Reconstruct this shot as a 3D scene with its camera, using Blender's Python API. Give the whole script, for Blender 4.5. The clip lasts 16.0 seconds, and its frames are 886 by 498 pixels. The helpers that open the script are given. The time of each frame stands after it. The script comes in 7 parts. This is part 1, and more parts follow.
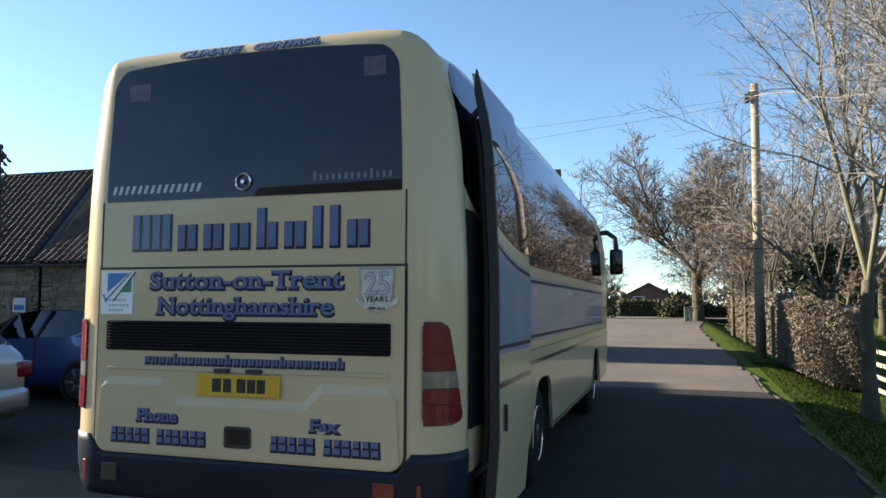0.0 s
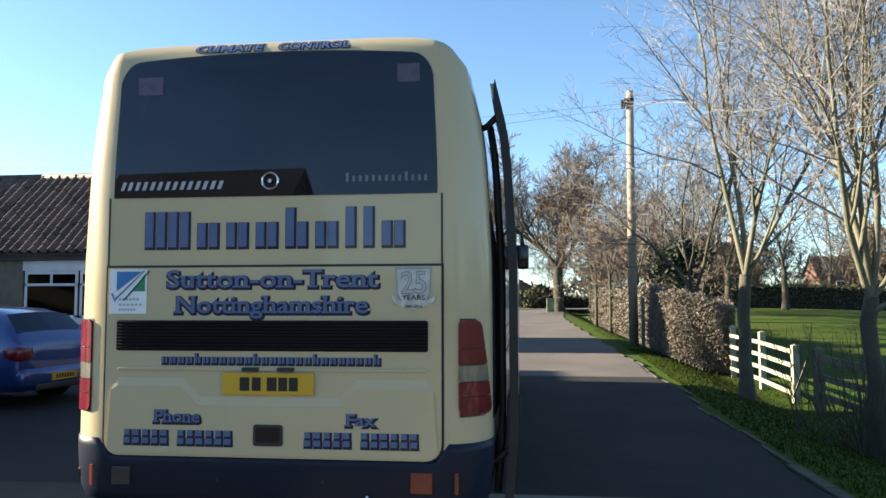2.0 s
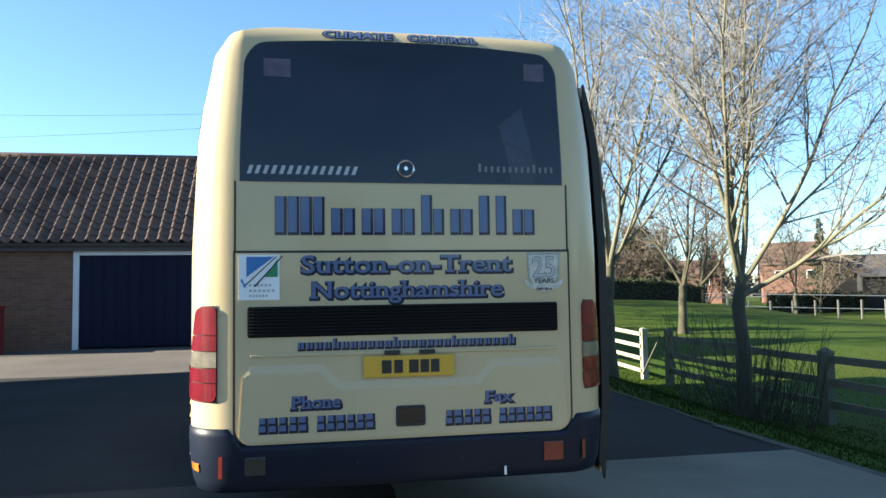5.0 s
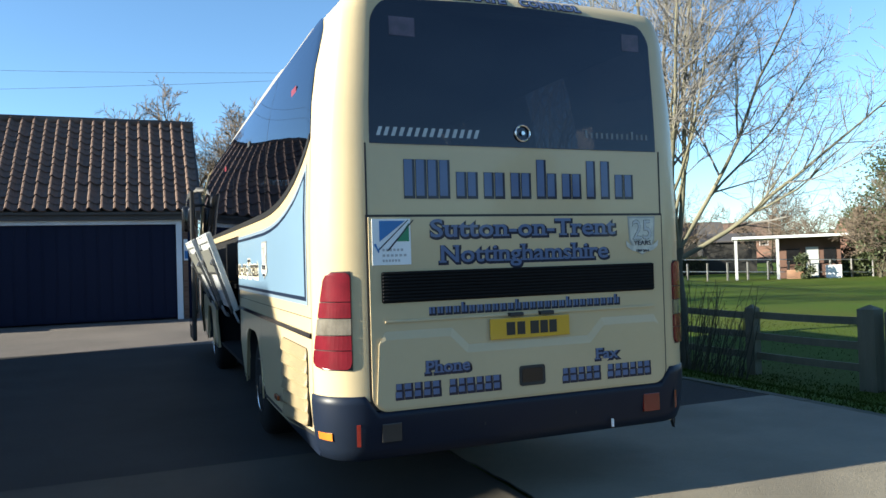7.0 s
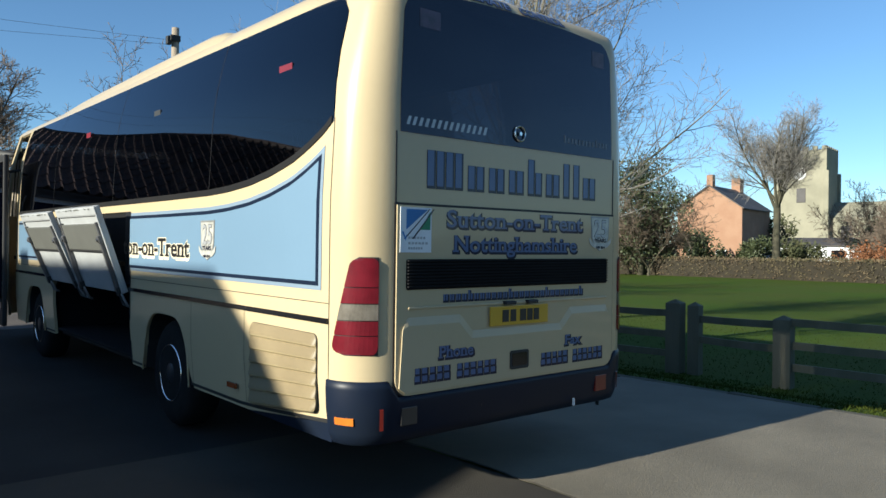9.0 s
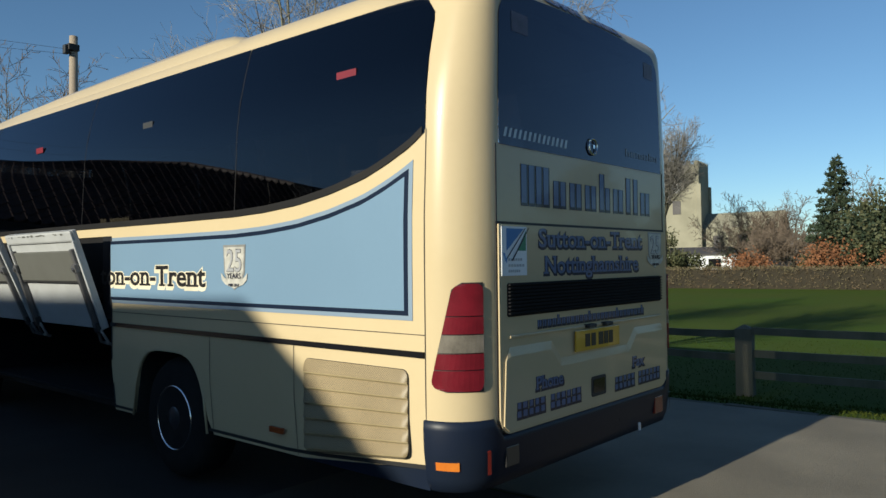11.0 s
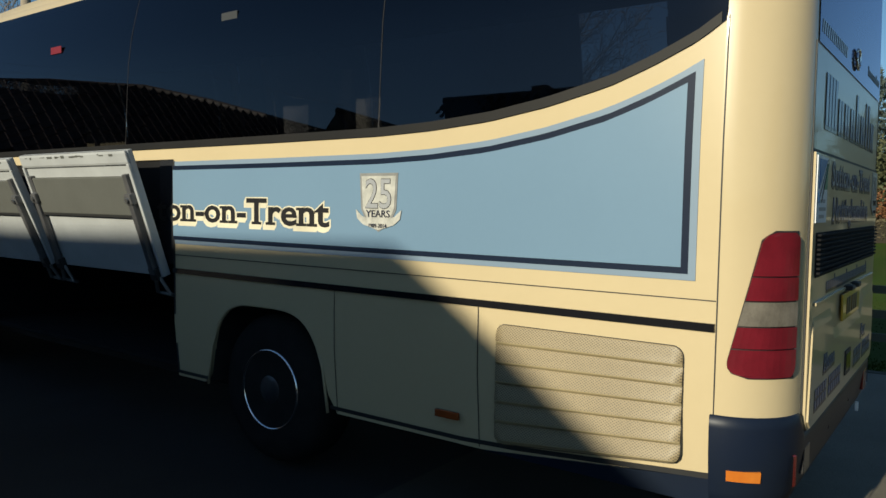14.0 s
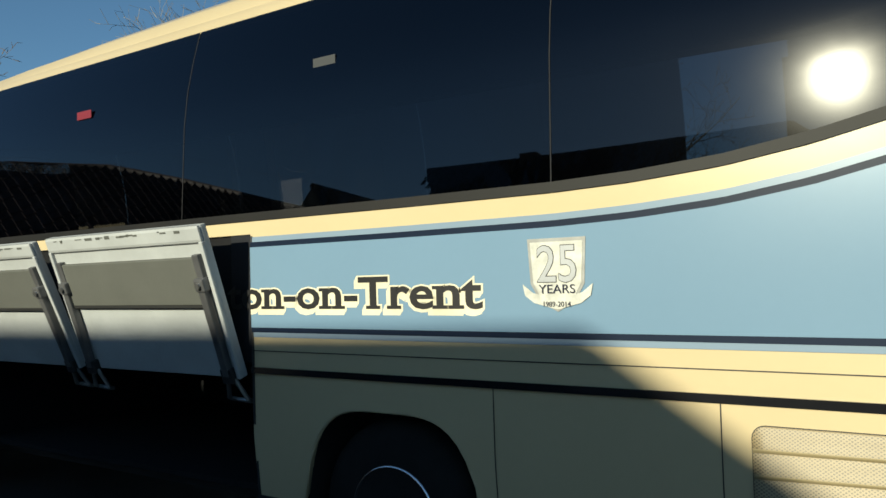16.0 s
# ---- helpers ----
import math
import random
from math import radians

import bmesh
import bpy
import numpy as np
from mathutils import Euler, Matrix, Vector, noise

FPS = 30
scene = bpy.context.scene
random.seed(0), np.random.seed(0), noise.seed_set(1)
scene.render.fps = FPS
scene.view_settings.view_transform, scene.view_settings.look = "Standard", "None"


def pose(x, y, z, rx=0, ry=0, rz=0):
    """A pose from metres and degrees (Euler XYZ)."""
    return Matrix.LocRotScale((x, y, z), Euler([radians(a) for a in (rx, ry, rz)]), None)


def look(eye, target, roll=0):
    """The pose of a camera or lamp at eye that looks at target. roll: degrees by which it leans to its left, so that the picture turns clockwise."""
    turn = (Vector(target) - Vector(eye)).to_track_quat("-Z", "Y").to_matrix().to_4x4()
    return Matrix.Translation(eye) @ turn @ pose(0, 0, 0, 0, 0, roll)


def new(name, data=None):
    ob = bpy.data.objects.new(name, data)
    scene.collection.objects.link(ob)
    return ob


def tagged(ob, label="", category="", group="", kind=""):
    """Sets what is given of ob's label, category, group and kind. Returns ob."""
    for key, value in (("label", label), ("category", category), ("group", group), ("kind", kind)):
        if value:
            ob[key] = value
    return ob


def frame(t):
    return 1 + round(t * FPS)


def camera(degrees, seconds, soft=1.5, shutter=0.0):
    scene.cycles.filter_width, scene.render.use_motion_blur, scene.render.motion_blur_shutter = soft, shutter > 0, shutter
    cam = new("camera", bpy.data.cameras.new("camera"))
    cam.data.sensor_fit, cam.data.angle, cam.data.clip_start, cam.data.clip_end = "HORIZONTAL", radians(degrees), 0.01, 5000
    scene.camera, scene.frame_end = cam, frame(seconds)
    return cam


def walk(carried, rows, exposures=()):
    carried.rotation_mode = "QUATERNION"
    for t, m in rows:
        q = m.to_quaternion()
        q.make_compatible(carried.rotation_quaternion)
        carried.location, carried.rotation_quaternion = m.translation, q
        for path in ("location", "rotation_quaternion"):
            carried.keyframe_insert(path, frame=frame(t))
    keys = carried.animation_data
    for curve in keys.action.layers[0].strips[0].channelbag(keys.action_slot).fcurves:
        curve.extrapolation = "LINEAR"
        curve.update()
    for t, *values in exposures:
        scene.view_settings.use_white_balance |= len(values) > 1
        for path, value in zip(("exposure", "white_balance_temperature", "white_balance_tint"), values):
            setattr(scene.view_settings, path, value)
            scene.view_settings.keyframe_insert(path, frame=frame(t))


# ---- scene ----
cam = camera(61.6, 16.0, 1.5)
METRES, EYE, TILT, LEAN, TURN = 10.55, 1.475, 0.0, 0.0, 17.3
ROWS = [
    (0.0, 0.0, 0.0, 0.0, -0.03, 4.76, -0.36),
    (0.5, -0.0138, -0.0153, 0.0017, -0.65, 3.37, -2.9),
    (1.0, -0.0418, -0.029, 0.0015, -2.11, 3.09, -1.88),
    (1.5, -0.0645, -0.0208, 0.0006, -5.24, 3.74, -2.78),
    (2.0, -0.0904, -0.0123, 0.0026, -10.92, 4.17, 0.07),
    (2.5, -0.125, -0.0167, 0.0022, -15.03, 1.82, 1.63),
    (3.0, -0.1517, -0.0201, -0.0012, -16.3, 4.05, 1.07),
    (5.5, -0.3128, 0.0406, -0.0029, -31.32, 3.46, 0.03),
    (6.0, -0.3424, 0.0594, -0.0017, -33.82, 1.73, -0.69),
    (6.5, -0.366, 0.0856, -0.0001, -34.69, 2.3, 3.0),
    (7.0, -0.4022, 0.1021, -0.0031, -39.25, 1.14, 1.83),
    (7.5, -0.4303, 0.1213, -0.0016, -44.91, 0.58, 1.02),
    (8.0, -0.4489, 0.1521, 0.0011, -47.29, 1.02, 2.32),
    (8.5, -0.4833, 0.1711, 0.0001, -53.9, 2.69, 0.73),
    (9.0, -0.5038, 0.1948, -0.0009, -57.91, -0.0, -0.48),
    (11.5, -0.5295, 0.3327, 0.0043, -67.27, 1.29, 1.03),
    (12.0, -0.5345, 0.3604, 0.0051, -66.26, -0.32, -0.26),
    (12.5, -0.5159, 0.3806, 0.0034, -68.16, -3.43, 1.12),
    (13.0, -0.5034, 0.3995, 0.0089, -66.12, 2.4, 1.83),
    (13.5, -0.4962, 0.4317, 0.0061, -66.32, 1.25, 1.58),
    (14.0, -0.4777, 0.4567, 0.0017, -71.24, -3.23, -0.45),
    (14.5, -0.4586, 0.4839, 0.0036, -72.7, -4.21, -0.04),
    (15.0, -0.4547, 0.5146, 0.0004, -74.27, -1.71, 0.8),
    (15.5, -0.4491, 0.5379, 0.004, -74.39, 3.04, 1.17),
    (16.0, -0.4362, 0.563, 0.0034, -74.76, 2.33, 2.05),
]
walk(cam, [(t, pose(2.29, -3.63, EYE, TILT, LEAN, TURN) @ pose(METRES * x, METRES * y, METRES * z, 90 + pitch, roll, yaw)) for t, x, y, z, yaw, pitch, roll in ROWS],
     [(0.0, 1.86, 6950, 12), (3.0, 2.18, 6750, 9), (5.5, 2.14, 6450, 6), (7.5, 1.64, 6180, 6), (9.0, 1.03, 5980, 6), (11.5, 0.43, 6350, 6), (12.5, 0.47, 6500, 5), (13.2, 0.41, 6500, 4), (14.5, 0.14, 6480, 3), (16.0, 0.54, 6450, -2)])

# ---------------------------------------------------------------- light
SUN_AZ, SUN_EL = 3.9, 18.4            # degrees: the sun stands over -x, a little towards +y
sun_dir = Vector((-math.cos(radians(SUN_AZ)) * math.cos(radians(SUN_EL)), math.sin(radians(SUN_AZ)) * math.cos(radians(SUN_EL)), math.sin(radians(SUN_EL))))
sun = new("sun", bpy.data.lights.new("sun", "SUN"))
sun.data.energy, sun.data.angle, sun.data.color = 5.0, radians(0.53), (1.0, 0.90, 0.72)
sun.matrix_world = look(sun_dir * 60, (0, 0, 0))
world = bpy.data.worlds.new("sky")
scene.world = world
world.use_nodes = True
wn = world.node_tree
sky = wn.nodes.new("ShaderNodeTexSky")
sky.sky_type, sky.sun_disc = "NISHITA", False
sky.sun_elevation, sky.sun_rotation = radians(SUN_EL), math.atan2(sun_dir.x, sun_dir.y)
sky.air_density, sky.dust_density, sky.ozone_density = 0.85, 0.16, 3.0
wn.nodes["Background"].inputs["Strength"].default_value = 0.0735
gain = wn.nodes.new("ShaderNodeMix")                 # the clear winter sky is a little more cyan
gain.data_type, gain.blend_type = "RGBA", "MULTIPLY"
gain.inputs["Factor"].default_value, gain.inputs["B"].default_value = 1.0, (0.93, 1.03, 1.04, 1)
wn.links.new(sky.outputs["Color"], gain.inputs["A"])
wn.links.new(gain.outputs["Result"], wn.nodes["Background"].inputs["Color"])


# ---------------------------------------------------------------- materials
def material(name, base, rough=0.6, metal=0.0, second=None, scale=3.0, fine=60.0, spread=0.25, bump=0.0, bump_scale=80.0,
             coat=0.0, each=0.0, stretch=(1, 1, 1), spec=0.5):
    """A surface with two scales of variation: broad patches towards `second`, fine grain, and a small relief."""
    m = bpy.data.materials.new(name)
    m.use_nodes = True
    t = m.node_tree
    p = t.nodes["Principled BSDF"]
    p.inputs["Roughness"].default_value, p.inputs["Metallic"].default_value = rough, metal
    p.inputs["Coat Weight"].default_value, p.inputs["Coat Roughness"].default_value = coat, 0.04
    p.inputs["Specular IOR Level"].default_value = spec
    co = t.nodes.new("ShaderNodeTexCoord")
    mp = t.nodes.new("ShaderNodeMapping")
    mp.inputs["Scale"].default_value = stretch
    t.links.new(co.outputs["Object"], mp.inputs["Vector"])
    second = second or tuple(c * (1 - spread) for c in base)

    def tex(sc, detail):
        n = t.nodes.new("ShaderNodeTexNoise")
        n.inputs["Scale"].default_value, n.inputs["Detail"].default_value = sc, detail
        t.links.new(mp.outputs["Vector"], n.inputs["Vector"])
        return n
    big, small = tex(scale, 5), tex(fine, 3)
    add = t.nodes.new("ShaderNodeMath")
    add.operation = "MULTIPLY_ADD"
    add.inputs[1].default_value = 0.45
    t.links.new(small.outputs["Fac"], add.inputs[0])
    sub = t.nodes.new("ShaderNodeMapRange")
    sub.inputs["From Min"].default_value, sub.inputs["From Max"].default_value = 0.35, 0.65
    sub.inputs["To Min"].default_value, sub.inputs["To Max"].default_value = -0.1, 0.65
    t.links.new(big.outputs["Fac"], sub.inputs["Value"])
    t.links.new(sub.outputs["Result"], add.inputs[2])
    mix = t.nodes.new("ShaderNodeMix")
    mix.data_type = "RGBA"
    mix.inputs["A"].default_value, mix.inputs["B"].default_value = (*base, 1), (*second, 1)
    t.links.new(add.outputs[0], mix.inputs["Factor"])
    out = mix.outputs["Result"]
    if each:
        info = t.nodes.new("ShaderNodeObjectInfo")
        hsv = t.nodes.new("ShaderNodeHueSaturation")
        rng = t.nodes.new("ShaderNodeMapRange")
        rng.inputs["To Min"].default_value, rng.inputs["To Max"].default_value = 1 - each, 1 + each
        t.links.new(info.outputs["Random"], rng.inputs["Value"])
        t.links.new(rng.outputs["Result"], hsv.inputs["Value"])
        t.links.new(out, hsv.inputs["Color"])
        out = hsv.outputs["Color"]
    t.links.new(out, p.inputs["Base Color"])
    if bump:
        b = t.nodes.new("ShaderNodeBump")
        b.inputs["Strength"].default_value, b.inputs["Distance"].default_value = bump, 0.02
        h = tex(bump_scale, 4)
        t.links.new(h.outputs["Fac"], b.inputs["Height"])
        t.links.new(b.outputs["Normal"], p.inputs["Normal"])
    return m


def glass(name, tint, gloss_tint=(1, 1, 1), dust=0.0, film_rough=0.13):
    """Flat glazing: tinted see-through glass with its mirror reflection."""
    m = bpy.data.materials.new(name)
    m.use_nodes = True
    t = m.node_tree
    t.nodes.remove(t.nodes["Principled BSDF"])
    tr, gl = t.nodes.new("ShaderNodeBsdfTransparent"), t.nodes.new("ShaderNodeBsdfGlossy")
    tr.inputs["Color"].default_value = (*tint, 1)
    gl.inputs["Color"].default_value, gl.inputs["Roughness"].default_value = (*gloss_tint, 1), 0.012
    fr, mx = t.nodes.new("ShaderNodeFresnel"), t.nodes.new("ShaderNodeMixShader")
    fr.inputs["IOR"].default_value = 1.5
    t.links.new(fr.outputs["Fac"], mx.inputs["Fac"])
    t.links.new(tr.outputs["BSDF"], mx.inputs[1])
    t.links.new(gl.outputs["BSDF"], mx.inputs[2])
    out = mx.outputs["Shader"]
    if dust:                                         # a thin film of road dust
        film, veil, add = t.nodes.new("ShaderNodeBsdfGlossy"), t.nodes.new("ShaderNodeMixShader"), t.nodes.new("ShaderNodeTexNoise")
        film.inputs["Color"].default_value, film.inputs["Roughness"].default_value = (0.75, 0.74, 0.72, 1), film_rough
        add.inputs["Scale"].default_value, add.inputs["Detail"].default_value = 3.0, 6
        amount = t.nodes.new("ShaderNodeMath")
        amount.operation, amount.inputs[1].default_value = "MULTIPLY", dust * 2
        t.links.new(add.outputs["Fac"], amount.inputs[0])
        t.links.new(amount.outputs[0], veil.inputs["Fac"])
        t.links.new(out, veil.inputs[1])
        t.links.new(film.outputs["BSDF"], veil.inputs[2])
        out = veil.outputs["Shader"]
    t.links.new(out, t.nodes["Material Output"].inputs["Surface"])
    return m


CREAM = material("cream_paint", (0.510, 0.416, 0.258), 0.3, 0, (0.468, 0.380, 0.234), 0.8, 25, coat=0.4, spec=0.15)
BLUE = material("light_blue_paint", (0.152, 0.240, 0.335), 0.3, 0, (0.140, 0.222, 0.312), 0.9, 30, coat=0.35, spec=0.2)
PALE_BLUE = material("pale_blue_line", (0.20, 0.265, 0.34), 0.3, 0, (0.18, 0.24, 0.31), 1, 30, coat=0.25, spec=0.2)
NAVY = material("navy_paint", (0.010, 0.017, 0.036), 0.4, 0, (0.008, 0.014, 0.030), 1.5, 40, spec=0.1)
BUMPER = material("navy_bumper", (0.007, 0.012, 0.027), 0.40, 0, (0.010, 0.015, 0.026), 2.5, 60, spec=0.2)
GLASS_JOINT = material("glass_joint", (0.03, 0.03, 0.033), 0.9, spec=0.1)
BLACK = material("black_rubber", (0.012, 0.012, 0.013), 0.6, 0, (0.02, 0.02, 0.02), 3, 50)
DUSTY_RUBBER = material("dusty_rubber", (0.009, 0.009, 0.009), 0.55, 0, (0.014, 0.013, 0.012), 2, 60, spec=0.2)
BLACK_GLOSS = material("black_gloss", (0.008, 0.008, 0.010), 0.12, 0, (0.012, 0.012, 0.013), 2, 40)
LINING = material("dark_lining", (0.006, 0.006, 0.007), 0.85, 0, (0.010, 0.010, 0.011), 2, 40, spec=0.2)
TYRE = material("tyre_rubber", (0.010, 0.010, 0.010), 0.85, 0, (0.016, 0.0155, 0.015), 8, 70, bump=0.2, spec=0.15)
CHROME = material("polished_metal", (0.72, 0.72, 0.73), 0.16, 1.0, (0.55, 0.55, 0.56), 6, 60)
STEEL = material("dull_metal", (0.42, 0.42, 0.42), 0.4, 0.9, (0.28, 0.28, 0.28), 5, 60)
ALLOY = material("dull_alloy", (0.15, 0.15, 0.155), 0.4, 0.5, (0.10, 0.10, 0.105), 6, 60)
# pavilion brick, darkened to carry the shade under the canopy
PAVILION = material("shaded_brick", (0.115, 0.062, 0.045), 0.85, 0, (0.08, 0.045, 0.035), 0.8, 7)
GREY_PAINT = material("grey_white_paint", (0.41, 0.425, 0.43), 0.45, 0, (0.33, 0.34, 0.345), 3, 40)
GREY_PANEL = material("grey_panel", (0.095, 0.097, 0.087), 0.7, 0, (0.075, 0.077, 0.068), 3, 40)
COACH_GLASS = glass("dark_tinted_glass", (0.045, 0.05, 0.06), (0.85, 0.88, 1.0), 0.0022)
REAR_GLASS = glass("dark_rear_glass", (0.016, 0.017, 0.021), (0.72, 0.76, 0.95), 0.013, 0.5)
CAR_GLASS = glass("car_glass", (0.035, 0.038, 0.042), (0.75, 0.8, 0.9))
WINDOW_GLASS = glass("window_glass", (0.35, 0.38, 0.38))
RED_LENS = material("red_lens", (0.155, 0.010, 0.019), 0.22, 0, (0.10, 0.007, 0.013), 9, 120, coat=0.45, spec=0.3)
CLEAR_LENS = material("clear_lens", (0.20, 0.18, 0.15), 0.12, 0, (0.10, 0.09, 0.075), 9, 120, coat=1.0)
ORANGE = material("orange_lens", (0.60, 0.19, 0.025), 0.2, 0, (0.50, 0.14, 0.02), 9, 90, coat=0.8)
DIM_RED = material("dim_red_lens", (0.17, 0.018, 0.012), 0.25, 0, (0.12, 0.013, 0.009), 9, 90, coat=0.4)
DIM_ORANGE = material("dim_orange_lens", (0.30, 0.065, 0.014), 0.25, 0, (0.22, 0.045, 0.010), 9, 90, coat=0.4)
DISC = material("dull_dark_steel", (0.075, 0.075, 0.080), 0.28, 0.4, (0.038, 0.038, 0.042), 6, 60)
DIM_LENS = material("dusty_lamp_lens", (0.034, 0.033, 0.033), 0.3, 0, (0.022, 0.021, 0.021), 9, 90, coat=0.3)
PLATE_YELLOW = material("plate_yellow", (0.58, 0.34, 0.015), 0.35, 0, (0.52, 0.30, 0.015), 5, 60, coat=0.8)
WHITE = material("white_vinyl", (0.74, 0.76, 0.78), 0.4, 0, (0.68, 0.70, 0.72), 5, 60)
SHIELD_EDGE = material("silver_vinyl", (0.34, 0.34, 0.33), 0.35, 0.4, (0.26, 0.26, 0.25), 20, 200)
SHIELD_FIELD = material("pale_silver_vinyl", (0.56, 0.55, 0.50), 0.4, 0.2, (0.36, 0.36, 0.33), 22, 130)
LOGO_BLUE = material("logo_blue", (0.03, 0.16, 0.42), 0.4)
LOGO_GREEN = material("logo_green", (0.02, 0.22, 0.10), 0.4)
LETTER_BLUE = material("letter_blue", (0.098, 0.14, 0.26), 0.35, 0, (0.085, 0.12, 0.23), 6, 50, coat=0.35, spec=0.2)
LETTER_DARK = material("letter_dark", (0.018, 0.020, 0.042), 0.4, coat=0.35, spec=0.2)
LETTER_CREAM = material("letter_cream", (0.70, 0.64, 0.48), 0.4)
LETTER_BLACK = material("letter_black", (0.014, 0.013, 0.014), 0.4)
GREY_LETTER = material("grey_letter", (0.42, 0.43, 0.45), 0.35, 0.3)
DULL_LETTER = material("dull_letter", (0.16, 0.17, 0.19), 0.4)
PINK = material("dimmed_sticker", (0.105, 0.080, 0.125), 0.5, 0, (0.045, 0.042, 0.065), 14, 60)
RED_STICKER = material("red_sticker", (0.17, 0.016, 0.025), 0.4)
# colour of the open flap's shadow at the edge of the bay
FLAP_SHADOW = material("flap_shadow", (0.016, 0.018, 0.024), 0.6, 0, (0.010, 0.011, 0.014), 4, 40, spec=0.2)
FAINT = material("faint_label", (0.026, 0.029, 0.032), 0.6)
TARMAC = material("tarmac", (0.027, 0.0265, 0.026), 0.9, 0, (0.014, 0.0135, 0.013), 0.9, 40, bump=0.5, bump_scale=110, spec=0.3)
OLD_TARMAC = material("old_pale_tarmac", (0.130, 0.110, 0.096), 0.9, 0, (0.072, 0.062, 0.056), 0.6, 25, bump=0.3, bump_scale=140)
CONCRETE = material("worn_concrete", (0.215, 0.190, 0.142), 0.85, 0, (0.132, 0.116, 0.086), 0.9, 30, bump=0.35, bump_scale=110)
YARD = material("brown_yard", (0.066, 0.059, 0.048), 0.9, 0, (0.036, 0.032, 0.027), 0.8, 40, bump=0.35, bump_scale=110, spec=0.25)
SOIL = material("joint_soil", (0.020, 0.018, 0.013), 1.0, 0, (0.012, 0.011, 0.008), 6, 60)
KERB = material("kerb_concrete", (0.09, 0.082, 0.062), 0.9, 0, (0.045, 0.048, 0.028), 3, 40, bump=0.4, each=0.15)
GRASS = material("lawn_turf", (0.048, 0.090, 0.012), 0.9, 0, (0.064, 0.080, 0.017), 0.16, 3.0, bump=0.8, bump_scale=26, spec=0.06)
BLADE = material("grass_blades", (0.024, 0.047, 0.006), 0.9, 0, (0.037, 0.046, 0.009), 0.3, 5, spec=0.04)
BARK = material("green_grey_bark", (0.082, 0.073, 0.047), 0.9, 0, (0.032, 0.033, 0.020), 1.6, 22, bump=0.6, bump_scale=40)
# one bark in two tones: trunks coloured as in shade, limbs as in sun
SHADED_TRUNK = material("shaded_trunk_bark", (0.100, 0.092, 0.064), 0.9, 0, (0.048, 0.047, 0.032), 2.2, 22, bump=0.6, bump_scale=40)
SUNLIT_LIMB = material("sunlit_limb_bark", (0.200, 0.186, 0.130), 0.9, 0, (0.10, 0.098, 0.062), 1.6, 22, bump=0.4, bump_scale=40)
TWIG = material("twig_bark", (0.250, 0.235, 0.212), 0.85, 0, (0.105, 0.097, 0.090), 1.2, 18)
DARK_TWIG = material("far_twigs", (0.150, 0.115, 0.085), 0.9, 0, (0.105, 0.080, 0.060), 0.6, 8)
HEDGE = material("bare_hedge", (0.215, 0.182, 0.140), 0.9, 0, (0.115, 0.097, 0.075), 2, 12, each=0.1)
HEDGE_GREEN = material("evergreen_leaves", (0.042, 0.057, 0.021), 0.75, 0, (0.075, 0.072, 0.032), 1.5, 9)
CONIFER = material("conifer_needles", (0.014, 0.030, 0.014), 0.8, 0, (0.028, 0.042, 0.018), 1.0, 8)
FIELD_HEDGE = material("mixed_hedge", (0.085, 0.080, 0.038), 0.85, 0, (0.125, 0.085, 0.050), 0.8, 9)
FAR_WOOD = material("far_bare_woods", (0.13, 0.11, 0.09), 0.95, 0, (0.08, 0.075, 0.055), 0.05, 0.8)
IVY = material("ivy_leaves", (0.055, 0.070, 0.026), 0.6, 0, (0.030, 0.040, 0.016), 1.4, 9)
BLUE_SPRUCE = material("blue_spruce_needles", (0.075, 0.095, 0.085), 0.8, 0, (0.040, 0.058, 0.048), 1.0, 8)
RUST_LEAF = material("beech_leaves", (0.22, 0.085, 0.030), 0.8, 0, (0.14, 0.06, 0.025), 1.5, 9)
POST = material("weathered_wood", (0.150, 0.130, 0.090), 0.85, 0, (0.080, 0.085, 0.050), 3, 30, bump=0.4, stretch=(1, 1, 0.15))
GATE_WHITE = material("chalky_white_wood", (0.36, 0.34, 0.26), 0.8, 0, (0.20, 0.20, 0.14), 4, 40, bump=0.2)
POLE_WOOD = material("pole_wood", (0.30, 0.245, 0.185), 0.8, 0, (0.20, 0.165, 0.125), 2, 25, bump=0.3, stretch=(1, 1, 0.1))
TILE = material("clay_pantile", (0.160, 0.108, 0.086), 0.6, 0, (0.060, 0.042, 0.035), 1.6, 14, bump=0.2, bump_scale=50, spec=0.2)
BARN_TILE = material("old_dark_tile", (0.056, 0.041, 0.034), 0.85, 0, (0.034, 0.027, 0.023), 1.2, 14, bump=0.3)
BRICK = material("red_brown_brick", (0.19, 0.10, 0.065), 0.85, 0, (0.12, 0.072, 0.052), 2, 25, bump=0.3, each=0.22)
MORTAR = material("lime_mortar", (0.20, 0.17, 0.135), 0.95, 0, (0.14, 0.12, 0.095), 3, 40, bump=0.3)
STONE = material("buff_stone", (0.27, 0.215, 0.145), 0.9, 0, (0.19, 0.15, 0.105), 1.5, 18, bump=0.6, bump_scale=30, each=0.2)
COURSE_STONE = material("coursed_stone", (0.30, 0.235, 0.165), 0.9, 0, (0.19, 0.15, 0.11), 2.0, 22, bump=0.6, bump_scale=30)
island, tone, level = (COURSE_STONE.node_tree.nodes.new(n) for n in ("ShaderNodeNewGeometry", "ShaderNodeHueSaturation", "ShaderNodeMapRange"))
level.inputs["To Min"].default_value, level.inputs["To Max"].default_value = 0.6, 1.25
shade = COURSE_STONE.node_tree.nodes["Principled BSDF"].inputs["Base Color"]
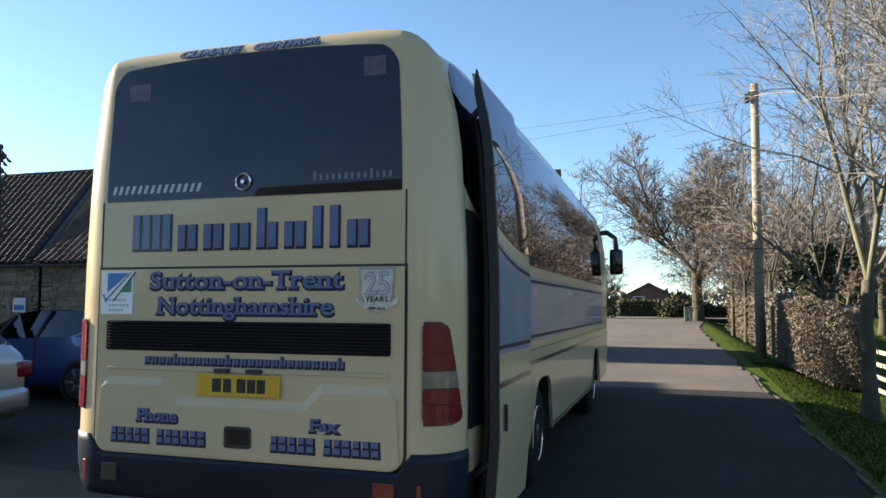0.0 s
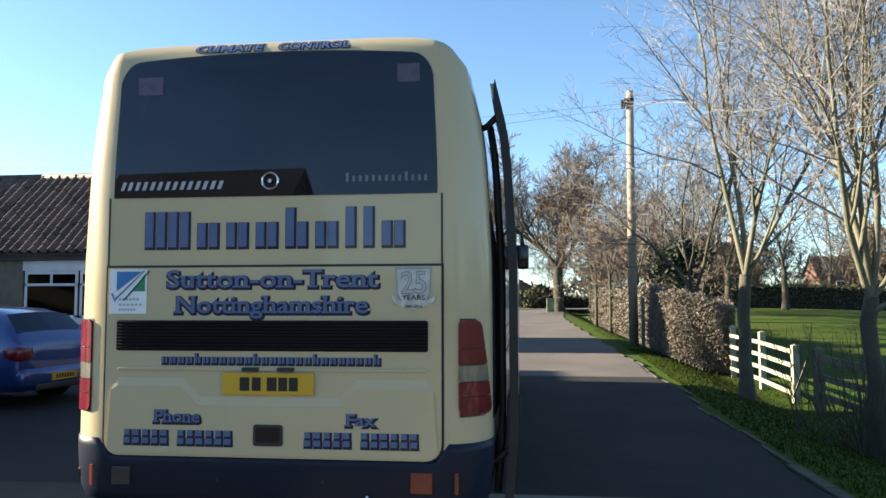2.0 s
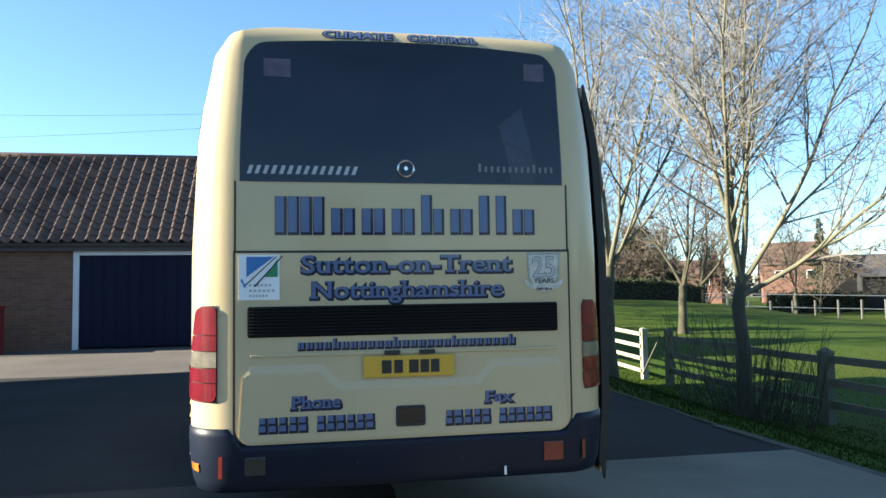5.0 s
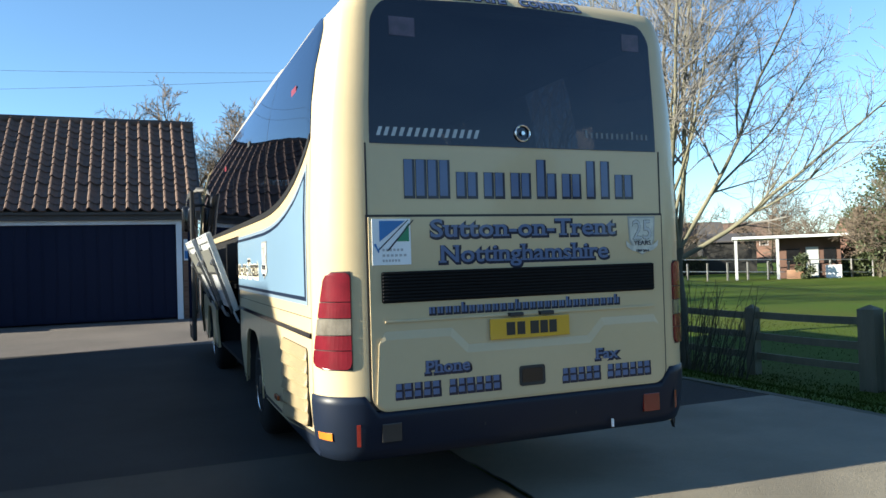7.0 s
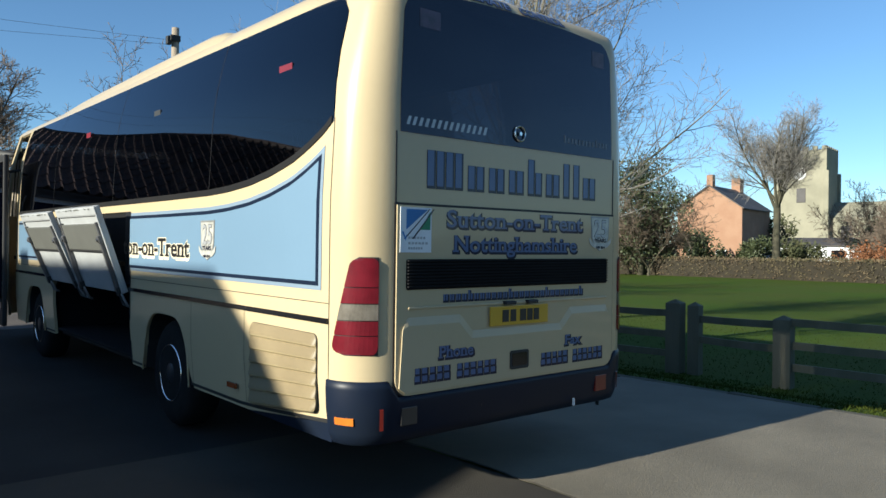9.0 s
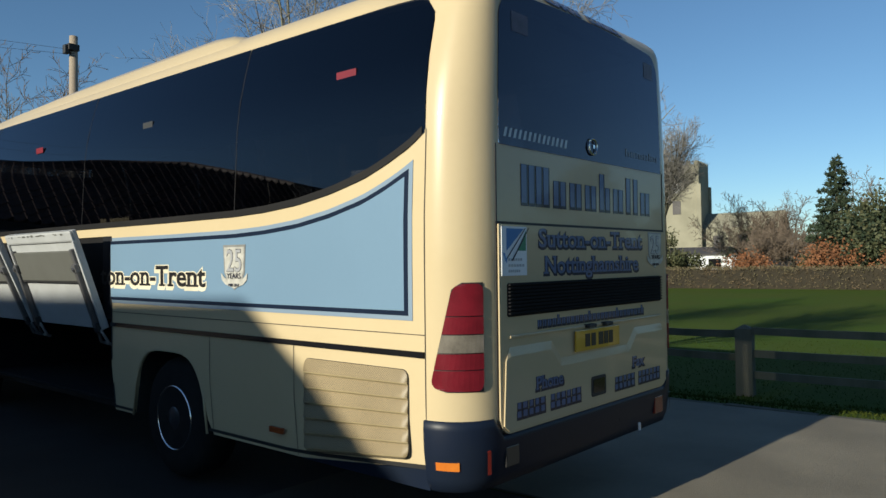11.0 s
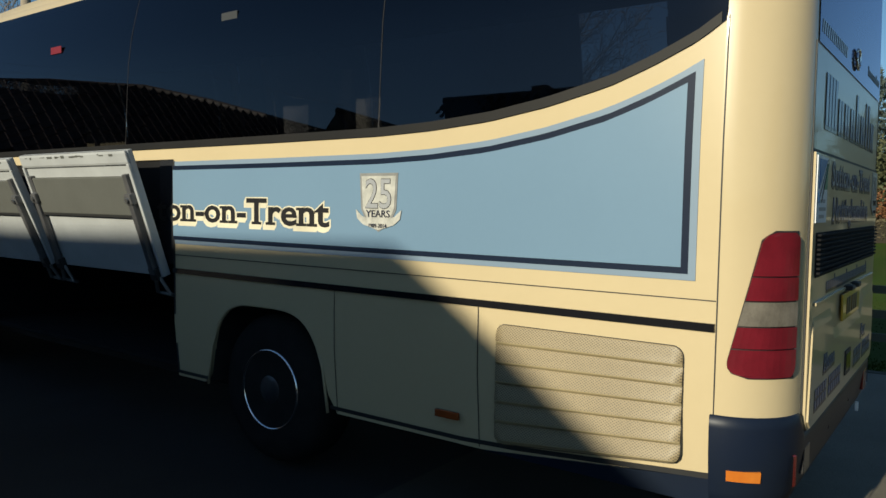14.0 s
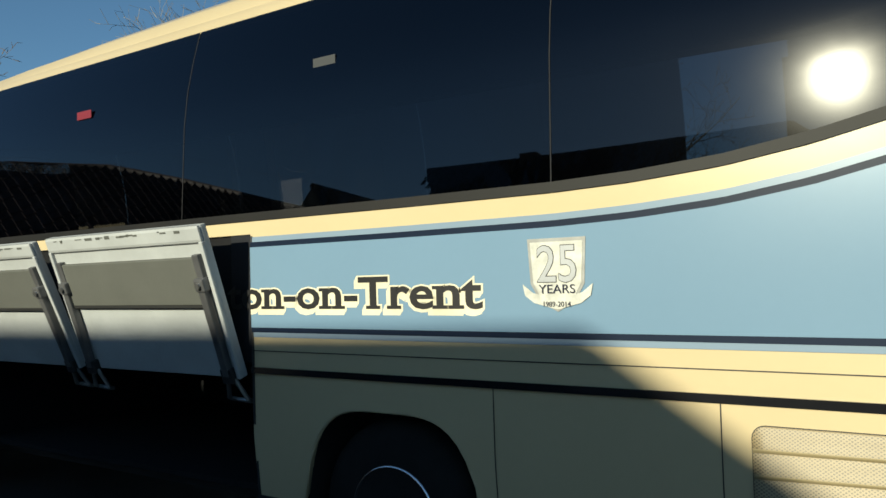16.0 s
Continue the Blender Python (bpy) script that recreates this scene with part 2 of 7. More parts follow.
COURSE_STONE.node_tree.links.new(island.outputs["Random Per Island"], level.inputs["Value"])
COURSE_STONE.node_tree.links.new(level.outputs["Result"], tone.inputs["Value"])
COURSE_STONE.node_tree.links.new(shade.links[0].from_socket, tone.inputs["Color"])
COURSE_STONE.node_tree.links.new(tone.outputs["Color"], shade)
DOOR_BLUE = material("dark_blue_door", (0.006, 0.009, 0.028), 0.6, 0, (0.009, 0.012, 0.032), 1.5, 30, spec=0.15, stretch=(1, 1, 0.2))
WHITE_PAINT = material("white_paint", (0.72, 0.74, 0.77), 0.5, 0, (0.60, 0.62, 0.65), 2, 30)
CAR_BLUE = material("metallic_blue", (0.017, 0.048, 0.185), 0.28, 0.3, (0.014, 0.040, 0.15), 1.5, 200, coat=1.0)
CAR_SILVER = material("metallic_silver", (0.40, 0.42, 0.44), 0.28, 0.6, (0.36, 0.38, 0.40), 1.5, 200, coat=1.0)
ORANGE_BRICK = material("orange_brick", (0.30, 0.180, 0.115), 0.85, 0, (0.25, 0.135, 0.082), 0.8, 6)
CHURCH = material("pale_stone", (0.27, 0.255, 0.19), 0.9, 0, (0.20, 0.19, 0.14), 0.4, 3)
SLATE = material("dark_slate", (0.075, 0.070, 0.070), 0.7, 0, (0.055, 0.05, 0.05), 1, 8)
BIN_GREEN = material("green_plastic", (0.16, 0.22, 0.13), 0.5)
RED_BIN = material("faded_red_plastic", (0.22, 0.022, 0.026), 0.5, 0, (0.16, 0.018, 0.02), 3, 40)
CABLE = material("black_cable", (0.02, 0.02, 0.022), 0.7)
SHED = material("dark_boarding", (0.020, 0.019, 0.018), 0.8, 0, (0.030, 0.028, 0.025), 2, 20)
RED_HOUSE = material("house_brick", (0.20, 0.105, 0.075), 0.85, 0, (0.14, 0.08, 0.06), 0.8, 7)


# ---------------------------------------------------------------- builders
def part(name, bm, mat, parent=None, label="", smooth=False):
    """One bmesh as one mesh object, under a thing or a part."""
    me = bpy.data.meshes.new(name)
    bmesh.ops.recalc_face_normals(bm, faces=bm.faces)
    if smooth:
        for f in bm.faces:
            f.smooth = True
    bm.to_mesh(me)
    bm.free()
    me.materials.append(mat)
    ob = new(name, me)
    if parent:
        ob.parent = parent
    if label:
        ob["label"] = label
    return ob


def mesh_part(name, verts, faces, mat, parent=None, label="", smooth=False):
    me = bpy.data.meshes.new(name)
    me.from_pydata(verts, [], faces)
    if smooth:
        me.polygons.foreach_set("use_smooth", [True] * len(me.polygons))
    me.materials.append(mat)
    ob = new(name, me)
    if parent:
        ob.parent = parent
    if label:
        ob["label"] = label
    return ob


def thing(name, m, label, category, group="", kind=""):
    ob = new(name)
    ob.empty_display_size = 0.2
    ob.matrix_basis = m
    return tagged(ob, label, category, group, kind)


def box(bm, x0, x1, y0, y1, z0, z1, bevel=0.0, m=None):
    vs = [bm.verts.new((x, y, z)) for x in (x0, x1) for y in (y0, y1) for z in (z0, z1)]
    fs = [bm.faces.new([vs[i] for i in q]) for q in ((0, 1, 3, 2), (4, 6, 7, 5), (0, 4, 5, 1), (2, 3, 7, 6), (0, 2, 6, 4), (1, 5, 7, 3))]
    if bevel:
        es = list({e for f in fs for e in f.edges})
        r = bmesh.ops.bevel(bm, geom=es, offset=bevel, segments=2, profile=0.6, affect="EDGES")
        vs = list({v for f in r["faces"] for v in f.verts} | {v for v in vs if v.is_valid})
    if m is not None:
        bmesh.ops.transform(bm, matrix=m, verts=vs)
    return bm


def boxed(*a, **k):
    return box(bmesh.new(), *a, **k)


def tube(bm, pts, radii, sides=8, cap=True):
    """A tapered round tube along the points."""
    pts = [Vector(p) for p in pts]
    if not hasattr(radii, "__len__"):
        radii = [radii] * len(pts)
    rings, up = [], Vector((0.3, 0.2, 1)).normalized()
    for i, p in enumerate(pts):
        d = (pts[min(i + 1, len(pts) - 1)] - pts[max(i - 1, 0)]).normalized()
        a = d.cross(up if abs(d.dot(up)) < 0.95 else Vector((1, 0, 0))).normalized()
        b = d.cross(a)
        rings.append([bm.verts.new(p + radii[i] * (math.cos(2 * math.pi * k / sides) * a + math.sin(2 * math.pi * k / sides) * b)) for k in range(sides)])
    for r, s in zip(rings, rings[1:]):
        for k in range(sides):
            bm.faces.new((r[k], r[(k + 1) % sides], s[(k + 1) % sides], s[k]))
    if cap:
        bm.faces.new(rings[0][::-1])
        bm.faces.new(rings[-1])
    return bm


def tubed(*a, **k):
    return tube(bmesh.new(), *a, **k)


def lathe(bm, profile, sides=32, m=None, cap=True):
    """Turns (radius, along) pairs round the local x axis."""
    rings = []
    for r, a in profile:
        rings.append([bm.verts.new((a, r * math.cos(2 * math.pi * k / sides), r * math.sin(2 * math.pi * k / sides))) for k in range(sides)])
    for p, q in zip(rings, rings[1:]):
        for k in range(sides):
            bm.faces.new((p[k], p[(k + 1) % sides], q[(k + 1) % sides], q[k]))
    if cap:
        bm.faces.new(rings[0][::-1])
        bm.faces.new(rings[-1])
    if m is not None:
        bmesh.ops.transform(bm, matrix=m, verts=[v for r in rings for v in r])
    return bm


def prism(bm, outline, depth, m=None):
    """A flat outline (a, b) in the local xz plane, given depth along y."""
    f = [bm.verts.new((a, 0, b)) for a, b in outline]
    g = [bm.verts.new((a, depth, b)) for a, b in outline]
    bm.faces.new(f)
    bm.faces.new(g[::-1])
    n = len(f)
    for i in range(n):
        bm.faces.new((f[i], f[(i + 1) % n], g[(i + 1) % n], g[i]))
    if m is not None:
        bmesh.ops.transform(bm, matrix=m, verts=f + g)
    return bm


def rounded(x0, x1, z0, z1, r, n=5):
    """Outline of a rounded rectangle."""
    out = []
    for cx, cz, a0 in ((x1 - r, z1 - r, 0), (x0 + r, z1 - r, 90), (x0 + r, z0 + r, 180), (x1 - r, z0 + r, 270)):
        for k in range(n + 1):
            a = radians(a0 + 90 * k / n)
            out.append((cx + r * math.cos(a), cz + r * math.sin(a)))
    return out


def glyph_mesh(text, offset, extrude):
    """The built-in font's filled outlines as a mesh, in font units."""
    cu = bpy.data.curves.new("writing", "FONT")
    cu.body, cu.extrude, cu.offset, cu.resolution_u = text, extrude, offset, 3
    ob = new("writing", cu)
    bpy.context.view_layer.update()
    me = bpy.data.meshes.new_from_object(ob.evaluated_get(bpy.context.evaluated_depsgraph_get()))
    bpy.data.objects.remove(ob)
    if not set(text) & set("gjpqy,()"):                  # sharp joints must not reach below the line
        for v in me.vertices:
            v.co.y = max(v.co.y, -offset - 0.014)
    return me


def runs_at(edges, level):
    """Stretches of x that lie inside the outlines at a height."""
    xs = sorted(a[0] + (b[0] - a[0]) * (level - a[1]) / (b[1] - a[1]) for a, b in edges if (a[1] - level) * (b[1] - level) < 0)
    return list(zip(xs[::2], xs[1::2]))


def slab_feet(text, bold, reach=0.075, thick=0.075):
    """Slab serifs for the upright stems of a text: rectangles in font units."""
    flat = bmesh.new()
    me = glyph_mesh(text, bold, 0.0)
    flat.from_mesh(me)
    bpy.data.meshes.remove(me)
    bmesh.ops.remove_doubles(flat, verts=flat.verts, dist=1e-5)
    edges = [(e.verts[0].co.copy(), e.verts[1].co.copy()) for e in flat.edges if len(e.link_faces) == 1]
    flat.free()
    tops = []
    for sample in "xl":
        me = glyph_mesh(sample, bold, 0.0)
        tops.append(max(v.co.y for v in me.vertices))
        bpy.data.meshes.remove(me)
    out = []
    for level, way in ((-bold, 1), (tops[0], -1), (tops[1], -1)):
        near_, far_ = runs_at(edges, level + way * 0.05), runs_at(edges, level + way * 0.15)
        beyond = runs_at(edges, level - way * 0.05)
        for a, b in near_:
            if b - a > 0.30 or any(p < (a + b) / 2 < q for p, q in beyond):
                continue
            if any(abs(a - p) < 0.025 and abs(b - q) < 0.025 for p, q in far_):
                right = reach if way > 0 else reach * 0.3
                out.append((a - reach, b + right, min(level, level + way * thick), max(level, level + way * thick)))
    return out


def letters(text, width, height, bold=0.0, depth=0.002, grow=0.0, serif=False):
    """The text as a bmesh in the local xz plane, width by height from its lower left corner, all round larger by grow metres."""
    base = glyph_mesh(text, bold, 0.0)
    xs, ys = [v.co.x for v in base.vertices], [v.co.y for v in base.vertices]
    x0, y0 = min(xs), min(ys)
    sx, sz = width / (max(xs) - x0), height / (max(ys) - y0)
    bpy.data.meshes.remove(base)
    fat = grow / (0.5 * (sx + sz))
    me = glyph_mesh(text, bold + fat, 0.002)
    bm = bmesh.new()
    bm.from_mesh(me)
    bpy.data.meshes.remove(me)
    for v in bm.verts:
        v.co = (v.co.x, v.co.y, 0.0 if v.co.z < 0 else 1.0)
    if serif:
        feet = sorted([c - fat, a - fat, b + fat, d + fat] for a, b, c, d in slab_feet(text, bold))
        for p, q in zip(feet, feet[1:]):                 # neighbours meet, they do not overlap
            if q[0] == p[0] and q[1] < p[2]:
                p[2] = (q[1] + p[2]) / 2 - 0.0005
                q[1] = p[2] + 0.001
        for c, a, b, d in feet:
            box(bm, a, b, c, d, 0.0, 0.94)
    for v in bm.verts:
        x, y, z = v.co
        v.co = ((x - x0) * sx, -depth * z, (y - y0) * sz)
    return bm


def smooth(a, b, v):
    v = min(1.0, max(0.0, (v - a) / (b - a)))
    return v * v * (3 - 2 * v)


def curve_at(pairs, v):
    """Piecewise linear between (place, value) pairs."""
    if v <= pairs[0][0]:
        return pairs[0][1]
    for (a, p), (b, q) in zip(pairs, pairs[1:]):
        if v <= b:
            return p + (q - p) * (v - a) / (b - a)
    return pairs[-1][1]


def ground_z(x, y):
    """Height of the land: level round the coach, rising gently up the drive, the lawn lying lower."""
    rise = 0.36 * smooth(3.0, 17.0, y) + 0.013 * max(0.0, min(y, 90) - 16.0)
    low = smooth(4.15, 5.9, x)
    lawn = -0.34 + 0.75 * rise * (1 - smooth(12, 30, x)) + 0.004 * max(0.0, min(x, 120) - 6)
    bank = 1.1 * smooth(14, 36, y) * (1 - smooth(46, 60, y)) * smooth(6.5, 10, x) * (1 - smooth(20, 28, x))
    return rise * (1 - low) + lawn * low + bank


# ---------------------------------------------------------------- ground, drive, apron
def sheet(name, xs, ys, lift, mat, label, category, edge=None):
    verts, faces = [], []
    for y in ys:
        for x in xs:
            px = x if edge is None else edge(x, y)
            verts.append((px, y, ground_z(px, y) + lift))
    n = len(xs)
    for j in range(len(ys) - 1):
        for i in range(n - 1):
            a = j * n + i
            faces.append((a, a + 1, a + n + 1, a + n))
    return tagged(mesh_part(name, verts, faces, mat, smooth=True), label, category, kind="structure")


def steps(*spans):
    out = []
    for a, b, n in spans:
        out += [a + (b - a) * k / n for k in range(n)]
    return out + [spans[-1][1]]


EDGE = 3.80
sheet("ground", steps((-900, -60, 8), (-60, -20, 10), (-20, 3.5, 16), (3.5, 12, 34), (12, 60, 30), (60, 200, 10), (200, 1200, 6)),
      steps((-900, -60, 8), (-60, -14, 12), (-14, 40, 90), (40, 110, 20), (110, 1400, 8)), -0.03, GRASS, "mown green lawn with worn paler patches", "lawn")
def verge_line(x, y):
    e = EDGE - 0.18 * smooth(8, 13, y) - 0.10 * smooth(16, 27, y) + 0.9 * smooth(36, 60, y)
    return min(x, e) if x < EDGE else e + 0.06 * math.sin(y * 1.7)


sheet("road", steps((-40, -16, 6), (-16, EDGE, 20)), steps((1.95, 9.78, 14)), 0.0, TARMAC, "dark worn tarmac drive", "road", verge_line)
sheet("road", steps((-40, -16, 6), (-16, EDGE, 20)), steps((9.784, 40, 46), (40, 62, 10)), 0.002, OLD_TARMAC, "older pale pinkish tarmac lane", "road", verge_line)
sheet("yard", steps((-40, -16, 6), (-16, 0.06, 16)), steps((-22, -10, 4), (-10, 1.949, 14)), 0.0, YARD, "dark worn brownish yard surface", "yard")
# the concrete apron: a slab with a broken, slightly raised edge
rng = random.Random(31)
rows_ = [-22.0, -15.0, -10.0] + [-9.0 + 0.1 * k for k in range(110)] + [1.949, 1.95]
cols_ = [0.0, 0.02, 0.30, 0.9, 1.8, 2.7, EDGE - 0.07]
verts, faces = [], []
for j, y in enumerate(rows_):
    wob = rng.uniform(-0.012, 0.012) + 0.015 * math.sin(y * 3.1)
    for i, x in enumerate(cols_):
        verts.append((0.07 + x + (wob if i < 2 else 0.0), min(y, 1.949), ground_z(1, y) + (0.001 if i == 0 else -0.02 if j == len(rows_) - 1 else 0.005 + rng.uniform(-0.0012, 0.0012))))
n = len(cols_)
for j in range(len(rows_) - 1):
    for i in range(n - 1):
        a = j * n + i
        faces.append((a, a + 1, a + n + 1, a + n))
gap_v = [(verts[j * n][0] + d, verts[j * n][1], 0.0075 + ground_z(1, verts[j * n][1])) for j in range(3, len(rows_) - 1) for d in (-0.004 - rng.uniform(0, 0.004), 0.002 + rng.uniform(0, 0.005))]
gap_f = [(2 * k, 2 * k + 1, 2 * k + 3, 2 * k + 2) for k in range(len(gap_v) // 2 - 1)]
tagged(mesh_part("trim", gap_v, gap_f, SOIL), "dark open joint along the concrete edge", "joint", kind="structure")
tagged(mesh_part("pavement", verts, faces, CONCRETE), "pale worn concrete apron with a broken edge", "pavement", kind="structure")
tagged(mesh_part("crossing_lane", [(x, y, ground_z(0, y) + 0.012) for y in (62, 68) for x in (-60, 60)], [(0, 1, 3, 2)], CONCRETE), "pale lane crossing the end of the drive", "road", kind="structure")

# ---------------------------------------------------------------- the coach
W, LENGTH = 1.226, 9.30
SEAM_Z = 1.062


def lean_side(z):
    """How far the side lies in from its widest line."""
    d = 0.049 * max(0.0, z - 1.7) + 0.03 * max(0.0, (0.75 - z) / 0.35)
    d += 0.27 * max(0.0, min(z, 2.70) - 2.30) ** 2 + 0.18 * max(0.0, z - 2.70)
    if z > 2.84:
        t = min(1.0, (z - 2.84) / 0.285)
        d += 0.27 * (1 - math.sqrt(max(0.0, 1 - t * t)))
    return d


def roof_z(y):
    """Height of the roof along its middle: it climbs a little from the tail."""
    return 3.036 + 0.075 * smooth(0.03, 1.0, y)


def roof_drop(y):
    """How far the edge of the roof lies below its middle; rounder at the tail."""
    return 0.105 - 0.060 * smooth(0.10, 1.2, y)


def lean_rear(z):
    d = 0.012 * max(0.0, z - 2.1)
    if z > 2.90:
        t = min(1.0, (z - 2.90) / 0.14)
        d += 0.15 * (1 - math.sqrt(max(0.0, 1 - t * t)))
    return d


TAIL_X = (0.0, 0.10, 0.20, 0.30, 0.40, 0.50, 0.60, 0.70, 0.80, 0.835, 0.865, 0.89, 0.91, 0.926, 0.938, 0.945)


def plan_points():
    """The left half of the coach's outline from the middle of the tail to the middle of the nose: x, y and the outward normal."""
    pts = [(-x, 0.0, 0.0, -1.0) for x in TAIL_X]
    for k in range(11):                                  # tail corner
        a = math.pi / 2 * k / 10
        pts.append((-0.96 - 0.266 * math.sin(a) ** 0.95, 0.25 * (1 - math.cos(a)), -math.sin(a), -math.cos(a)))
    ys = [0.257] + [0.30 + 0.08 * k for k in range(20)] + [1.865, 1.95, 2.04, 2.12, 2.149, 2.151]
    ys += [2.21 + 0.98 * k / 28 for k in range(29)] + [3.25, 3.40, 3.519, 3.521, 3.8, 4.05, 4.4, 4.86, 5.3, 5.8, 6.199, 6.201, 6.35, 6.45]
    ys += [6.60 + 1.0 * k / 24 for k in range(25)] + [7.7, 7.85, 8.0, 8.049, 8.051, 8.15, 8.199, 8.201, 8.5, 8.8]
    for y in ys:
        pts.append((-W, y, -1.0, 0.0))
    for k in range(1, 9):                                # nose corner
        a = math.pi / 2 * k / 8
        pts.append((-W + 0.42 * (1 - math.cos(a)), 8.85 + 0.45 * math.sin(a), -math.cos(a), math.sin(a)))
    pts.append((0.0, LENGTH, 0.0, 1.0))
    return pts


def skin(p, z, off=0.0):
    x, y, nx, ny = p
    if z > 2.86 and y < 1.0:                             # rounder shoulders at the tail
        z_ = z + 0.115 * (1 - smooth(0.03, 1.0, y)) * min(1.0, (z - 2.86) / 0.10)
    else:
        z_ = z
    d = nx * nx * lean_side(z_) + ny * ny * lean_rear(z) - off
    if ny < 0 and z > 2.82:                              # the upper tail corners are domed
        d += 4 * nx * nx * ny * ny * 0.055 * smooth(2.82, 3.0, z)
    return (x - nx * d, y - ny * d, z)


def sill_z(y):
    """Lower edge of the side glass, which sweeps up at the tail."""
    return curve_at(((0.24, 2.18), (0.30, 2.135), (0.36, 2.098), (0.52, 2.027), (0.685, 1.967), (0.95, 1.905), (1.235, 1.860), (1.55, 1.834), (1.865, 1.822), (2.6, 1.818), (9.3, 1.818)), y)


def head_z(y):
    """Upper edge of the side glass."""
    return curve_at(((0.24, 2.74), (0.27, 2.815), (0.32, 2.862), (0.40, 2.882), (0.6, 2.892), (8.0, 2.95)), y)


def arch_z(y, centre):
    u = abs(y - centre) / 0.498
    return 0.40 if u >= 1 else 0.40 + 0.51 * (1 - u ** 4) ** 0.62


REAR_AXLE, FRONT_AXLE = 2.70, 7.10
BAY = (3.52, 6.20)
DOORWAY = (8.20, 8.80)


def tail_window(x):
    """Lower and upper edge of the tail glass at x, with rounded upper corners."""
    u = (abs(x) - 0.80) / 0.146
    return 2.112, 2.934 - 0.045 * (x / 0.9) ** 2 - (0.13 * (1 - math.sqrt(max(0.0, 1 - u * u))) if u > 0 else 0.0)


def rows_at(p):
    x, y, nx, ny = p
    foot = curve_at(((0.255, 0.505), (1.25, 0.40)), y) if y > 0.255 else 0.715
    if abs(nx) > 0.99 and y > 0.255:
        foot = max(foot, arch_z(y, REAR_AXLE), arch_z(y, FRONT_AXLE))
    low = [foot, max(foot + 0.02, 0.52), max(foot + 0.04, 0.745), SEAM_Z, 1.235, 1.50, 1.745]
    if ny < -0.99:
        a, b = tail_window(x)
    elif ny < 0:
        t = smooth(0, 1, abs(nx))
        a, b = 2.112 + t * 0.068, 2.782 - 0.04 * t
    else:
        a, b = sill_z(y), head_z(y)
    rows = low + [a, a + (b - a) * 0.33, a + (b - a) * 0.66, b]
    top = max(b + 0.02, 2.80)
    crown = roof_z(y) - roof_drop(y) * min(1.0, abs(x) / 1.1) ** 4
    rows += [top + (crown - top) * math.sin(math.pi / 2 * k / 7) for k in range(1, 8)]
    return rows


SILL_ROW, HEAD_ROW = 7, 10


def is_hole(p, q, row, side):
    """True where the shell is open between two columns: glass, wheel arch, luggage bay, doors."""
    y = (p[1] + q[1]) / 2
    x = (p[0] + q[0]) / 2
    flank = p[0] < -1.22 and q[0] < -1.22 and p[1] > 0.249
    if SILL_ROW <= row < HEAD_ROW:
        if p[3] < -0.99 and q[3] < -0.99 or (q[1] == 0.0 and p[1] == 0.0):
            return abs(x) < 0.945
        if flank and 0.24 < y < 8.05:
            return True
        if y > 8.87:
            return True
    if flank and side < 0 and BAY[0] < y < BAY[1] and row < 6:
        return True
    if flank and side < 0 and DOORWAY[0] < y < DOORWAY[1] and row < HEAD_ROW:
        return True
    if flank and side > 0 and 1.30 < y < 1.95 and row < HEAD_ROW:
        return True
    return False


coach = thing("coach", pose(0, 0, 0, 0.45, 0, 0), "cream and light blue touring coach with dark tinted windows", "coach")
plan = plan_points()


def coach_shell():
    bm = bmesh.new()
    for side in (-1, 1):
        cols = []
        for p in plan:
            col = []
            for z in rows_at(p):
                x, y, zz = skin(p, z)
                col.append(bm.verts.new((x if side < 0 else -x, y, zz)))
            for u in TAIL_X[::-1]:                   # crown of the roof, rounding down to the tail's upper edge
                f = u / 0.96
                h, edge = roof_z(p[1]) - (roof_z(p[1]) - zz) * f ** 4, roof_z(0) - roof_drop(0) * (0.96 / 1.1) ** 4
                back = lean_rear(roof_z(0) - (roof_z(0) - edge) * f ** 4) - lean_rear(edge)
                col.append(bm.verts.new(((x if side < 0 else -x) * f, y + back * (1 - smooth(0.25, 0.7, p[1])), h)))
            cols.append(col)
        for i in range(len(plan) - 1):
            for r in range(len(cols[0]) - 1):
                if i < 16 and r >= len(cols[0]) - 17:
                    continue
                if not is_hole(plan[i], plan[i + 1], r, side):
                    a, b = cols[i], cols[i + 1]
                    f = (a[r], b[r], b[r + 1], a[r + 1])
                    bm.faces.new(f if side < 0 else f[::-1])
    bmesh.ops.remove_doubles(bm, verts=bm.verts, dist=0.0004)
    return bm


shell = coach_shell()
bmesh.ops.recalc_face_normals(shell, faces=shell.faces)
seen, islands = set(), []
for v0 in shell.verts:                               # the shell and its separate pillars
    if v0 in seen:
        continue
    seen.add(v0)
    todo, group_ = [v0], []
    while todo:
        v = todo.pop()
        group_.append(v)
        for e in v.link_edges:
            w = e.other_vert(v)
            if w not in seen:
                seen.add(w)
                todo.append(w)
    islands.append(group_)
islands.sort(key=len, reverse=True)
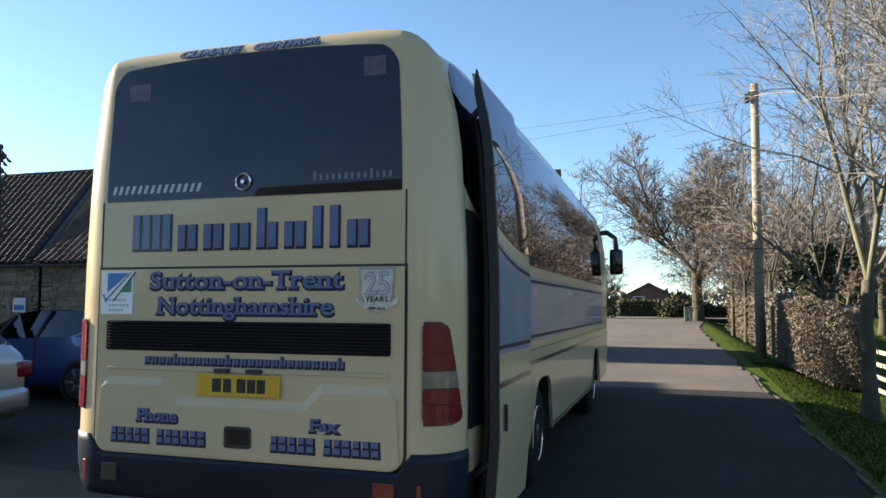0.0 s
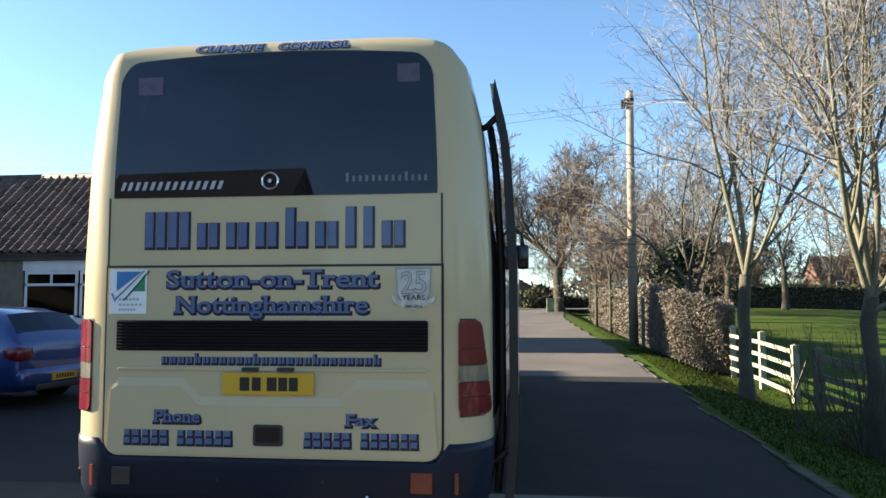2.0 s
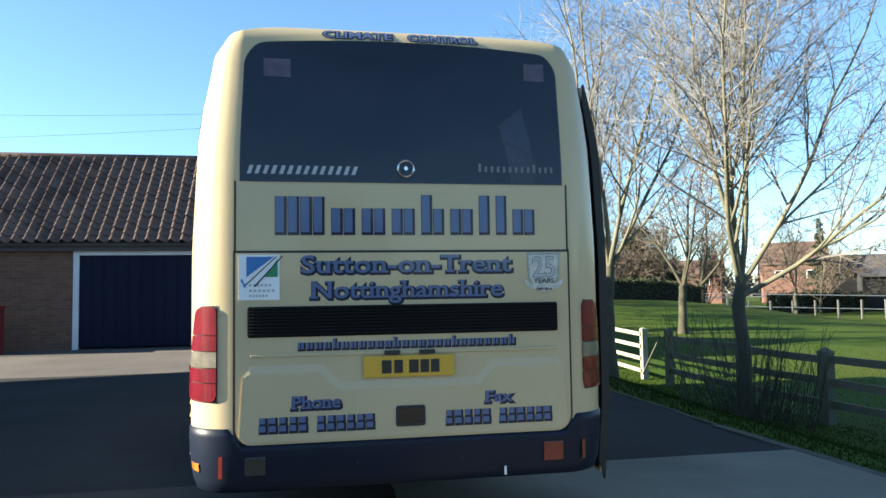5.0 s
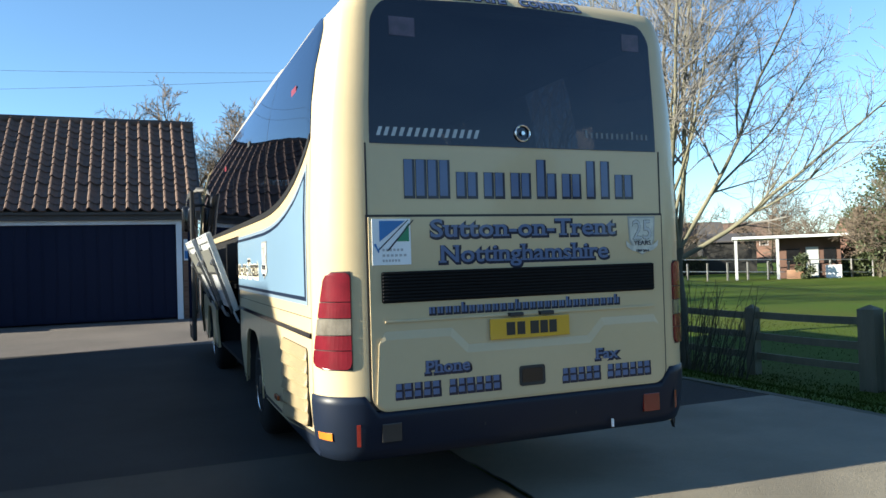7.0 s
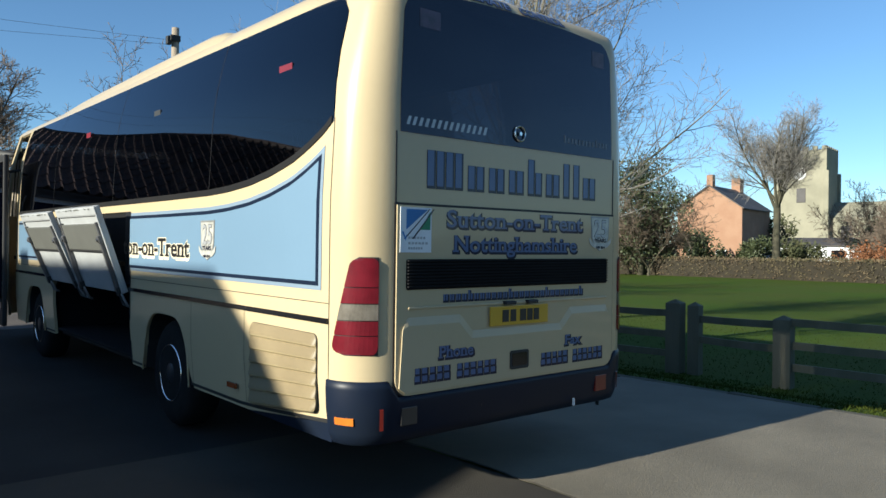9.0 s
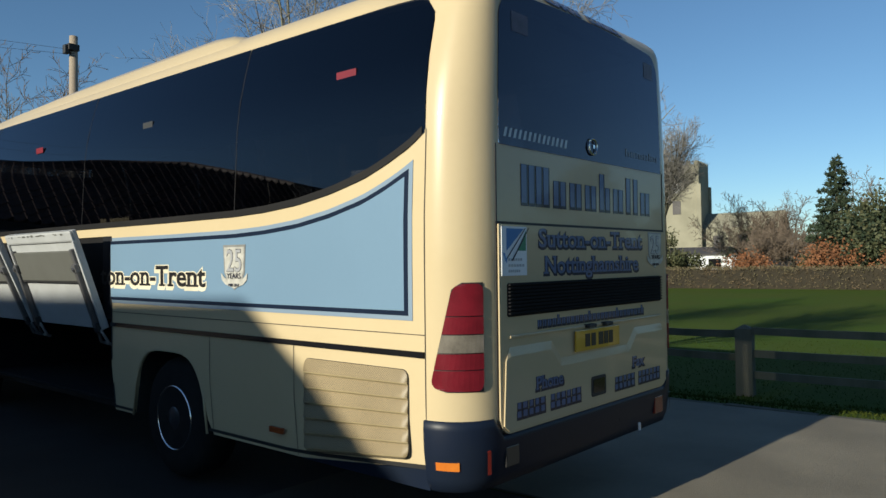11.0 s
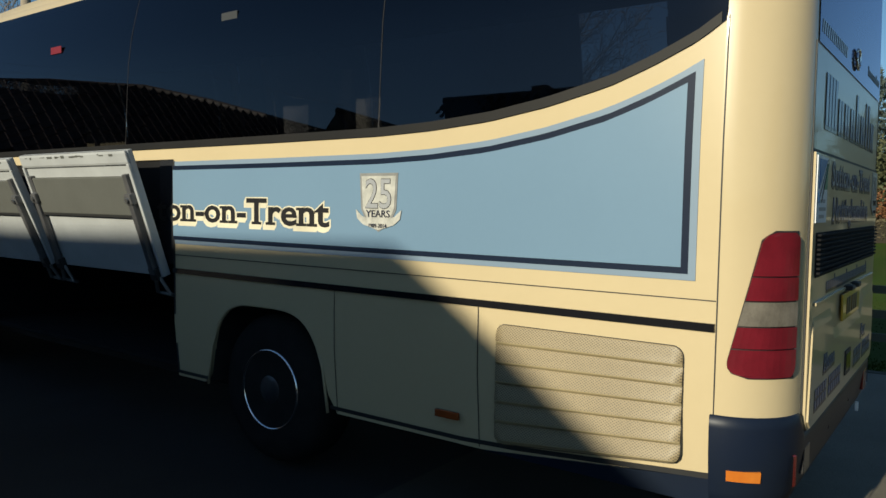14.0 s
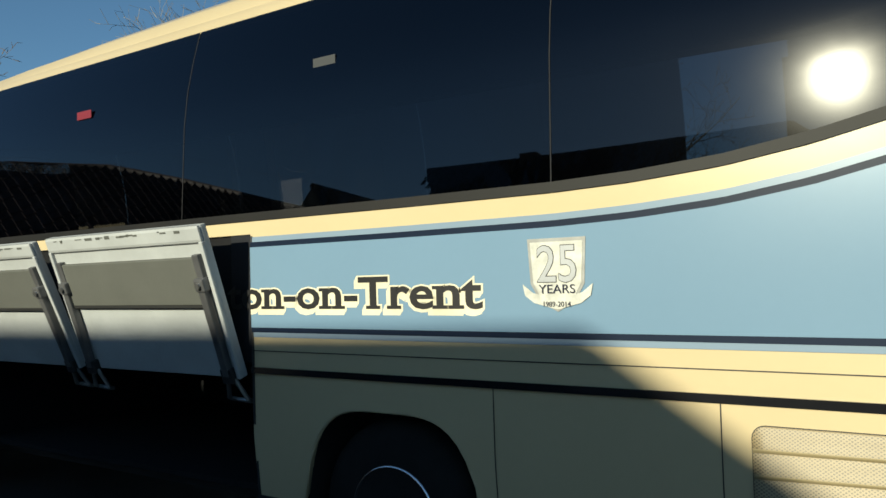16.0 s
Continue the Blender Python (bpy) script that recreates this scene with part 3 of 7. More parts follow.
for k, group_ in enumerate(islands):
    number = {v: i for i, v in enumerate(group_)}
    loops = {f for v in group_ for f in v.link_faces}
    if not loops:
        continue
    loops = sorted(loops, key=lambda f: min(number[v] for v in f.verts) * 100000 + max(number[v] for v in f.verts))
    body = mesh_part("body" if k == 0 else "body_pillar", [v.co[:] for v in group_], [tuple(number[v] for v in f.verts) for f in loops], CREAM, coach, "cream painted body shell" if k == 0 else "", smooth=True)
    thick = body.modifiers.new("thickness", "SOLIDIFY")
    thick.thickness, thick.offset = 0.03, -1
    bpy.context.view_layer.update()
    solid = bpy.data.meshes.new_from_object(body.evaluated_get(bpy.context.evaluated_depsgraph_get()))
    body.modifiers.clear()
    body.data = solid
    solid.set_sharp_from_angle(angle=radians(40))
shell.free()


def flank_x(z, side, off=0.004):
    return side * (W - lean_side(z) + off)


def flank_strip(name, lower, upper, ys, mat, parent, side=-1, off=0.004, label="", thick_=0.003):
    """A thin layer on the coach's flank between two curves of y."""
    bm = bmesh.new()
    front, back = [], []
    for y in ys:
        z0, z1 = lower(y), upper(y)
        zs = [z0 + (z1 - z0) * k / 3 for k in range(4)]
        front.append([bm.verts.new((flank_x(z, side, off), y, z)) for z in zs])
        back.append([bm.verts.new((flank_x(z, side, off - thick_), y, z)) for z in zs])
    n = len(ys)
    for i in range(n - 1):
        for k in range(3):
            bm.faces.new((front[i][k], front[i + 1][k], front[i + 1][k + 1], front[i][k + 1]))
        bm.faces.new((front[i][0], back[i][0], back[i + 1][0], front[i + 1][0]))
        bm.faces.new((front[i][3], front[i + 1][3], back[i + 1][3], back[i][3]))
    for i in (0, n - 1):
        for k in range(3):
            bm.faces.new((front[i][k], front[i][k + 1], back[i][k + 1], back[i][k]))
    ob = part(name, bm, mat, parent, label, smooth=True)
    ob.data.set_sharp_from_angle(angle=radians(35))
    return ob


def span(a, b, step=0.08):
    n = max(1, int(round((b - a) / step)))
    return [a + (b - a) * k / n for k in range(n + 1)]


def side_livery(side):
    """Blue panel with its lines, trims and seams on one flank."""
    stretches = [(0.325, BAY[0] - 0.004), (BAY[1] + 0.004, 8.02)] if side < 0 else [(1.96, 8.02)]
    for a, b in stretches:
        first = a < 1.0
        top = lambda y: sill_z(y) - 0.088
        flank_strip("livery_edge", lambda y: 1.228, top, span(a, b), PALE_BLUE, coach, side, 0.0035, "pale blue border line")
        a2 = a + 0.028 if first else a
        flank_strip("livery_line", lambda y: 1.252, lambda y: top(y) - 0.026, span(a2, b), NAVY, coach, side, 0.0055, "navy coach line")
        a3 = a2 + 0.026 if first else a
        flank_strip("livery_panel", lambda y: 1.276, lambda y: top(y) - 0.052, span(a3, b), BLUE, coach, side, 0.0075, "light blue painted panel")
    for a, b in ([(0.25, BAY[0]), (BAY[1], 8.15)] if side < 0 else [(1.96, 8.8)]):
        flank_strip("rub_rail", lambda y: SEAM_Z - 0.014, lambda y: SEAM_Z + 0.016, span(a, b, 0.5), BLACK_GLOSS, coach, side, 0.012, "black rub rail", 0.014)
        flank_strip("panel_seam", lambda y: 1.158, lambda y: 1.162, span(a, b, 0.5), BLACK, coach, side, 0.003)
    # upright joint behind the tail corner and between the flaps
    for y, z0, z1 in ((0.245, 0.42, 2.18), (1.268, 0.41, SEAM_Z - 0.014), (2.146, 0.41, SEAM_Z - 0.014)):
        bm = bmesh.new()
        zs = [z0 + (z1 - z0) * k / 12 for k in range(13)]
        f = [[bm.verts.new((flank_x(z, side, 0.003), y + s, z)) for z in zs] for s in (-0.0022, 0.0022)]
        for k in range(12):
            bm.faces.new((f[0][k], f[1][k], f[1][k + 1], f[0][k + 1]))
        part("panel_joint", bm, BLACK, coach)
    # dark and cream lines along the skirt
    for a, b in ([(0.25, 2.20), (3.19, BAY[0]), (BAY[1], 6.6)] if side < 0 else [(1.96, 2.2), (3.2, 6.6)]):
        flank_strip("skirt_line", lambda y: curve_at(((0.25, 0.50), (1.25, 0.418), (9, 0.418)), y) , lambda y: curve_at(((0.25, 0.522), (1.25, 0.438), (9, 0.438)), y), span(a, b, 0.3), BLACK, coach, side, 0.004)


side_livery(-1)
side_livery(1)


def glass_pane(name, y0, y1, side):
    """A bonded side pane that follows the swept sill and the head line."""
    ys = [y for y in span(y0 + 0.004, y1 - 0.004, 0.06)]
    bm = bmesh.new()
    cols = []
    for y in ys:
        a, b = sill_z(y) - 0.008, head_z(y) + 0.008
        zs = [a + (b - a) * k / 8 for k in range(9)]
        cols.append([bm.verts.new((flank_x(z, side, 0.003), y, z)) for z in zs])
    for c, d in zip(cols, cols[1:]):
        for k in range(8):
            bm.faces.new((c[k], d[k], d[k + 1], c[k + 1]))
    return part(name, bm, COACH_GLASS, coach, "dark tinted bonded side glass", smooth=True)


for y0, y1 in ((0.25, 1.865), (1.865, 4.05), (4.05, 6.25), (6.25, 8.05)):
    glass_pane("side_window", y0, y1, -1)
    # rubber band along the sill
    flank_strip("window_rubber", lambda y: sill_z(y) - 0.006, lambda y: sill_z(y) + 0.036, span(max(y0, 0.27), y1), DUSTY_RUBBER, coach, -1, 0.006, thick_=0.002)
for y0, y1 in ((0.25, 1.30), (1.95, 4.05), (4.05, 6.25), (6.25, 8.05)):
    glass_pane("side_window", y0, y1, 1)
for y in (1.865, 4.05, 6.25):
    for side in (-1, 1):
        if side > 0 and y < 2:
            continue
        bm = bmesh.new()
        a, b = sill_z(y), head_z(y)
        zs = [a + (b - a) * k / 6 for k in range(7)]
        f = [[bm.verts.new((flank_x(z, side, 0.0045), y + s, z)) for z in zs] for s in (-0.0022, 0.0022)]
        for k in range(6):
            bm.faces.new((f[0][k], f[1][k], f[1][k + 1], f[0][k + 1]))
        part("glass_joint", bm, GLASS_JOINT, coach)

# tail glass
bm = bmesh.new()
cols = []
for k in range(65):
    x = 0.9455 * math.sin(math.pi / 2 * (k - 32) / 32)
    a, b = tail_window(x)
    a, b = a - 0.006, b + 0.006
    cols.append([bm.verts.new((x, lean_rear(z) - 0.004, z)) for z in [a + (b - a) * j / 8 for j in range(9)]])
for c, d in zip(cols, cols[1:]):
    for j in range(8):
        bm.faces.new((c[j], d[j], d[j + 1], c[j + 1]))
part("rear_window", bm, REAR_GLASS, coach, "dark tinted rear window", smooth=True)

# lining: floor, ceiling, bulkheads and the luggage bay
part("cabin_floor", boxed(-1.12, 1.12, 0.12, 8.9, 1.20, 1.25), LINING, coach)
part("cabin_ceiling", boxed(-1.0, 1.0, 0.2, 8.8, 2.92, 2.96), LINING, coach)
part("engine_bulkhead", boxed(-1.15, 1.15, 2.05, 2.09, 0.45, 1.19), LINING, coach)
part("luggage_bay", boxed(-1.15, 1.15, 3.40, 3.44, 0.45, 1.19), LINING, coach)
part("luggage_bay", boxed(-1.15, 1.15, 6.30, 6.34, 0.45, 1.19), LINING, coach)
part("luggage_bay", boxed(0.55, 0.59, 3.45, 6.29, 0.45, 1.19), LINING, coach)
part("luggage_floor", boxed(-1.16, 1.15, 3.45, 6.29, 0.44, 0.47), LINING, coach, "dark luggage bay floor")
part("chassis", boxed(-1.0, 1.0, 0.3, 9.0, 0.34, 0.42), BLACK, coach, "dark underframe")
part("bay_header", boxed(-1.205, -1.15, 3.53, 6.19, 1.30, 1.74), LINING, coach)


# ---- tail panel, engine cover, grille
def tail_plate(name, outline, y, depth, mat, parent=None, label=""):
    return part(name, prism(bmesh.new(), outline, depth, pose(0, y, 0)), mat, parent or coach, label)


def ring(outline, width):
    cx = sum(a for a, b in outline) / len(outline)
    cz = sum(b for a, b in outline) / len(outline)
    hx, hz = max(a for a, b in outline) - cx, max(b for a, b in outline) - cz
    return [(cx + (a - cx) * (hx + width) / hx, cz + (b - cz) * (hz + width) / hz) for a, b in outline]


tail_plate("tail_seam", [(-0.975, 2.108), (-0.965, 2.108), (-0.965, 0.73), (-0.975, 0.73)], -0.002, 0.01, BLACK)
tail_plate("tail_seam", [(0.965, 2.108), (0.975, 2.108), (0.975, 0.73), (0.965, 0.73)], -0.002, 0.01, BLACK)
cover_out = [(0.966, 1.705), (-0.966, 1.705)] + [q for q in rounded(-0.966, 0.966, 0.655, 1.705, 0.09) if q[1] < 1.0]
tail_plate("cover_gap", ring(cover_out, 0.014), -0.003, 0.01, BLACK)
cover = tail_plate("engine_cover", cover_out, -0.012, 0.012, CREAM, label="cream engine cover panel")
# lower half of the cover stands proud, its upper edge sloped round the number plate
def pressed(y, grow):
    return [(-0.885, 1.040 + grow), (-0.505 + grow * 0.3, 1.040 + grow), (-0.405 + grow * 0.3, 0.940 + grow), (0.405 - grow * 0.3, 0.940 + grow), (0.505 - grow * 0.3, 1.040 + grow), (0.885, 1.040 + grow), (0.925, 1.02), (0.945, 0.70), (0.90, 0.668), (-0.90, 0.668), (-0.945, 0.70), (-0.925, 1.02)]


bm = bmesh.new()
f0 = [bm.verts.new((a, -0.021, b)) for a, b in pressed(0, 0.0)]
f1 = [bm.verts.new((a, -0.012, b)) for a, b in pressed(0, 0.045)]
bm.faces.new(f0)
for k in range(12):
    bm.faces.new((f0[k], f0[(k + 1) % 12], f1[(k + 1) % 12], f1[k]))
part("pressed_panel", bm, CREAM, cover)
part("cover_ledge", boxed(-0.885, 0.885, -0.022, -0.012, 1.130, 1.144, 0.004), CREAM, cover)
grille = tail_plate("grille", rounded(-0.90, 0.892, 1.238, 1.408, 0.012, 2), -0.016, 0.004, LINING, cover, "black slatted engine grille")
for k in range(9):
    z = 1.250 + 0.018 * k
    part("slat", boxed(-0.895, 0.887, -0.030, -0.014, z, z + 0.009, 0.003), LINING, grille)
part("number_plate", boxed(-0.262, 0.258, -0.030, -0.020, 1.000, 1.120, 0.004), PLATE_YELLOW, coach, "yellow number plate with dark characters as bars")
for k, (x0, w) in enumerate(((-0.16, 0.055), (-0.09, 0.05), (-0.005, 0.055), (0.06, 0.05), (0.12, 0.05))):
    part("plate_bar", boxed(x0, x0 + w, -0.032, -0.029, 1.022, 1.096), LETTER_BLACK, coach)
for x in (-0.10, 0.10):
    part("plate_lamp", boxed(x - 0.045, x + 0.045, -0.05, -0.012, 1.128, 1.150, 0.006), BLACK, coach)
tail_plate("cover_latch", rounded(-0.082, 0.086, 0.722, 0.838, 0.016), -0.026, 0.008, BLACK, cover, "dark moulded latch plate")
tail_plate("latch_recess", rounded(-0.066, 0.070, 0.742, 0.822, 0.012), -0.028, 0.004, BLACK_GLOSS, cover)


# ---- writing on the tail
def tail_text(name, text, x0, x1, z0, z1, y, bold=0.0, edge=0.0, fill=LETTER_BLUE, dark=LETTER_DARK, drop=0.007):
    root = part(name, letters(text, x1 - x0, z1 - z0, bold, 0.0012, 0.0, True), fill, coach)
    root.matrix_basis = pose(x0, y - 0.0016, z0)
    if edge:
        b = part(name + "_outline", letters(text, x1 - x0, z1 - z0, bold, 0.0008, edge, True), dark, coach)
        b.matrix_basis = pose(x0 + drop * 0.7, y - 0.0006, z0 - drop)
    return root


def bar_word(name, marks, z0, y, fill, dark, x0, edge=0.010, slant=0.0):
    """Plain bars in place of the signs of a word that is not spelt: (from, to, foot, head, lean of the head)."""
    for a, b, lo, hi, lean in marks:
        lean += slant * (hi - lo)
        out = [(x0 + a, z0 + lo), (x0 + b, z0 + lo), (x0 + b + lean, z0 + hi), (x0 + a + lean, z0 + hi)]
        if dark:
            tail_plate(name + "_outline", [(p + 0.006 + e * edge, q - 0.007 + f * edge) for (p, q), (e, f) in zip(out, ((-1, -1), (1, -1), (1, 1), (-1, 1)))], y - 0.0014, 0.0008, dark)
        tail_plate(name, out, y - 0.0028, 0.0012, fill)


# firm's name: groups of bars of its height and rhythm
FIRM, a = [], 0.0
for heights in ((0.20,) * 4, (0.135,) * 2, (0.135,) * 2, (0.135,) * 2, (0.215, 0.135), (0.135,) * 2, (0.215,), (0.215,), (0.135,) * 2):
    for h in heights:
        FIRM.append((a, a + 0.047, 0.0, h, 0.0))
        a += 0.070
    a += 0.032
bar_word("name_bar", FIRM, 1.822, -0.001, LETTER_BLUE, LETTER_DARK, -0.745, 0.009)
tail_text("place_name", "Sutton-on-Trent", -0.605, 0.612, 1.590, 1.692, -0.012, 0.014, 0.0085)
tail_text("county_name", "Nottinghamshire", -0.545, 0.555, 1.418, 1.545, -0.012, 0.014, 0.0085)
WEB = []
for k in range(26):
    a = 0.0485 * k
    WEB += [(a, a + 0.013, 0.0, 0.055 if k % 7 == 4 else 0.036, 0), (a + 0.020, a + 0.033, 0.0, 0.036, 0)]
bar_word("web_bar", WEB, 1.170, -0.012, LETTER_BLUE, LETTER_DARK, -0.625, 0.006)
tail_text("phone_word", "Phone", -0.655, -0.392, 0.842, 0.912, -0.021, 0.018, 0.008)
tail_text("fax_word", "Fax", 0.442, 0.600, 0.836, 0.903, -0.021, 0.018, 0.008)
DIGITS = []
for k in range(11):
    a = 0.0545 * k + (0.043 if k > 4 else 0.0)
    DIGITS += [(a, a + 0.036, 0.0, 0.031, 0), (a + (0.004, -0.002, 0.003)[k % 3], a + 0.034, 0.043, 0.074, 0)]
for x0 in (-0.835, 0.205):
    bar_word("number_bar", DIGITS, 0.726, -0.021, LETTER_BLUE, LETTER_DARK, x0, 0.008)
# words over the tail glass, on the curve of the roof
for text, x0, x1 in (("CLIMATE", -0.475, -0.075), ("CONTROL", 0.02, 0.435)):
    for nm, e, mt, o in (("roof_word_outline", 0.006, LETTER_DARK, 0.002), ("roof_word", 0.0, LETTER_BLUE, 0.0035)):
        bm = letters(text, x1 - x0, 0.052, 0.02, 0.001, e)
        for k in range(1, 9):
            bmesh.ops.bisect_plane(bm, geom=bm.verts[:] + bm.edges[:] + bm.faces[:], plane_co=(0, 0, 0.052 * k / 9), plane_no=(0, 0, 1))
        for v in bm.verts:
            z = 2.950 + v.co.z
            v.co = (x0 + v.co.x, lean_rear(z) - o + v.co.y, z)
        part(nm, bm, mt, coach)
# model word, badge and maker's word low on the tail glass, as plain shapes
bar_word("model_bar", [m for k in range(7) for m in ((0.090 * k, 0.090 * k + 0.022, 0.0, 0.048, 0), (0.090 * k + 0.044, 0.090 * k + 0.066, 0.0, 0.048, 0))], 2.150, -0.002, GREY_LETTER, None, -0.905, 0, 0.35)
bar_word("maker_bar", [(0.037 * k, 0.037 * k + 0.016, 0.0, 0.05 if k in (0, 9) else 0.034, 0) for k in range(13)], 2.178, -0.002, DULL_LETTER, None, 0.425)
bm = bmesh.new()
tube(bm, [(0.046 * math.cos(a), 0, 0.046 * math.sin(a)) for a in [2 * math.pi * k / 24 for k in range(25)]], 0.006, 6, False)
part("round_badge", bm, CHROME, coach, "chrome ring badge").matrix_basis = pose(-0.008, -0.012, 2.19)
part("badge_disc", lathe(bmesh.new(), [(0.012, 0), (0.012, 0.006)], 12), CHROME, coach).matrix_basis = pose(-0.008, -0.014, 2.19, 0, 0, -90)
# stickers just outside the tail glass, coloured dim as if seen through its tint
for x, w, z0 in ((-0.735, 0.076, 2.705), (0.782, 0.068, 2.735)):
    bm = bmesh.new()
    f = [[bm.verts.new((x + s * w, lean_rear(z) - 0.006, z)) for z in (z0, z0 + 0.035, z0 + 0.07, z0 + 0.105)] for s in (-1, 1)]
    for k in range(3):
        bm.faces.new((f[0][k], f[1][k], f[1][k + 1], f[0][k + 1]))
    part("window_sticker", bm, PINK, coach, "pinkish sticker on the glass, dimmed as if behind its tint")
# square accreditation sign in plain shapes
logo = part("square_sign", boxed(-0.948, -0.722, -0.0165, -0.012, 1.445, 1.695), WHITE, coach, "white square sign with blue and green wedges")
tail_plate("blue_wedge", [(-0.906, 1.684), (-0.752, 1.684), (-0.906, 1.572)], -0.0185, 0.002, LOGO_BLUE, logo)
tail_plate("green_wedge", [(-0.732, 1.672), (-0.732, 1.572), (-0.806, 1.572)], -0.0185, 0.002, LOGO_GREEN, logo)
for a, b in ((0.0, 0.005), (0.030, 0.036)):
    tail_plate("road_line", [(-0.925 + 2 * a, 1.520), (-0.925 + 2 * b, 1.520), (-0.738 + b, 1.688), (-0.740 + a, 1.688)], -0.0195, 0.001, LETTER_DARK, logo)
tail_plate("tick_mark", [(-0.940, 1.558), (-0.928, 1.562), (-0.916, 1.530), (-0.905, 1.545), (-0.912, 1.508)], -0.0205, 0.001, LOGO_BLUE, logo)
for z, w in ((1.520, 0.13), (1.490, 0.15), (1.462, 0.11)):
    for k in range(6):
        tail_plate("sign_bar", [(-0.890 + w * k / 6, z), (-0.890 + w * (k + 0.62) / 6, z), (-0.890 + w * (k + 0.62) / 6, z + 0.013), (-0.890 + w * k / 6, z + 0.013)], -0.0185, 0.002, GREY_LETTER, logo)


def shield(parent, m, w):
    """Anniversary shield with its two figures and a ribbon; local xz plane, facing -y."""
    h = w * 1.17
    root = part("shield", prism(bmesh.new(), [(-w / 2, h * .5), (w / 2, h * .5), (w * .46, -h * .12), (w * .3, -h * .36), (0, -h * .5), (-w * .3, -h * .36), (-w * .46, -h * .12)], 0.002, pose(0, -0.002, 0)), SHIELD_EDGE, parent, "silver anniversary shield")
    root.matrix_basis = m
    inner = part("shield_field", prism(bmesh.new(), [(-w * .45, h * .45), (w * .45, h * .45), (w * .41, -h * .1), (w * .27, -h * .33), (0, -h * .45), (-w * .27, -h * .33), (-w * .41, -h * .1)], 0.001, pose(0, -0.0035, 0)), SHIELD_FIELD, root)
    for e, mt, y in ((0.012, LETTER_BLACK, -0.004), (0.0, GREY_LETTER, -0.006)):
        t = part("shield_lettering", letters("25", w * 0.66, h * 0.50, 0.005, 0.0008, w * e, True), mt, root)
        t.matrix_basis = pose(-w * 0.33, y + 0.001, -h * 0.10)
    t = part("shield_word", letters("YEARS", w * 0.62, h * 0.12), LETTER_DARK, root)
    t.matrix_basis = pose(-w * .31, -0.006, -h * .25)
    rib = part("ribbon", prism(bmesh.new(), [(-w * .60, -h * .12), (-w * .42, -h * .24), (0, -h * .34), (w * .42, -h * .24), (w * .60, -h * .12), (w * .56, -h * .28), (w * .40, -h * .38), (0, -h * .47), (-w * .40, -h * .38), (-w * .56, -h * .28)], 0.001, pose(0, -0.0045, 0)), SHIELD_FIELD, root)
    t = part("ribbon_years", letters("1989-2014", w * 0.46, h * 0.07), LETTER_DARK, root)
    t.matrix_basis = pose(-w * .23, -0.0065, -h * .43)


shield(coach, pose(0.808, -0.0125, 1.580), 0.205)
shield(coach, pose(flank_x(1.50, -1, 0.0085), 1.848, 1.498, -math.degrees(0.0), 0, -90), 0.242)


# ---- tail lamps, bumper, reflectors
def corner_point(s, z, off):
    """A point on the tail corner: s runs from the flat tail (0) round to the flank (1)."""
    a = math.pi / 2 * s
    p = (-0.96 - 0.266 * math.sin(a) ** 0.95, 0.25 * (1 - math.cos(a)), -math.sin(a), -math.cos(a))
    return skin(p, z, off)


def tail_lamp(side):
    root = None
    bands = ((0.893, 0.992, RED_LENS), (0.997, 1.073, RED_LENS), (1.078, 1.164, CLEAR_LENS), (1.169, 1.252, RED_LENS), (1.257, 1.412, RED_LENS))
    for z0, z1, mt in bands:
        bm = bmesh.new()
        cols, n = [], 10
        for j in range(13):
            z = z0 + (z1 - z0) * j / 12
            far = curve_at(((0.893, 0.70), (0.898, 0.79), (0.910, 0.85), (0.926, 0.882), (0.945, 0.886), (1.375, 0.635), (1.40, 0.59), (1.412, 0.50)), z)
            far = far if side < 0 else 0.25 + (far - 0.25) * 0.88
            near = curve_at(((0.893, 0.31), (0.905, 0.27), (0.93, 0.25), (1.385, 0.25), (1.403, 0.27), (1.412, 0.31)), z) - (0.025 if side > 0 else 0.0)
            cols.append([[bm.verts.new((lambda q: (q[0] * -side, q[1], q[2]))(corner_point(near + (far - near) * k / n, z, o))) for k in range(n + 1)] for o in (0.012, -0.002)])
        for c, d in zip(cols, cols[1:]):
            for k in range(n):
                bm.faces.new((c[0][k], c[0][k + 1], d[0][k + 1], d[0][k]))
            for k in (0, n):
                bm.faces.new((c[0][k], d[0][k], d[1][k], c[1][k]))
        for c in (cols[0], cols[-1]):
            for k in range(n):
                bm.faces.new((c[0][k], c[0][k + 1], c[1][k + 1], c[1][k]))
        ob = part("tail_lamp" if root is None else "lens", bm, mt, root or coach, "tall red tail lamp cluster wrapped round the corner" if root is None else "", smooth=False)
        root = root or ob
    # dark gasket behind the lenses
    bm = bmesh.new()
    cols = []
    for j in range(33):
        z = 0.887 + 0.531 * j / 32
        far = curve_at(((0.887, 0.72), (0.893, 0.81), (0.905, 0.866), (0.924, 0.898), (0.946, 0.902), (1.39, 0.645), (1.418, 0.52)), z)
        far = far if side < 0 else 0.25 + (far - 0.25) * 0.88
        cols.append([bm.verts.new((lambda q: (q[0] * -side, q[1], q[2]))(corner_point(0.242 + (far - 0.012 - 0.242) * k / 8, z, 0.003))) for k in range(9)])
    for c, d in zip(cols, cols[1:]):
        for k in range(8):
            bm.faces.new((c[k], c[k + 1], d[k + 1], d[k]))
    part("lamp_gasket", bm, BLACK, root)


tail_lamp(-1)
tail_lamp(1)


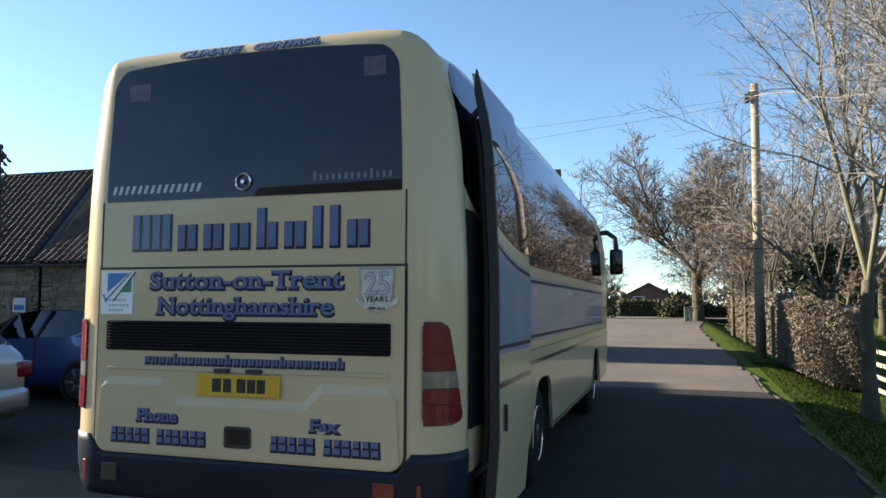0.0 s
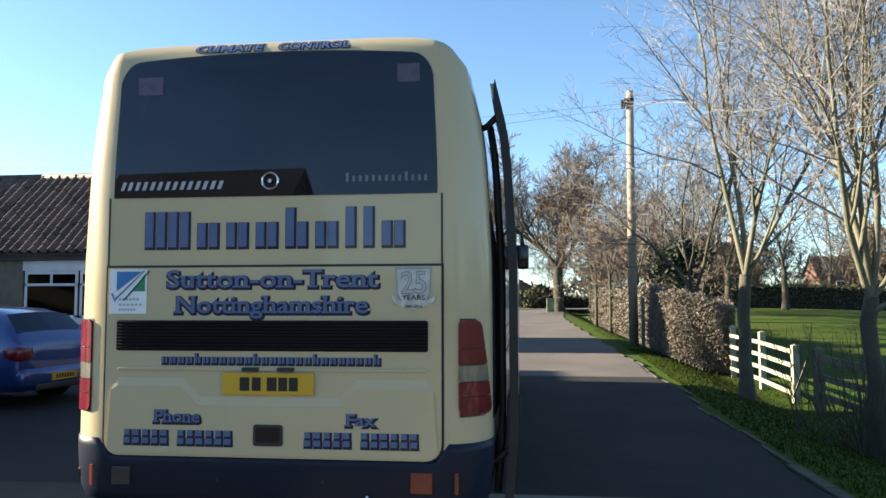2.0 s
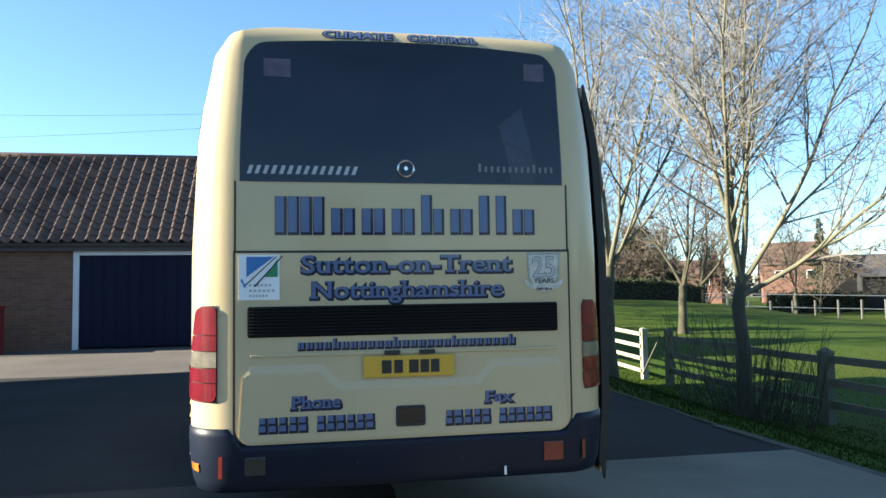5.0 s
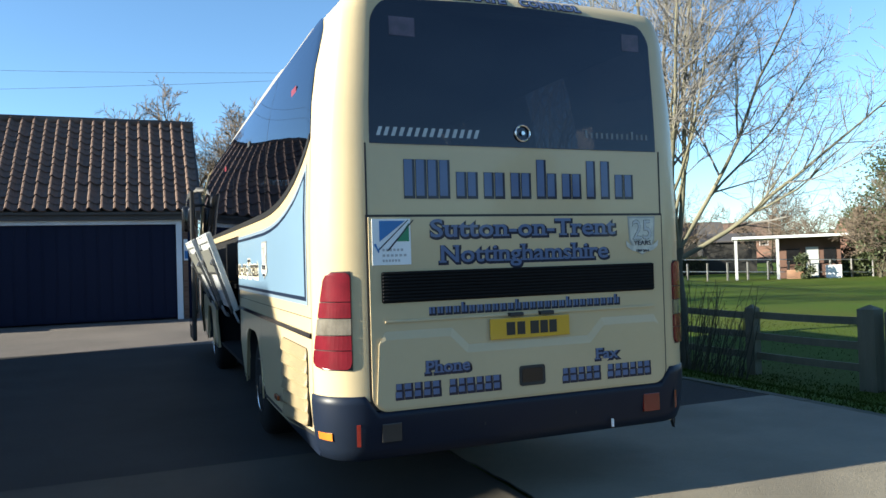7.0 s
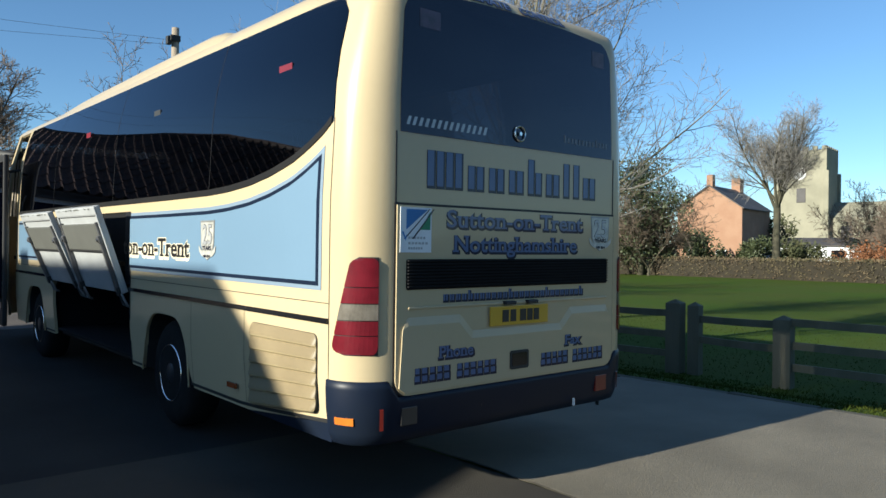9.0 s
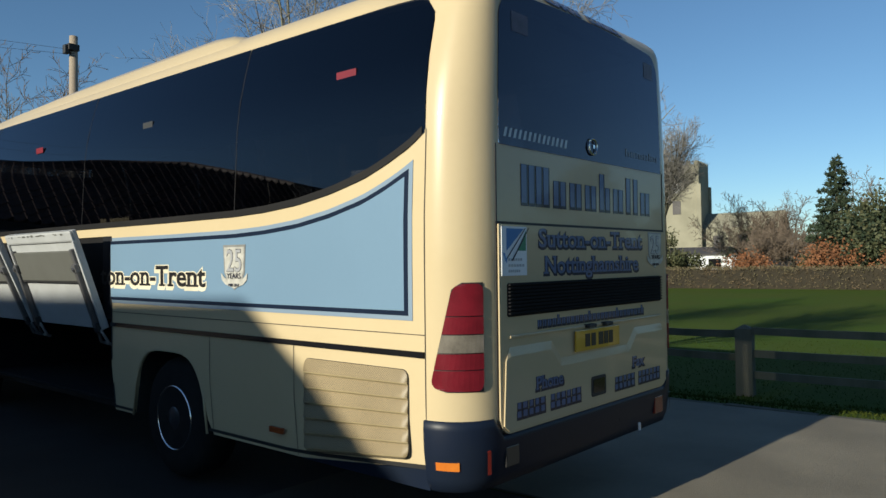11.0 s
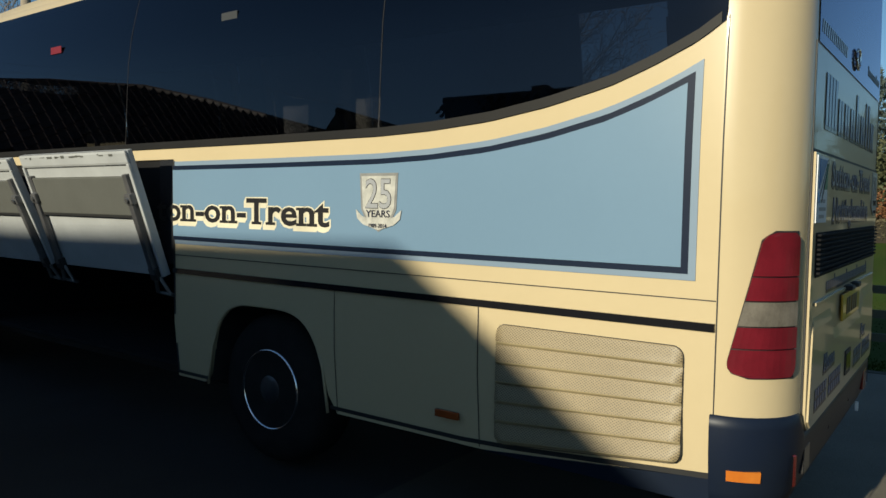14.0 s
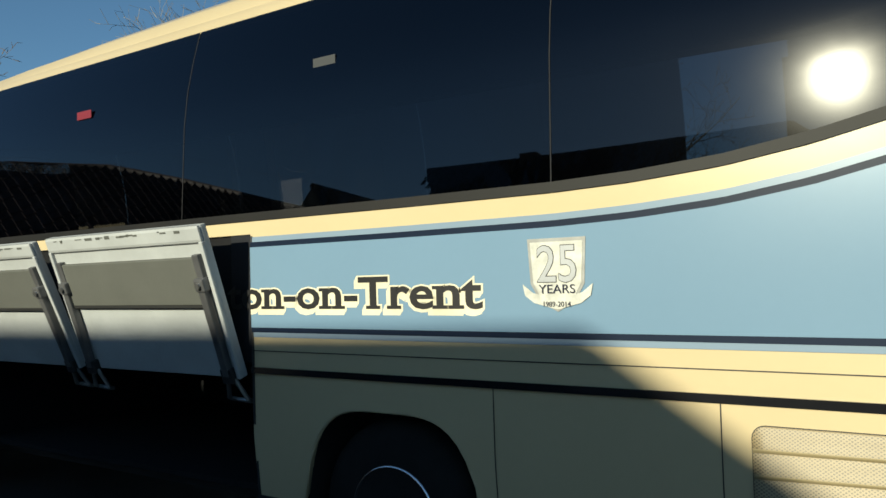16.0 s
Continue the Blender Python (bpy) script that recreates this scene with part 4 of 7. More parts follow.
def bumper_mesh():
    """The wrap-round navy bumper below the tail panel."""
    bm = bmesh.new()
    half = [p for p in plan if p[1] < 0.26][:28]
    line = [(-x, y, -nx, ny) for x, y, nx, ny in half[:0:-1]] + half
    rows = ((0.385, -0.07), (0.40, -0.035), (0.46, -0.012), (0.60, 0.006), (0.70, 0.010), (0.742, 0.008), (0.752, -0.01))
    cols = []
    for p in line:
        dip = 0.095 * (1 - smooth(0.93, 1.0, abs(p[0]))) if abs(p[0]) < 1.0 else 0.0
        cols.append([bm.verts.new((p[0] + p[2] * o, p[1] + p[3] * o, z - dip * smooth(0.55, 0.75, z))) for z, o in rows])
    for c, d in zip(cols, cols[1:]):
        for k in range(len(rows) - 1):
            bm.faces.new((c[k], d[k], d[k + 1], c[k + 1]))
    return bm


bumper = part("bumper", bumper_mesh(), BUMPER, coach, "dark navy wrap-round rear bumper", smooth=True)
part("bumper_line", boxed(-0.30, -0.292, 0.001, 0.008, 0.52, 0.63), BLACK, bumper)
part("bumper_line", boxed(0.30, 0.308, 0.001, 0.008, 0.52, 0.63), BLACK, bumper)
part("fog_lamp", boxed(-0.915, -0.80, -0.0085, 0.01, 0.490, 0.590, 0.004), DIM_LENS, bumper, "dusty rear fog lamp")
part("fog_lamp", boxed(0.790, 0.915, -0.0085, 0.01, 0.482, 0.592, 0.004), DIM_RED, bumper, "orange-red rear lamp")
for s in (-1, 1):
    bm = bmesh.new()
    f = [[bm.verts.new((lambda q: (-s * q[0], q[1], q[2]))(corner_point(0.165 + 0.05 * k / 2, z, o))) for k in range(3)] for z, o in ((0.478, 0.004), (0.482, 0.013), (0.594, 0.013), (0.598, 0.004))]
    for p, q in zip(f, f[1:]):
        for k in range(2):
            bm.faces.new((p[k], p[k + 1], q[k + 1], q[k]))
    part("marker_reflector", bm, DIM_RED, bumper, "narrow orange reflector")
bm = bmesh.new()
f = [[bm.verts.new(corner_point(0.56 + 0.30 * k / 5, z, o)) for k in range(6)] for z, o in ((0.503, 0.0), (0.508, 0.014), (0.548, 0.016), (0.553, 0.0))]
for p, q in zip(f, f[1:]):
    for k in range(5):
        bm.faces.new((p[k], p[k + 1], q[k + 1], q[k]))
part("side_marker", bm, ORANGE, bumper, "amber side marker")
for side in (-1, 1):
    flank_strip("bumper_side", lambda y: 0.395, lambda y: curve_at(((0.255, 0.500), (1.25, 0.398)), y), span(0.25, 1.24, 0.1), BUMPER, bumper, side, 0.0, "navy lower edge behind the rear wheel", 0.02)
part("towing_pin", boxed(0.548, 0.560, -0.016, 0.0, 0.415, 0.465, 0.003), WHITE, bumper)
part("side_marker", boxed(-1.244, -1.226, 1.36, 1.49, 0.520, 0.555, 0.004), DIM_ORANGE, coach, "dull red-orange side marker on the skirt")


for s in (-1, 1):
    part("corner_valance", boxed(s * 1.10 - 0.01, s * 1.10 + 0.01, 0.14, 0.60, 0.44, 0.80), LINING, coach)

# ---- louvred engine air intake on each flank
def intake(side):
    foot = lambda y: 0.458 + (1.17 - y) / 0.812 * 0.078
    r = 0.042
    def inset(z, y):
        """How far the rounded corners draw in the ends at a height."""
        d = max(z - (0.980 - r), foot(y) + r - z, 0.0)
        return r - math.sqrt(max(r * r - min(d, r) ** 2, 0.0))
    def outline(g):
        return ([(1.17 + g - inset(z, 1.17), z) for z in span(foot(1.17) + r, 0.980 - r, 0.2)] + [(1.17 - r + (r + g) * math.sin(radians(u)), 0.980 - r + (r + g) * math.cos(radians(u))) for u in (72, 54, 36, 18, 0)]
                + [(0.358 + r - (r + g) * math.sin(radians(u)), 0.980 - r + (r + g) * math.cos(radians(u))) for u in (0, 18, 36, 54, 72, 90)]
                + [(0.358 + r - (r + g) * math.cos(radians(u)), foot(0.358) + r - (r + g) * math.sin(radians(u))) for u in (0, 30, 60, 90)]
                + [(1.17 - r + (r + g) * math.sin(radians(u)), foot(1.17) + r - (r + g) * math.cos(radians(u))) for u in (0, 30, 60)])
    for nm, g, d, mt, o in (("intake_gap", 0.003, 0.003, BLACK, 0.001), ("air_intake", 0.0, 0.005, MESH_CREAM, 0.001)):
        ob = part(nm, prism(bmesh.new(), outline(g), d), mt, coach, "cream louvred intake with fine mesh" if g == 0 else "")
        ob.matrix_basis = Matrix(((0, side, 0, flank_x(0.9, side, o) - (d if side > 0 else 0)), (1, 0, 0, 0), (0, 0, 1, 0), (0, 0, 0, 1)))
    # six gently waved louvres, each with a plain pressed crease along its head
    for k in range(6):
        for nm, mt, prof in (("louvre", MESH_CREAM, ((0.0350, 0.20), (0.0330, 0.30), (0.0265, 0.50), (0.0175, 0.72), (0.0110, 0.90), (0.0085, 1.0))),
                             ("louvre_crease", CREAM_CREASE, ((0.0085, 0.0), (0.0150, 0.04), (0.0275, 0.11), (0.0340, 0.17), (0.0350, 0.20)))):
            bm = bmesh.new()
            rows = []
            for o, f in prof:
                row = []
                for u in (0.0, 0.012, 0.05, 0.25, 0.5, 0.75, 0.95, 0.988, 1.0):
                    y = 0.358 + 0.812 * u
                    z = foot(y) + 0.003 + (0.974 - foot(y)) * (k + f) / 6
                    y = y + inset(z, y) * (1 - 2 * u)
                    fade = 0.25 if u in (0.0, 1.0) else (0.8 if u in (0.012, 0.988) else 1.0)
                    row.append(bm.verts.new((flank_x(0.9, side, 0.0075 + 0.72 * (o - 0.0075) * fade), y, z)))
                rows.append(row)
            for p, q in zip(rows, rows[1:]):
                for i in range(8):
                    bm.faces.new((p[i], p[i + 1], q[i + 1], q[i]))
            part(nm, bm, mt, coach, smooth=True)


CREAM_CREASE = material("cream_pressed_crease", (0.42, 0.345, 0.20), 0.45, 0, (0.35, 0.285, 0.165), 2, 25)
MESH_CREAM = material("cream_fine_mesh", (0.29, 0.225, 0.125), 0.5, 0, (0.23, 0.175, 0.095), 2, 25)
mt_ = MESH_CREAM.node_tree
vor, mul, mpv, cov, mixm = (mt_.nodes.new("ShaderNodeTex" + "Voronoi"), mt_.nodes.new("ShaderNodeMath"), mt_.nodes.new("ShaderNodeMapping"), mt_.nodes.new("ShaderNodeTexCoord"), mt_.nodes.new("ShaderNodeMix"))
vor.inputs["Scale"].default_value, vor.inputs["Randomness"].default_value = 92.0, 0.10
mpv.inputs["Scale"].default_value = (0.01, 1, 1.4)
mpv.inputs["Rotation"].default_value = (radians(45), 0, 0)
mul.operation, mul.inputs[1].default_value = "LESS_THAN", 0.37
mixm.data_type = "RGBA"
mixm.inputs["B"].default_value = (0.105, 0.086, 0.050, 1)
old = mt_.nodes["Principled BSDF"].inputs["Base Color"].links[0].from_socket
mt_.links.new(cov.outputs["Object"], mpv.inputs["Vector"])
mt_.links.new(mpv.outputs["Vector"], vor.inputs["Vector"])
mt_.links.new(vor.outputs["Distance"], mul.inputs[0])
mt_.links.new(mul.outputs[0], mixm.inputs["Factor"])
mt_.links.new(old, mixm.inputs["A"])
mt_.links.new(mixm.outputs["Result"], mt_.nodes["Principled BSDF"].inputs["Base Color"])
intake(-1)
# black sheet laid on the flank for the shade behind the opened door
flank_strip("door_recess", lambda y: 0.42, lambda y: min(sill_z(y), 2.05) - 0.02, span(0.262, 1.30), LINING, coach, 1, 0.006, "dark sheet standing for the shade behind the opened door")


# ---- wheels and arches
def wheel(x, y, side):
    root = part("wheel", lathe(bmesh.new(), [(0.275, 0.0), (0.36, 0.004), (0.405, 0.03), (0.424, 0.06), (0.430, 0.09), (0.430, 0.22), (0.41, 0.26), (0.28, 0.27)], 40), TYRE, coach, "black tyre", smooth=True)
    m = pose(x, y + 0.012, 0.430)
    if side > 0:
        m = m @ pose(0, 0, 0, 0, 0, 180)
    root.matrix_basis = m
    part("rim", lathe(bmesh.new(), [(0.232, 0.000), (0.228, -0.006), (0.221, -0.006), (0.213, 0.010), (0.207, 0.040)], 40, cap=False), CHROME, root, "polished metal wheel rim", smooth=True)
    part("wheel_disc", lathe(bmesh.new(), [(0.278, 0.001), (0.234, 0.003), (0.224, 0.020), (0.206, 0.080), (0.196, 0.095), (0.165, 0.100), (0.14, 0.075), (0.12, 0.070), (0.01, 0.070)], 36), DISC, root, "dull dark wheel disc", smooth=True)
    part("hub_cap", lathe(bmesh.new(), [(0.092, 0.08), (0.090, 0.010), (0.078, -0.002), (0.02, -0.006), (0.004, -0.006)], 28), DISC, root, smooth=True)
    part("hub_ring", lathe(bmesh.new(), [(0.106, 0.030), (0.107, 0.014), (0.100, 0.006), (0.090, 0.008)], 28, cap=False), CHROME, root, smooth=True)
    for k in range(10):
        a = 2 * math.pi * k / 10
        part("wheel_nut", lathe(bmesh.new(), [(0.016, 0.095), (0.016, 0.050), (0.011, 0.038), (0.004, 0.036)], 6), CHROME, root).matrix_basis = pose(0, 0.145 * math.cos(a), 0.145 * math.sin(a))
    for k in range(8):
        a = 2 * math.pi * (k + 0.5) / 8
        part("rim_slot", lathe(bmesh.new(), [(0.017, 0.080), (0.017, 0.072), (0.004, 0.072)], 10), BLACK, root).matrix_basis = pose(0.008, 0.184 * math.cos(a), 0.184 * math.sin(a))
    return root


for side in (-1, 1):
    for y in (REAR_AXLE, FRONT_AXLE):
        wheel(side * 1.165, y, side)
        bm = bmesh.new()
        pts = []
        for k in range(25):
            u = -1 + 2 * k / 24
            yy = y + 0.498 * u
            pts.append((flank_x(0.6, side, 0.002), yy, arch_z(yy, y) if abs(u) < 1 else 0.40))
        tube(bm, pts, 0.008, 6)
        part("wheel_arch_lip", bm, CREAM, coach, smooth=True)
        bm = bmesh.new()
        ins = [(side * 1.19, yy, zz + 0.01) for _, yy, zz in pts]
        inn = [(side * 0.80, yy, zz + 0.01) for _, yy, zz in pts]
        va, vb = [bm.verts.new(p) for p in ins], [bm.verts.new(p) for p in inn]
        for k in range(24):
            bm.faces.new((va[k], va[k + 1], vb[k + 1], vb[k]))
        bm.faces.new(vb)
        part("wheel_arch_liner", bm, BLACK, coach)


# ---- open luggage flaps, tilted out at their heads
def luggage_flap(y0, y1, out=0.25):
    lean = math.atan2(out, 0.75)
    root = part("luggage_flap", boxed(-0.018, 0.018, y0, y1, 0.0, 0.80, 0.008), GREY_PAINT, coach, "open luggage flap showing its grey-white inner face")
    root.matrix_basis = pose(-1.245, 0, 1.03, 0, -math.degrees(lean), 0)
    part("flap_panel", boxed(-0.044, -0.018, y0 + 0.06, y1 - 0.08, 0.400, 0.645, 0.006), GREY_PANEL, root, "dull grey lining panel")
    # black strip painted in as the shadow along the panel's lower edge
    part("flap_panel_edge", boxed(-0.046, -0.018, y0 + 0.06, y1 - 0.08, 0.386, 0.400), BLACK, root)
    for y in (y0 + 0.065, y1 - 0.085):
        part("flap_arm", boxed(-0.050, -0.020, y - 0.022, y + 0.022, 0.50, 0.66, 0.006), ALLOY, root, "dark metal lift arm")
        part("flap_arm", boxed(-0.062, -0.024, y - 0.017, y + 0.030, 0.02, 0.52, 0.007), ALLOY, root, "dark metal lift arm")
        part("arm_pivot", boxed(-0.072, -0.018, y - 0.034, y + 0.034, 0.475, 0.545, 0.012), ALLOY, root)
        part("pivot_bolt", lathe(bmesh.new(), [(0.016, -0.085), (0.016, -0.06), (0.004, -0.06)], 8, pose(0, y, 0.51)), STEEL, root)
        part("hinge_bracket", boxed(-0.06, -0.016, y - 0.035, y + 0.045, -0.02, 0.06, 0.008), BLACK, root)
        part("hinge_link", tubed([(-0.04, y - 0.004, 0.05), (-0.03, y - 0.075, -0.115), (-0.01, y - 0.075, -0.130), (0.0, y + 0.075, -0.130), (-0.02, y + 0.075, -0.115), (-0.04, y + 0.006, 0.05)], 0.012, 6), STEEL, root)
    # folded rim round the tray, and knocks along its head
    part("flap_rim", boxed(-0.036, -0.014, y0 + 0.002, y1 - 0.002, 0.715, 0.802, 0.016), GREY_PAINT, root)
    for y in (y0 + 0.014, y1 - 0.014):
        part("flap_rim", boxed(-0.036, -0.014, y - 0.013, y + 0.013, 0.0, 0.720, 0.006), GREY_PAINT, root)
    r = random.Random(int(y0 * 100))
    for k in range(16):
        y, w = r.uniform(y0 + 0.08, y1 - 0.08), r.uniform(0.005, 0.035)
        part("paint_scuff", boxed(-0.0375, -0.0340, y - w, y + w, 0.770 + r.uniform(0, 0.012), 0.776 + r.uniform(0.006, 0.014), 0.001), GREY_PANEL, root)
    return root


luggage_flap(3.55, 4.86)
luggage_flap(4.92, 6.18, 0.31)
flank_strip("flap_seal", lambda y: 0.42, lambda y: 1.735, [3.505, 3.52], BLACK, coach, -1, 0.004)

# ---- words on the flank, running on over a strip coloured as the flap's shadow
flank_strip("bay_jamb", lambda y: 1.10, lambda y: 1.742, [3.524, 3.66], FLAP_SHADOW, coach, -1, 0.002, "dark strip at the luggage bay edge standing for the flap's shadow", 0.02)
# block shade: cream copies stepping down and back behind the dark letters
for e, mt, o, dy, dz in ((0.008, LETTER_CREAM, 0.0078, 0.015, -0.021), (0.008, LETTER_CREAM, 0.0081, 0.0095, -0.0135), (0.009, LETTER_CREAM, 0.0084, 0.004, -0.006), (0.008, LETTER_CREAM, 0.0087, 0.0, 0.0), (0.0, LETTER_BLACK, 0.0096, 0.0, 0.0)):
    bm = letters("ton-on-Trent", 1.505, 0.146, 0.020, 0.0002 if e else 0.0008, e, True)
    for v in bm.verts:
        z = 1.366 + v.co.z + dz
        v.co = (flank_x(z, -1, o) + v.co.y, 3.682 - v.co.x + dy, z)
    if e:
        bmesh.ops.bisect_plane(bm, geom=bm.verts[:] + bm.edges[:] + bm.faces[:], plane_co=(0, 3.517, 0), plane_no=(0, 1, 0), clear_outer=True)
    part("flank_lettering" + ("_outline" if e else ""), bm, mt, coach)

# small labels inside the side glass
part("glass_label", boxed(-1.172, -1.168, 0.78, 0.94, 2.52, 2.58), RED_STICKER, coach, "small red emergency label")
part("glass_label", boxed(-1.176, -1.172, 4.95, 5.10, 2.55, 2.60), RED_STICKER, coach, "small red emergency label")
part("glass_label", boxed(-1.172, -1.168, 2.98, 3.12, 2.49, 2.58), FAINT, coach, "small pale label")

# ---- air conditioning hump and roof rib
bm = bmesh.new()
hump = [(2.14, 3.06), (2.22, 3.13), (2.36, 3.19), (2.60, 3.22), (2.9, 3.22), (4.2, 3.215), (5.2, 3.20), (6.0, 3.17), (6.8, 3.09)]
f = [[bm.verts.new((w, y, 2.95 if k is None else 3.02 + (z - 3.02) * k)) for y, z in hump] for w, k in ((-1.03, None), (-0.98, 0.35), (-0.88, 0.72), (-0.66, 0.93), (0, 1.0), (0.66, 0.93), (0.88, 0.72), (0.98, 0.35), (1.03, None))]
for a, b in zip(f, f[1:]):
    for k in range(len(hump) - 1):
        bm.faces.new((a[k], a[k + 1], b[k + 1], b[k]))
part("roof_unit", bm, CREAM, coach, "low cream roof air conditioning fairing", smooth=True)

# ---- open offside emergency door, standing out from the flank
bm = bmesh.new()
cols = []
for y in (0.385, 0.42, 0.60, 0.9, 1.2, 1.345):
    cols.append([[bm.verts.new((flank_x(z, 1, o), y, z)) for z in [0.30 + 2.52 * k / 20 for k in range(21)]] for o in (0.135, 0.105)])
for c, d in zip(cols, cols[1:]):
    for k in range(20):
        bm.faces.new((c[0][k], d[0][k], d[0][k + 1], c[0][k + 1]))
        bm.faces.new((c[1][k], c[1][k + 1], d[1][k + 1], d[1][k]))
for c in (cols[0], cols[-1]):
    for k in range(20):
        bm.faces.new((c[0][k], c[0][k + 1], c[1][k + 1], c[1][k]))
side_door = part("emergency_door", bm, CREAM, coach, "opened emergency door with dark glass and blue panel", smooth=False)


def door_skin(name, z0, z1, mat, off, y0=0.41, y1=1.335):
    bm = bmesh.new()
    zs = [z0 + (z1 - z0) * k / 10 for k in range(11)]
    f = [[bm.verts.new((flank_x(z, 1, off), y, z)) for z in zs] for y in (y0, y1)]
    for k in range(10):
        bm.faces.new((f[0][k], f[1][k], f[1][k + 1], f[0][k + 1]))
    return part(name, bm, mat, side_door)


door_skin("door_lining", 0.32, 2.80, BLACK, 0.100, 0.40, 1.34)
part("door_post", tubed([(flank_x(z, 1, 0.045), 0.50, z) for z in [0.38 + 2.2 * k / 12 for k in range(13)]], 0.024, 8), BLACK, side_door, "black door carrier tube", smooth=True)
def door_swept(name, lower, upper, mat, off):
    """A layer on the door's outer face between two curves that follow the swept sill."""
    bm = bmesh.new()
    cols = []
    for y in span(0.41, 1.335, 0.1):
        a, b = lower(y), upper(y)
        cols.append([bm.verts.new((flank_x(z, 1, off), y, z)) for z in [a + (b - a) * k / 8 for k in range(9)]])
    for c, d in zip(cols, cols[1:]):
        for k in range(8):
            bm.faces.new((c[k], d[k], d[k + 1], c[k + 1]))
    return part(name, bm, mat, side_door, smooth=True)


door_sill = lambda y: sill_z(y + 0.30)
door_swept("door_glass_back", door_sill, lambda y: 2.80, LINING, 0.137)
door_swept("door_glass", door_sill, lambda y: 2.80, COACH_GLASS, 0.140)
door_swept("door_panel", lambda y: 1.282, lambda y: door_sill(y) - 0.14, BLUE, 0.141)
door_swept("door_line", lambda y: 1.258, lambda y: door_sill(y) - 0.114, NAVY, 0.139)
door_swept("door_border", lambda y: 1.232, lambda y: door_sill(y) - 0.088, PALE_BLUE, 0.137)
door_skin("door_rail", SEAM_Z - 0.015, SEAM_Z + 0.015, BLACK_GLOSS, 0.141)
bm = bmesh.new()
for k in range(20):
    z0, z1 = 0.25 + 2.59 * k / 20, 0.25 + 2.59 * (k + 1) / 20
    vs = [bm.verts.new((flank_x(z, 1, 0.142 - (0.052 * smooth(0.25, 0.36, z) * (1 - 0.9 * smooth(2.66, 2.85, z)) if inner else 0.0)), yy, z)) for z in (z0, z1) for inner in (True, False) for yy in (0.372, 0.402)]
    for q in ((0, 1, 3, 2), (4, 6, 7, 5), (0, 2, 6, 4), (1, 5, 7, 3), (0, 4, 5, 1), (2, 3, 7, 6)):
        bm.faces.new([vs[i] for i in q])
bmesh.ops.remove_doubles(bm, verts=bm.verts, dist=0.0005)
part("door_edge_seal", bm, BLACK, side_door, "black rubber edge of the opened door")
for z in (2.55, 0.55):
    part("door_arm", tubed([(1.05, 0.55, z), (flank_x(z, 1, 0.02), 0.45, z + 0.02), (flank_x(z, 1, 0.11), 0.42, z + 0.10)], 0.02, 8), BLACK, side_door, smooth=True)
part("door_handle", boxed(1.366, 1.384, 0.52, 0.545, 0.80, 0.95, 0.006), BLACK, side_door)

# ---- front: screen band, mirrors, open front door
for side in (-1, 1):
    part("mirror_arm", tubed([(side * 1.0, 9.15, 2.72), (side * 1.20, 9.38, 2.76), (side * 1.33, 9.36, 2.66), (side * 1.36, 9.28, 2.45)], 0.045, 10), BLACK, coach, smooth=True)
    bm = boxed(side * 1.36 - 0.11, side * 1.36 + 0.11, 9.17, 9.30, 2.03, 2.46, 0.05)
    part("mirror_housing", bm, BLACK_GLOSS, coach, "black drooping door mirror", smooth=True)
front_door = part("front_door", boxed(-1.40, -1.34, 8.10, 8.95, 0.32, 2.62, 0.02), BLACK, coach, "opened black-framed front passenger door")
part("front_door_glass", boxed(-1.407, -1.401, 8.16, 8.89, 0.55, 2.52), COACH_GLASS, front_door)
part("front_door_rail", tubed([(-1.34, 8.34, 0.7), (-1.30, 8.34, 0.8), (-1.30, 8.34, 2.0), (-1.34, 8.34, 2.1)], 0.016, 8), STEEL, front_door, smooth=True)
part("front_door_arm", tubed([(-1.10, 8.5, 2.45), (-1.36, 8.5, 2.40)], 0.02, 8), BLACK, front_door)
bm = bmesh.new()
nose = [p for p in plan if p[1] > 8.86]
line = nose + [(-x, y, -nx, ny) for x, y, nx, ny in nose[-2::-1]]
cols = [[bm.verts.new(skin(p, z, 0.004)) for z in [1.40 + 1.44 * k / 6 for k in range(7)]] for p in line]
for c, d in zip(cols, cols[1:]):
    for k in range(6):
        bm.faces.new((c[k], d[k], d[k + 1], c[k + 1]))
part("windscreen", bm, COACH_GLASS, coach, "wide tinted windscreen", smooth=True)


# the flanks draw in a little towards the tail
for ob in coach.children_recursive:
    if ob.type == "MESH" and ob.matrix_basis == Matrix() and ob.parent.matrix_basis in (Matrix(), coach.matrix_basis):
        for v in ob.data.vertices:
            if v.co.y < 0.34 and abs(v.co.x) > 0.8:
                v.co.x *= 1 - (0.007 + (0.028 - 0.016 * smooth(0.95, 1.15, abs(v.co.x))) * smooth(2.15, 2.95, v.co.z)) * smooth(0.34, 0.05, v.co.y) * smooth(0.78, 0.95, abs(v.co.x))


# ---------------------------------------------------------------- buildings by the drive
GAR_Y, GAR_X0, GAR_X1 = 14.8, -13.5, -0.85
EAVE, RIDGE = 3.02, 5.45


TILE_W, TILE_G = 0.27, 0.25
TILE_SEC = ((0.0, 0.0), (0.05, 0.050), (0.13, 0.084), (0.24, 0.086), (0.38, 0.045), (0.52, 0.010), (0.76, -0.010), (1.0, 0.004))


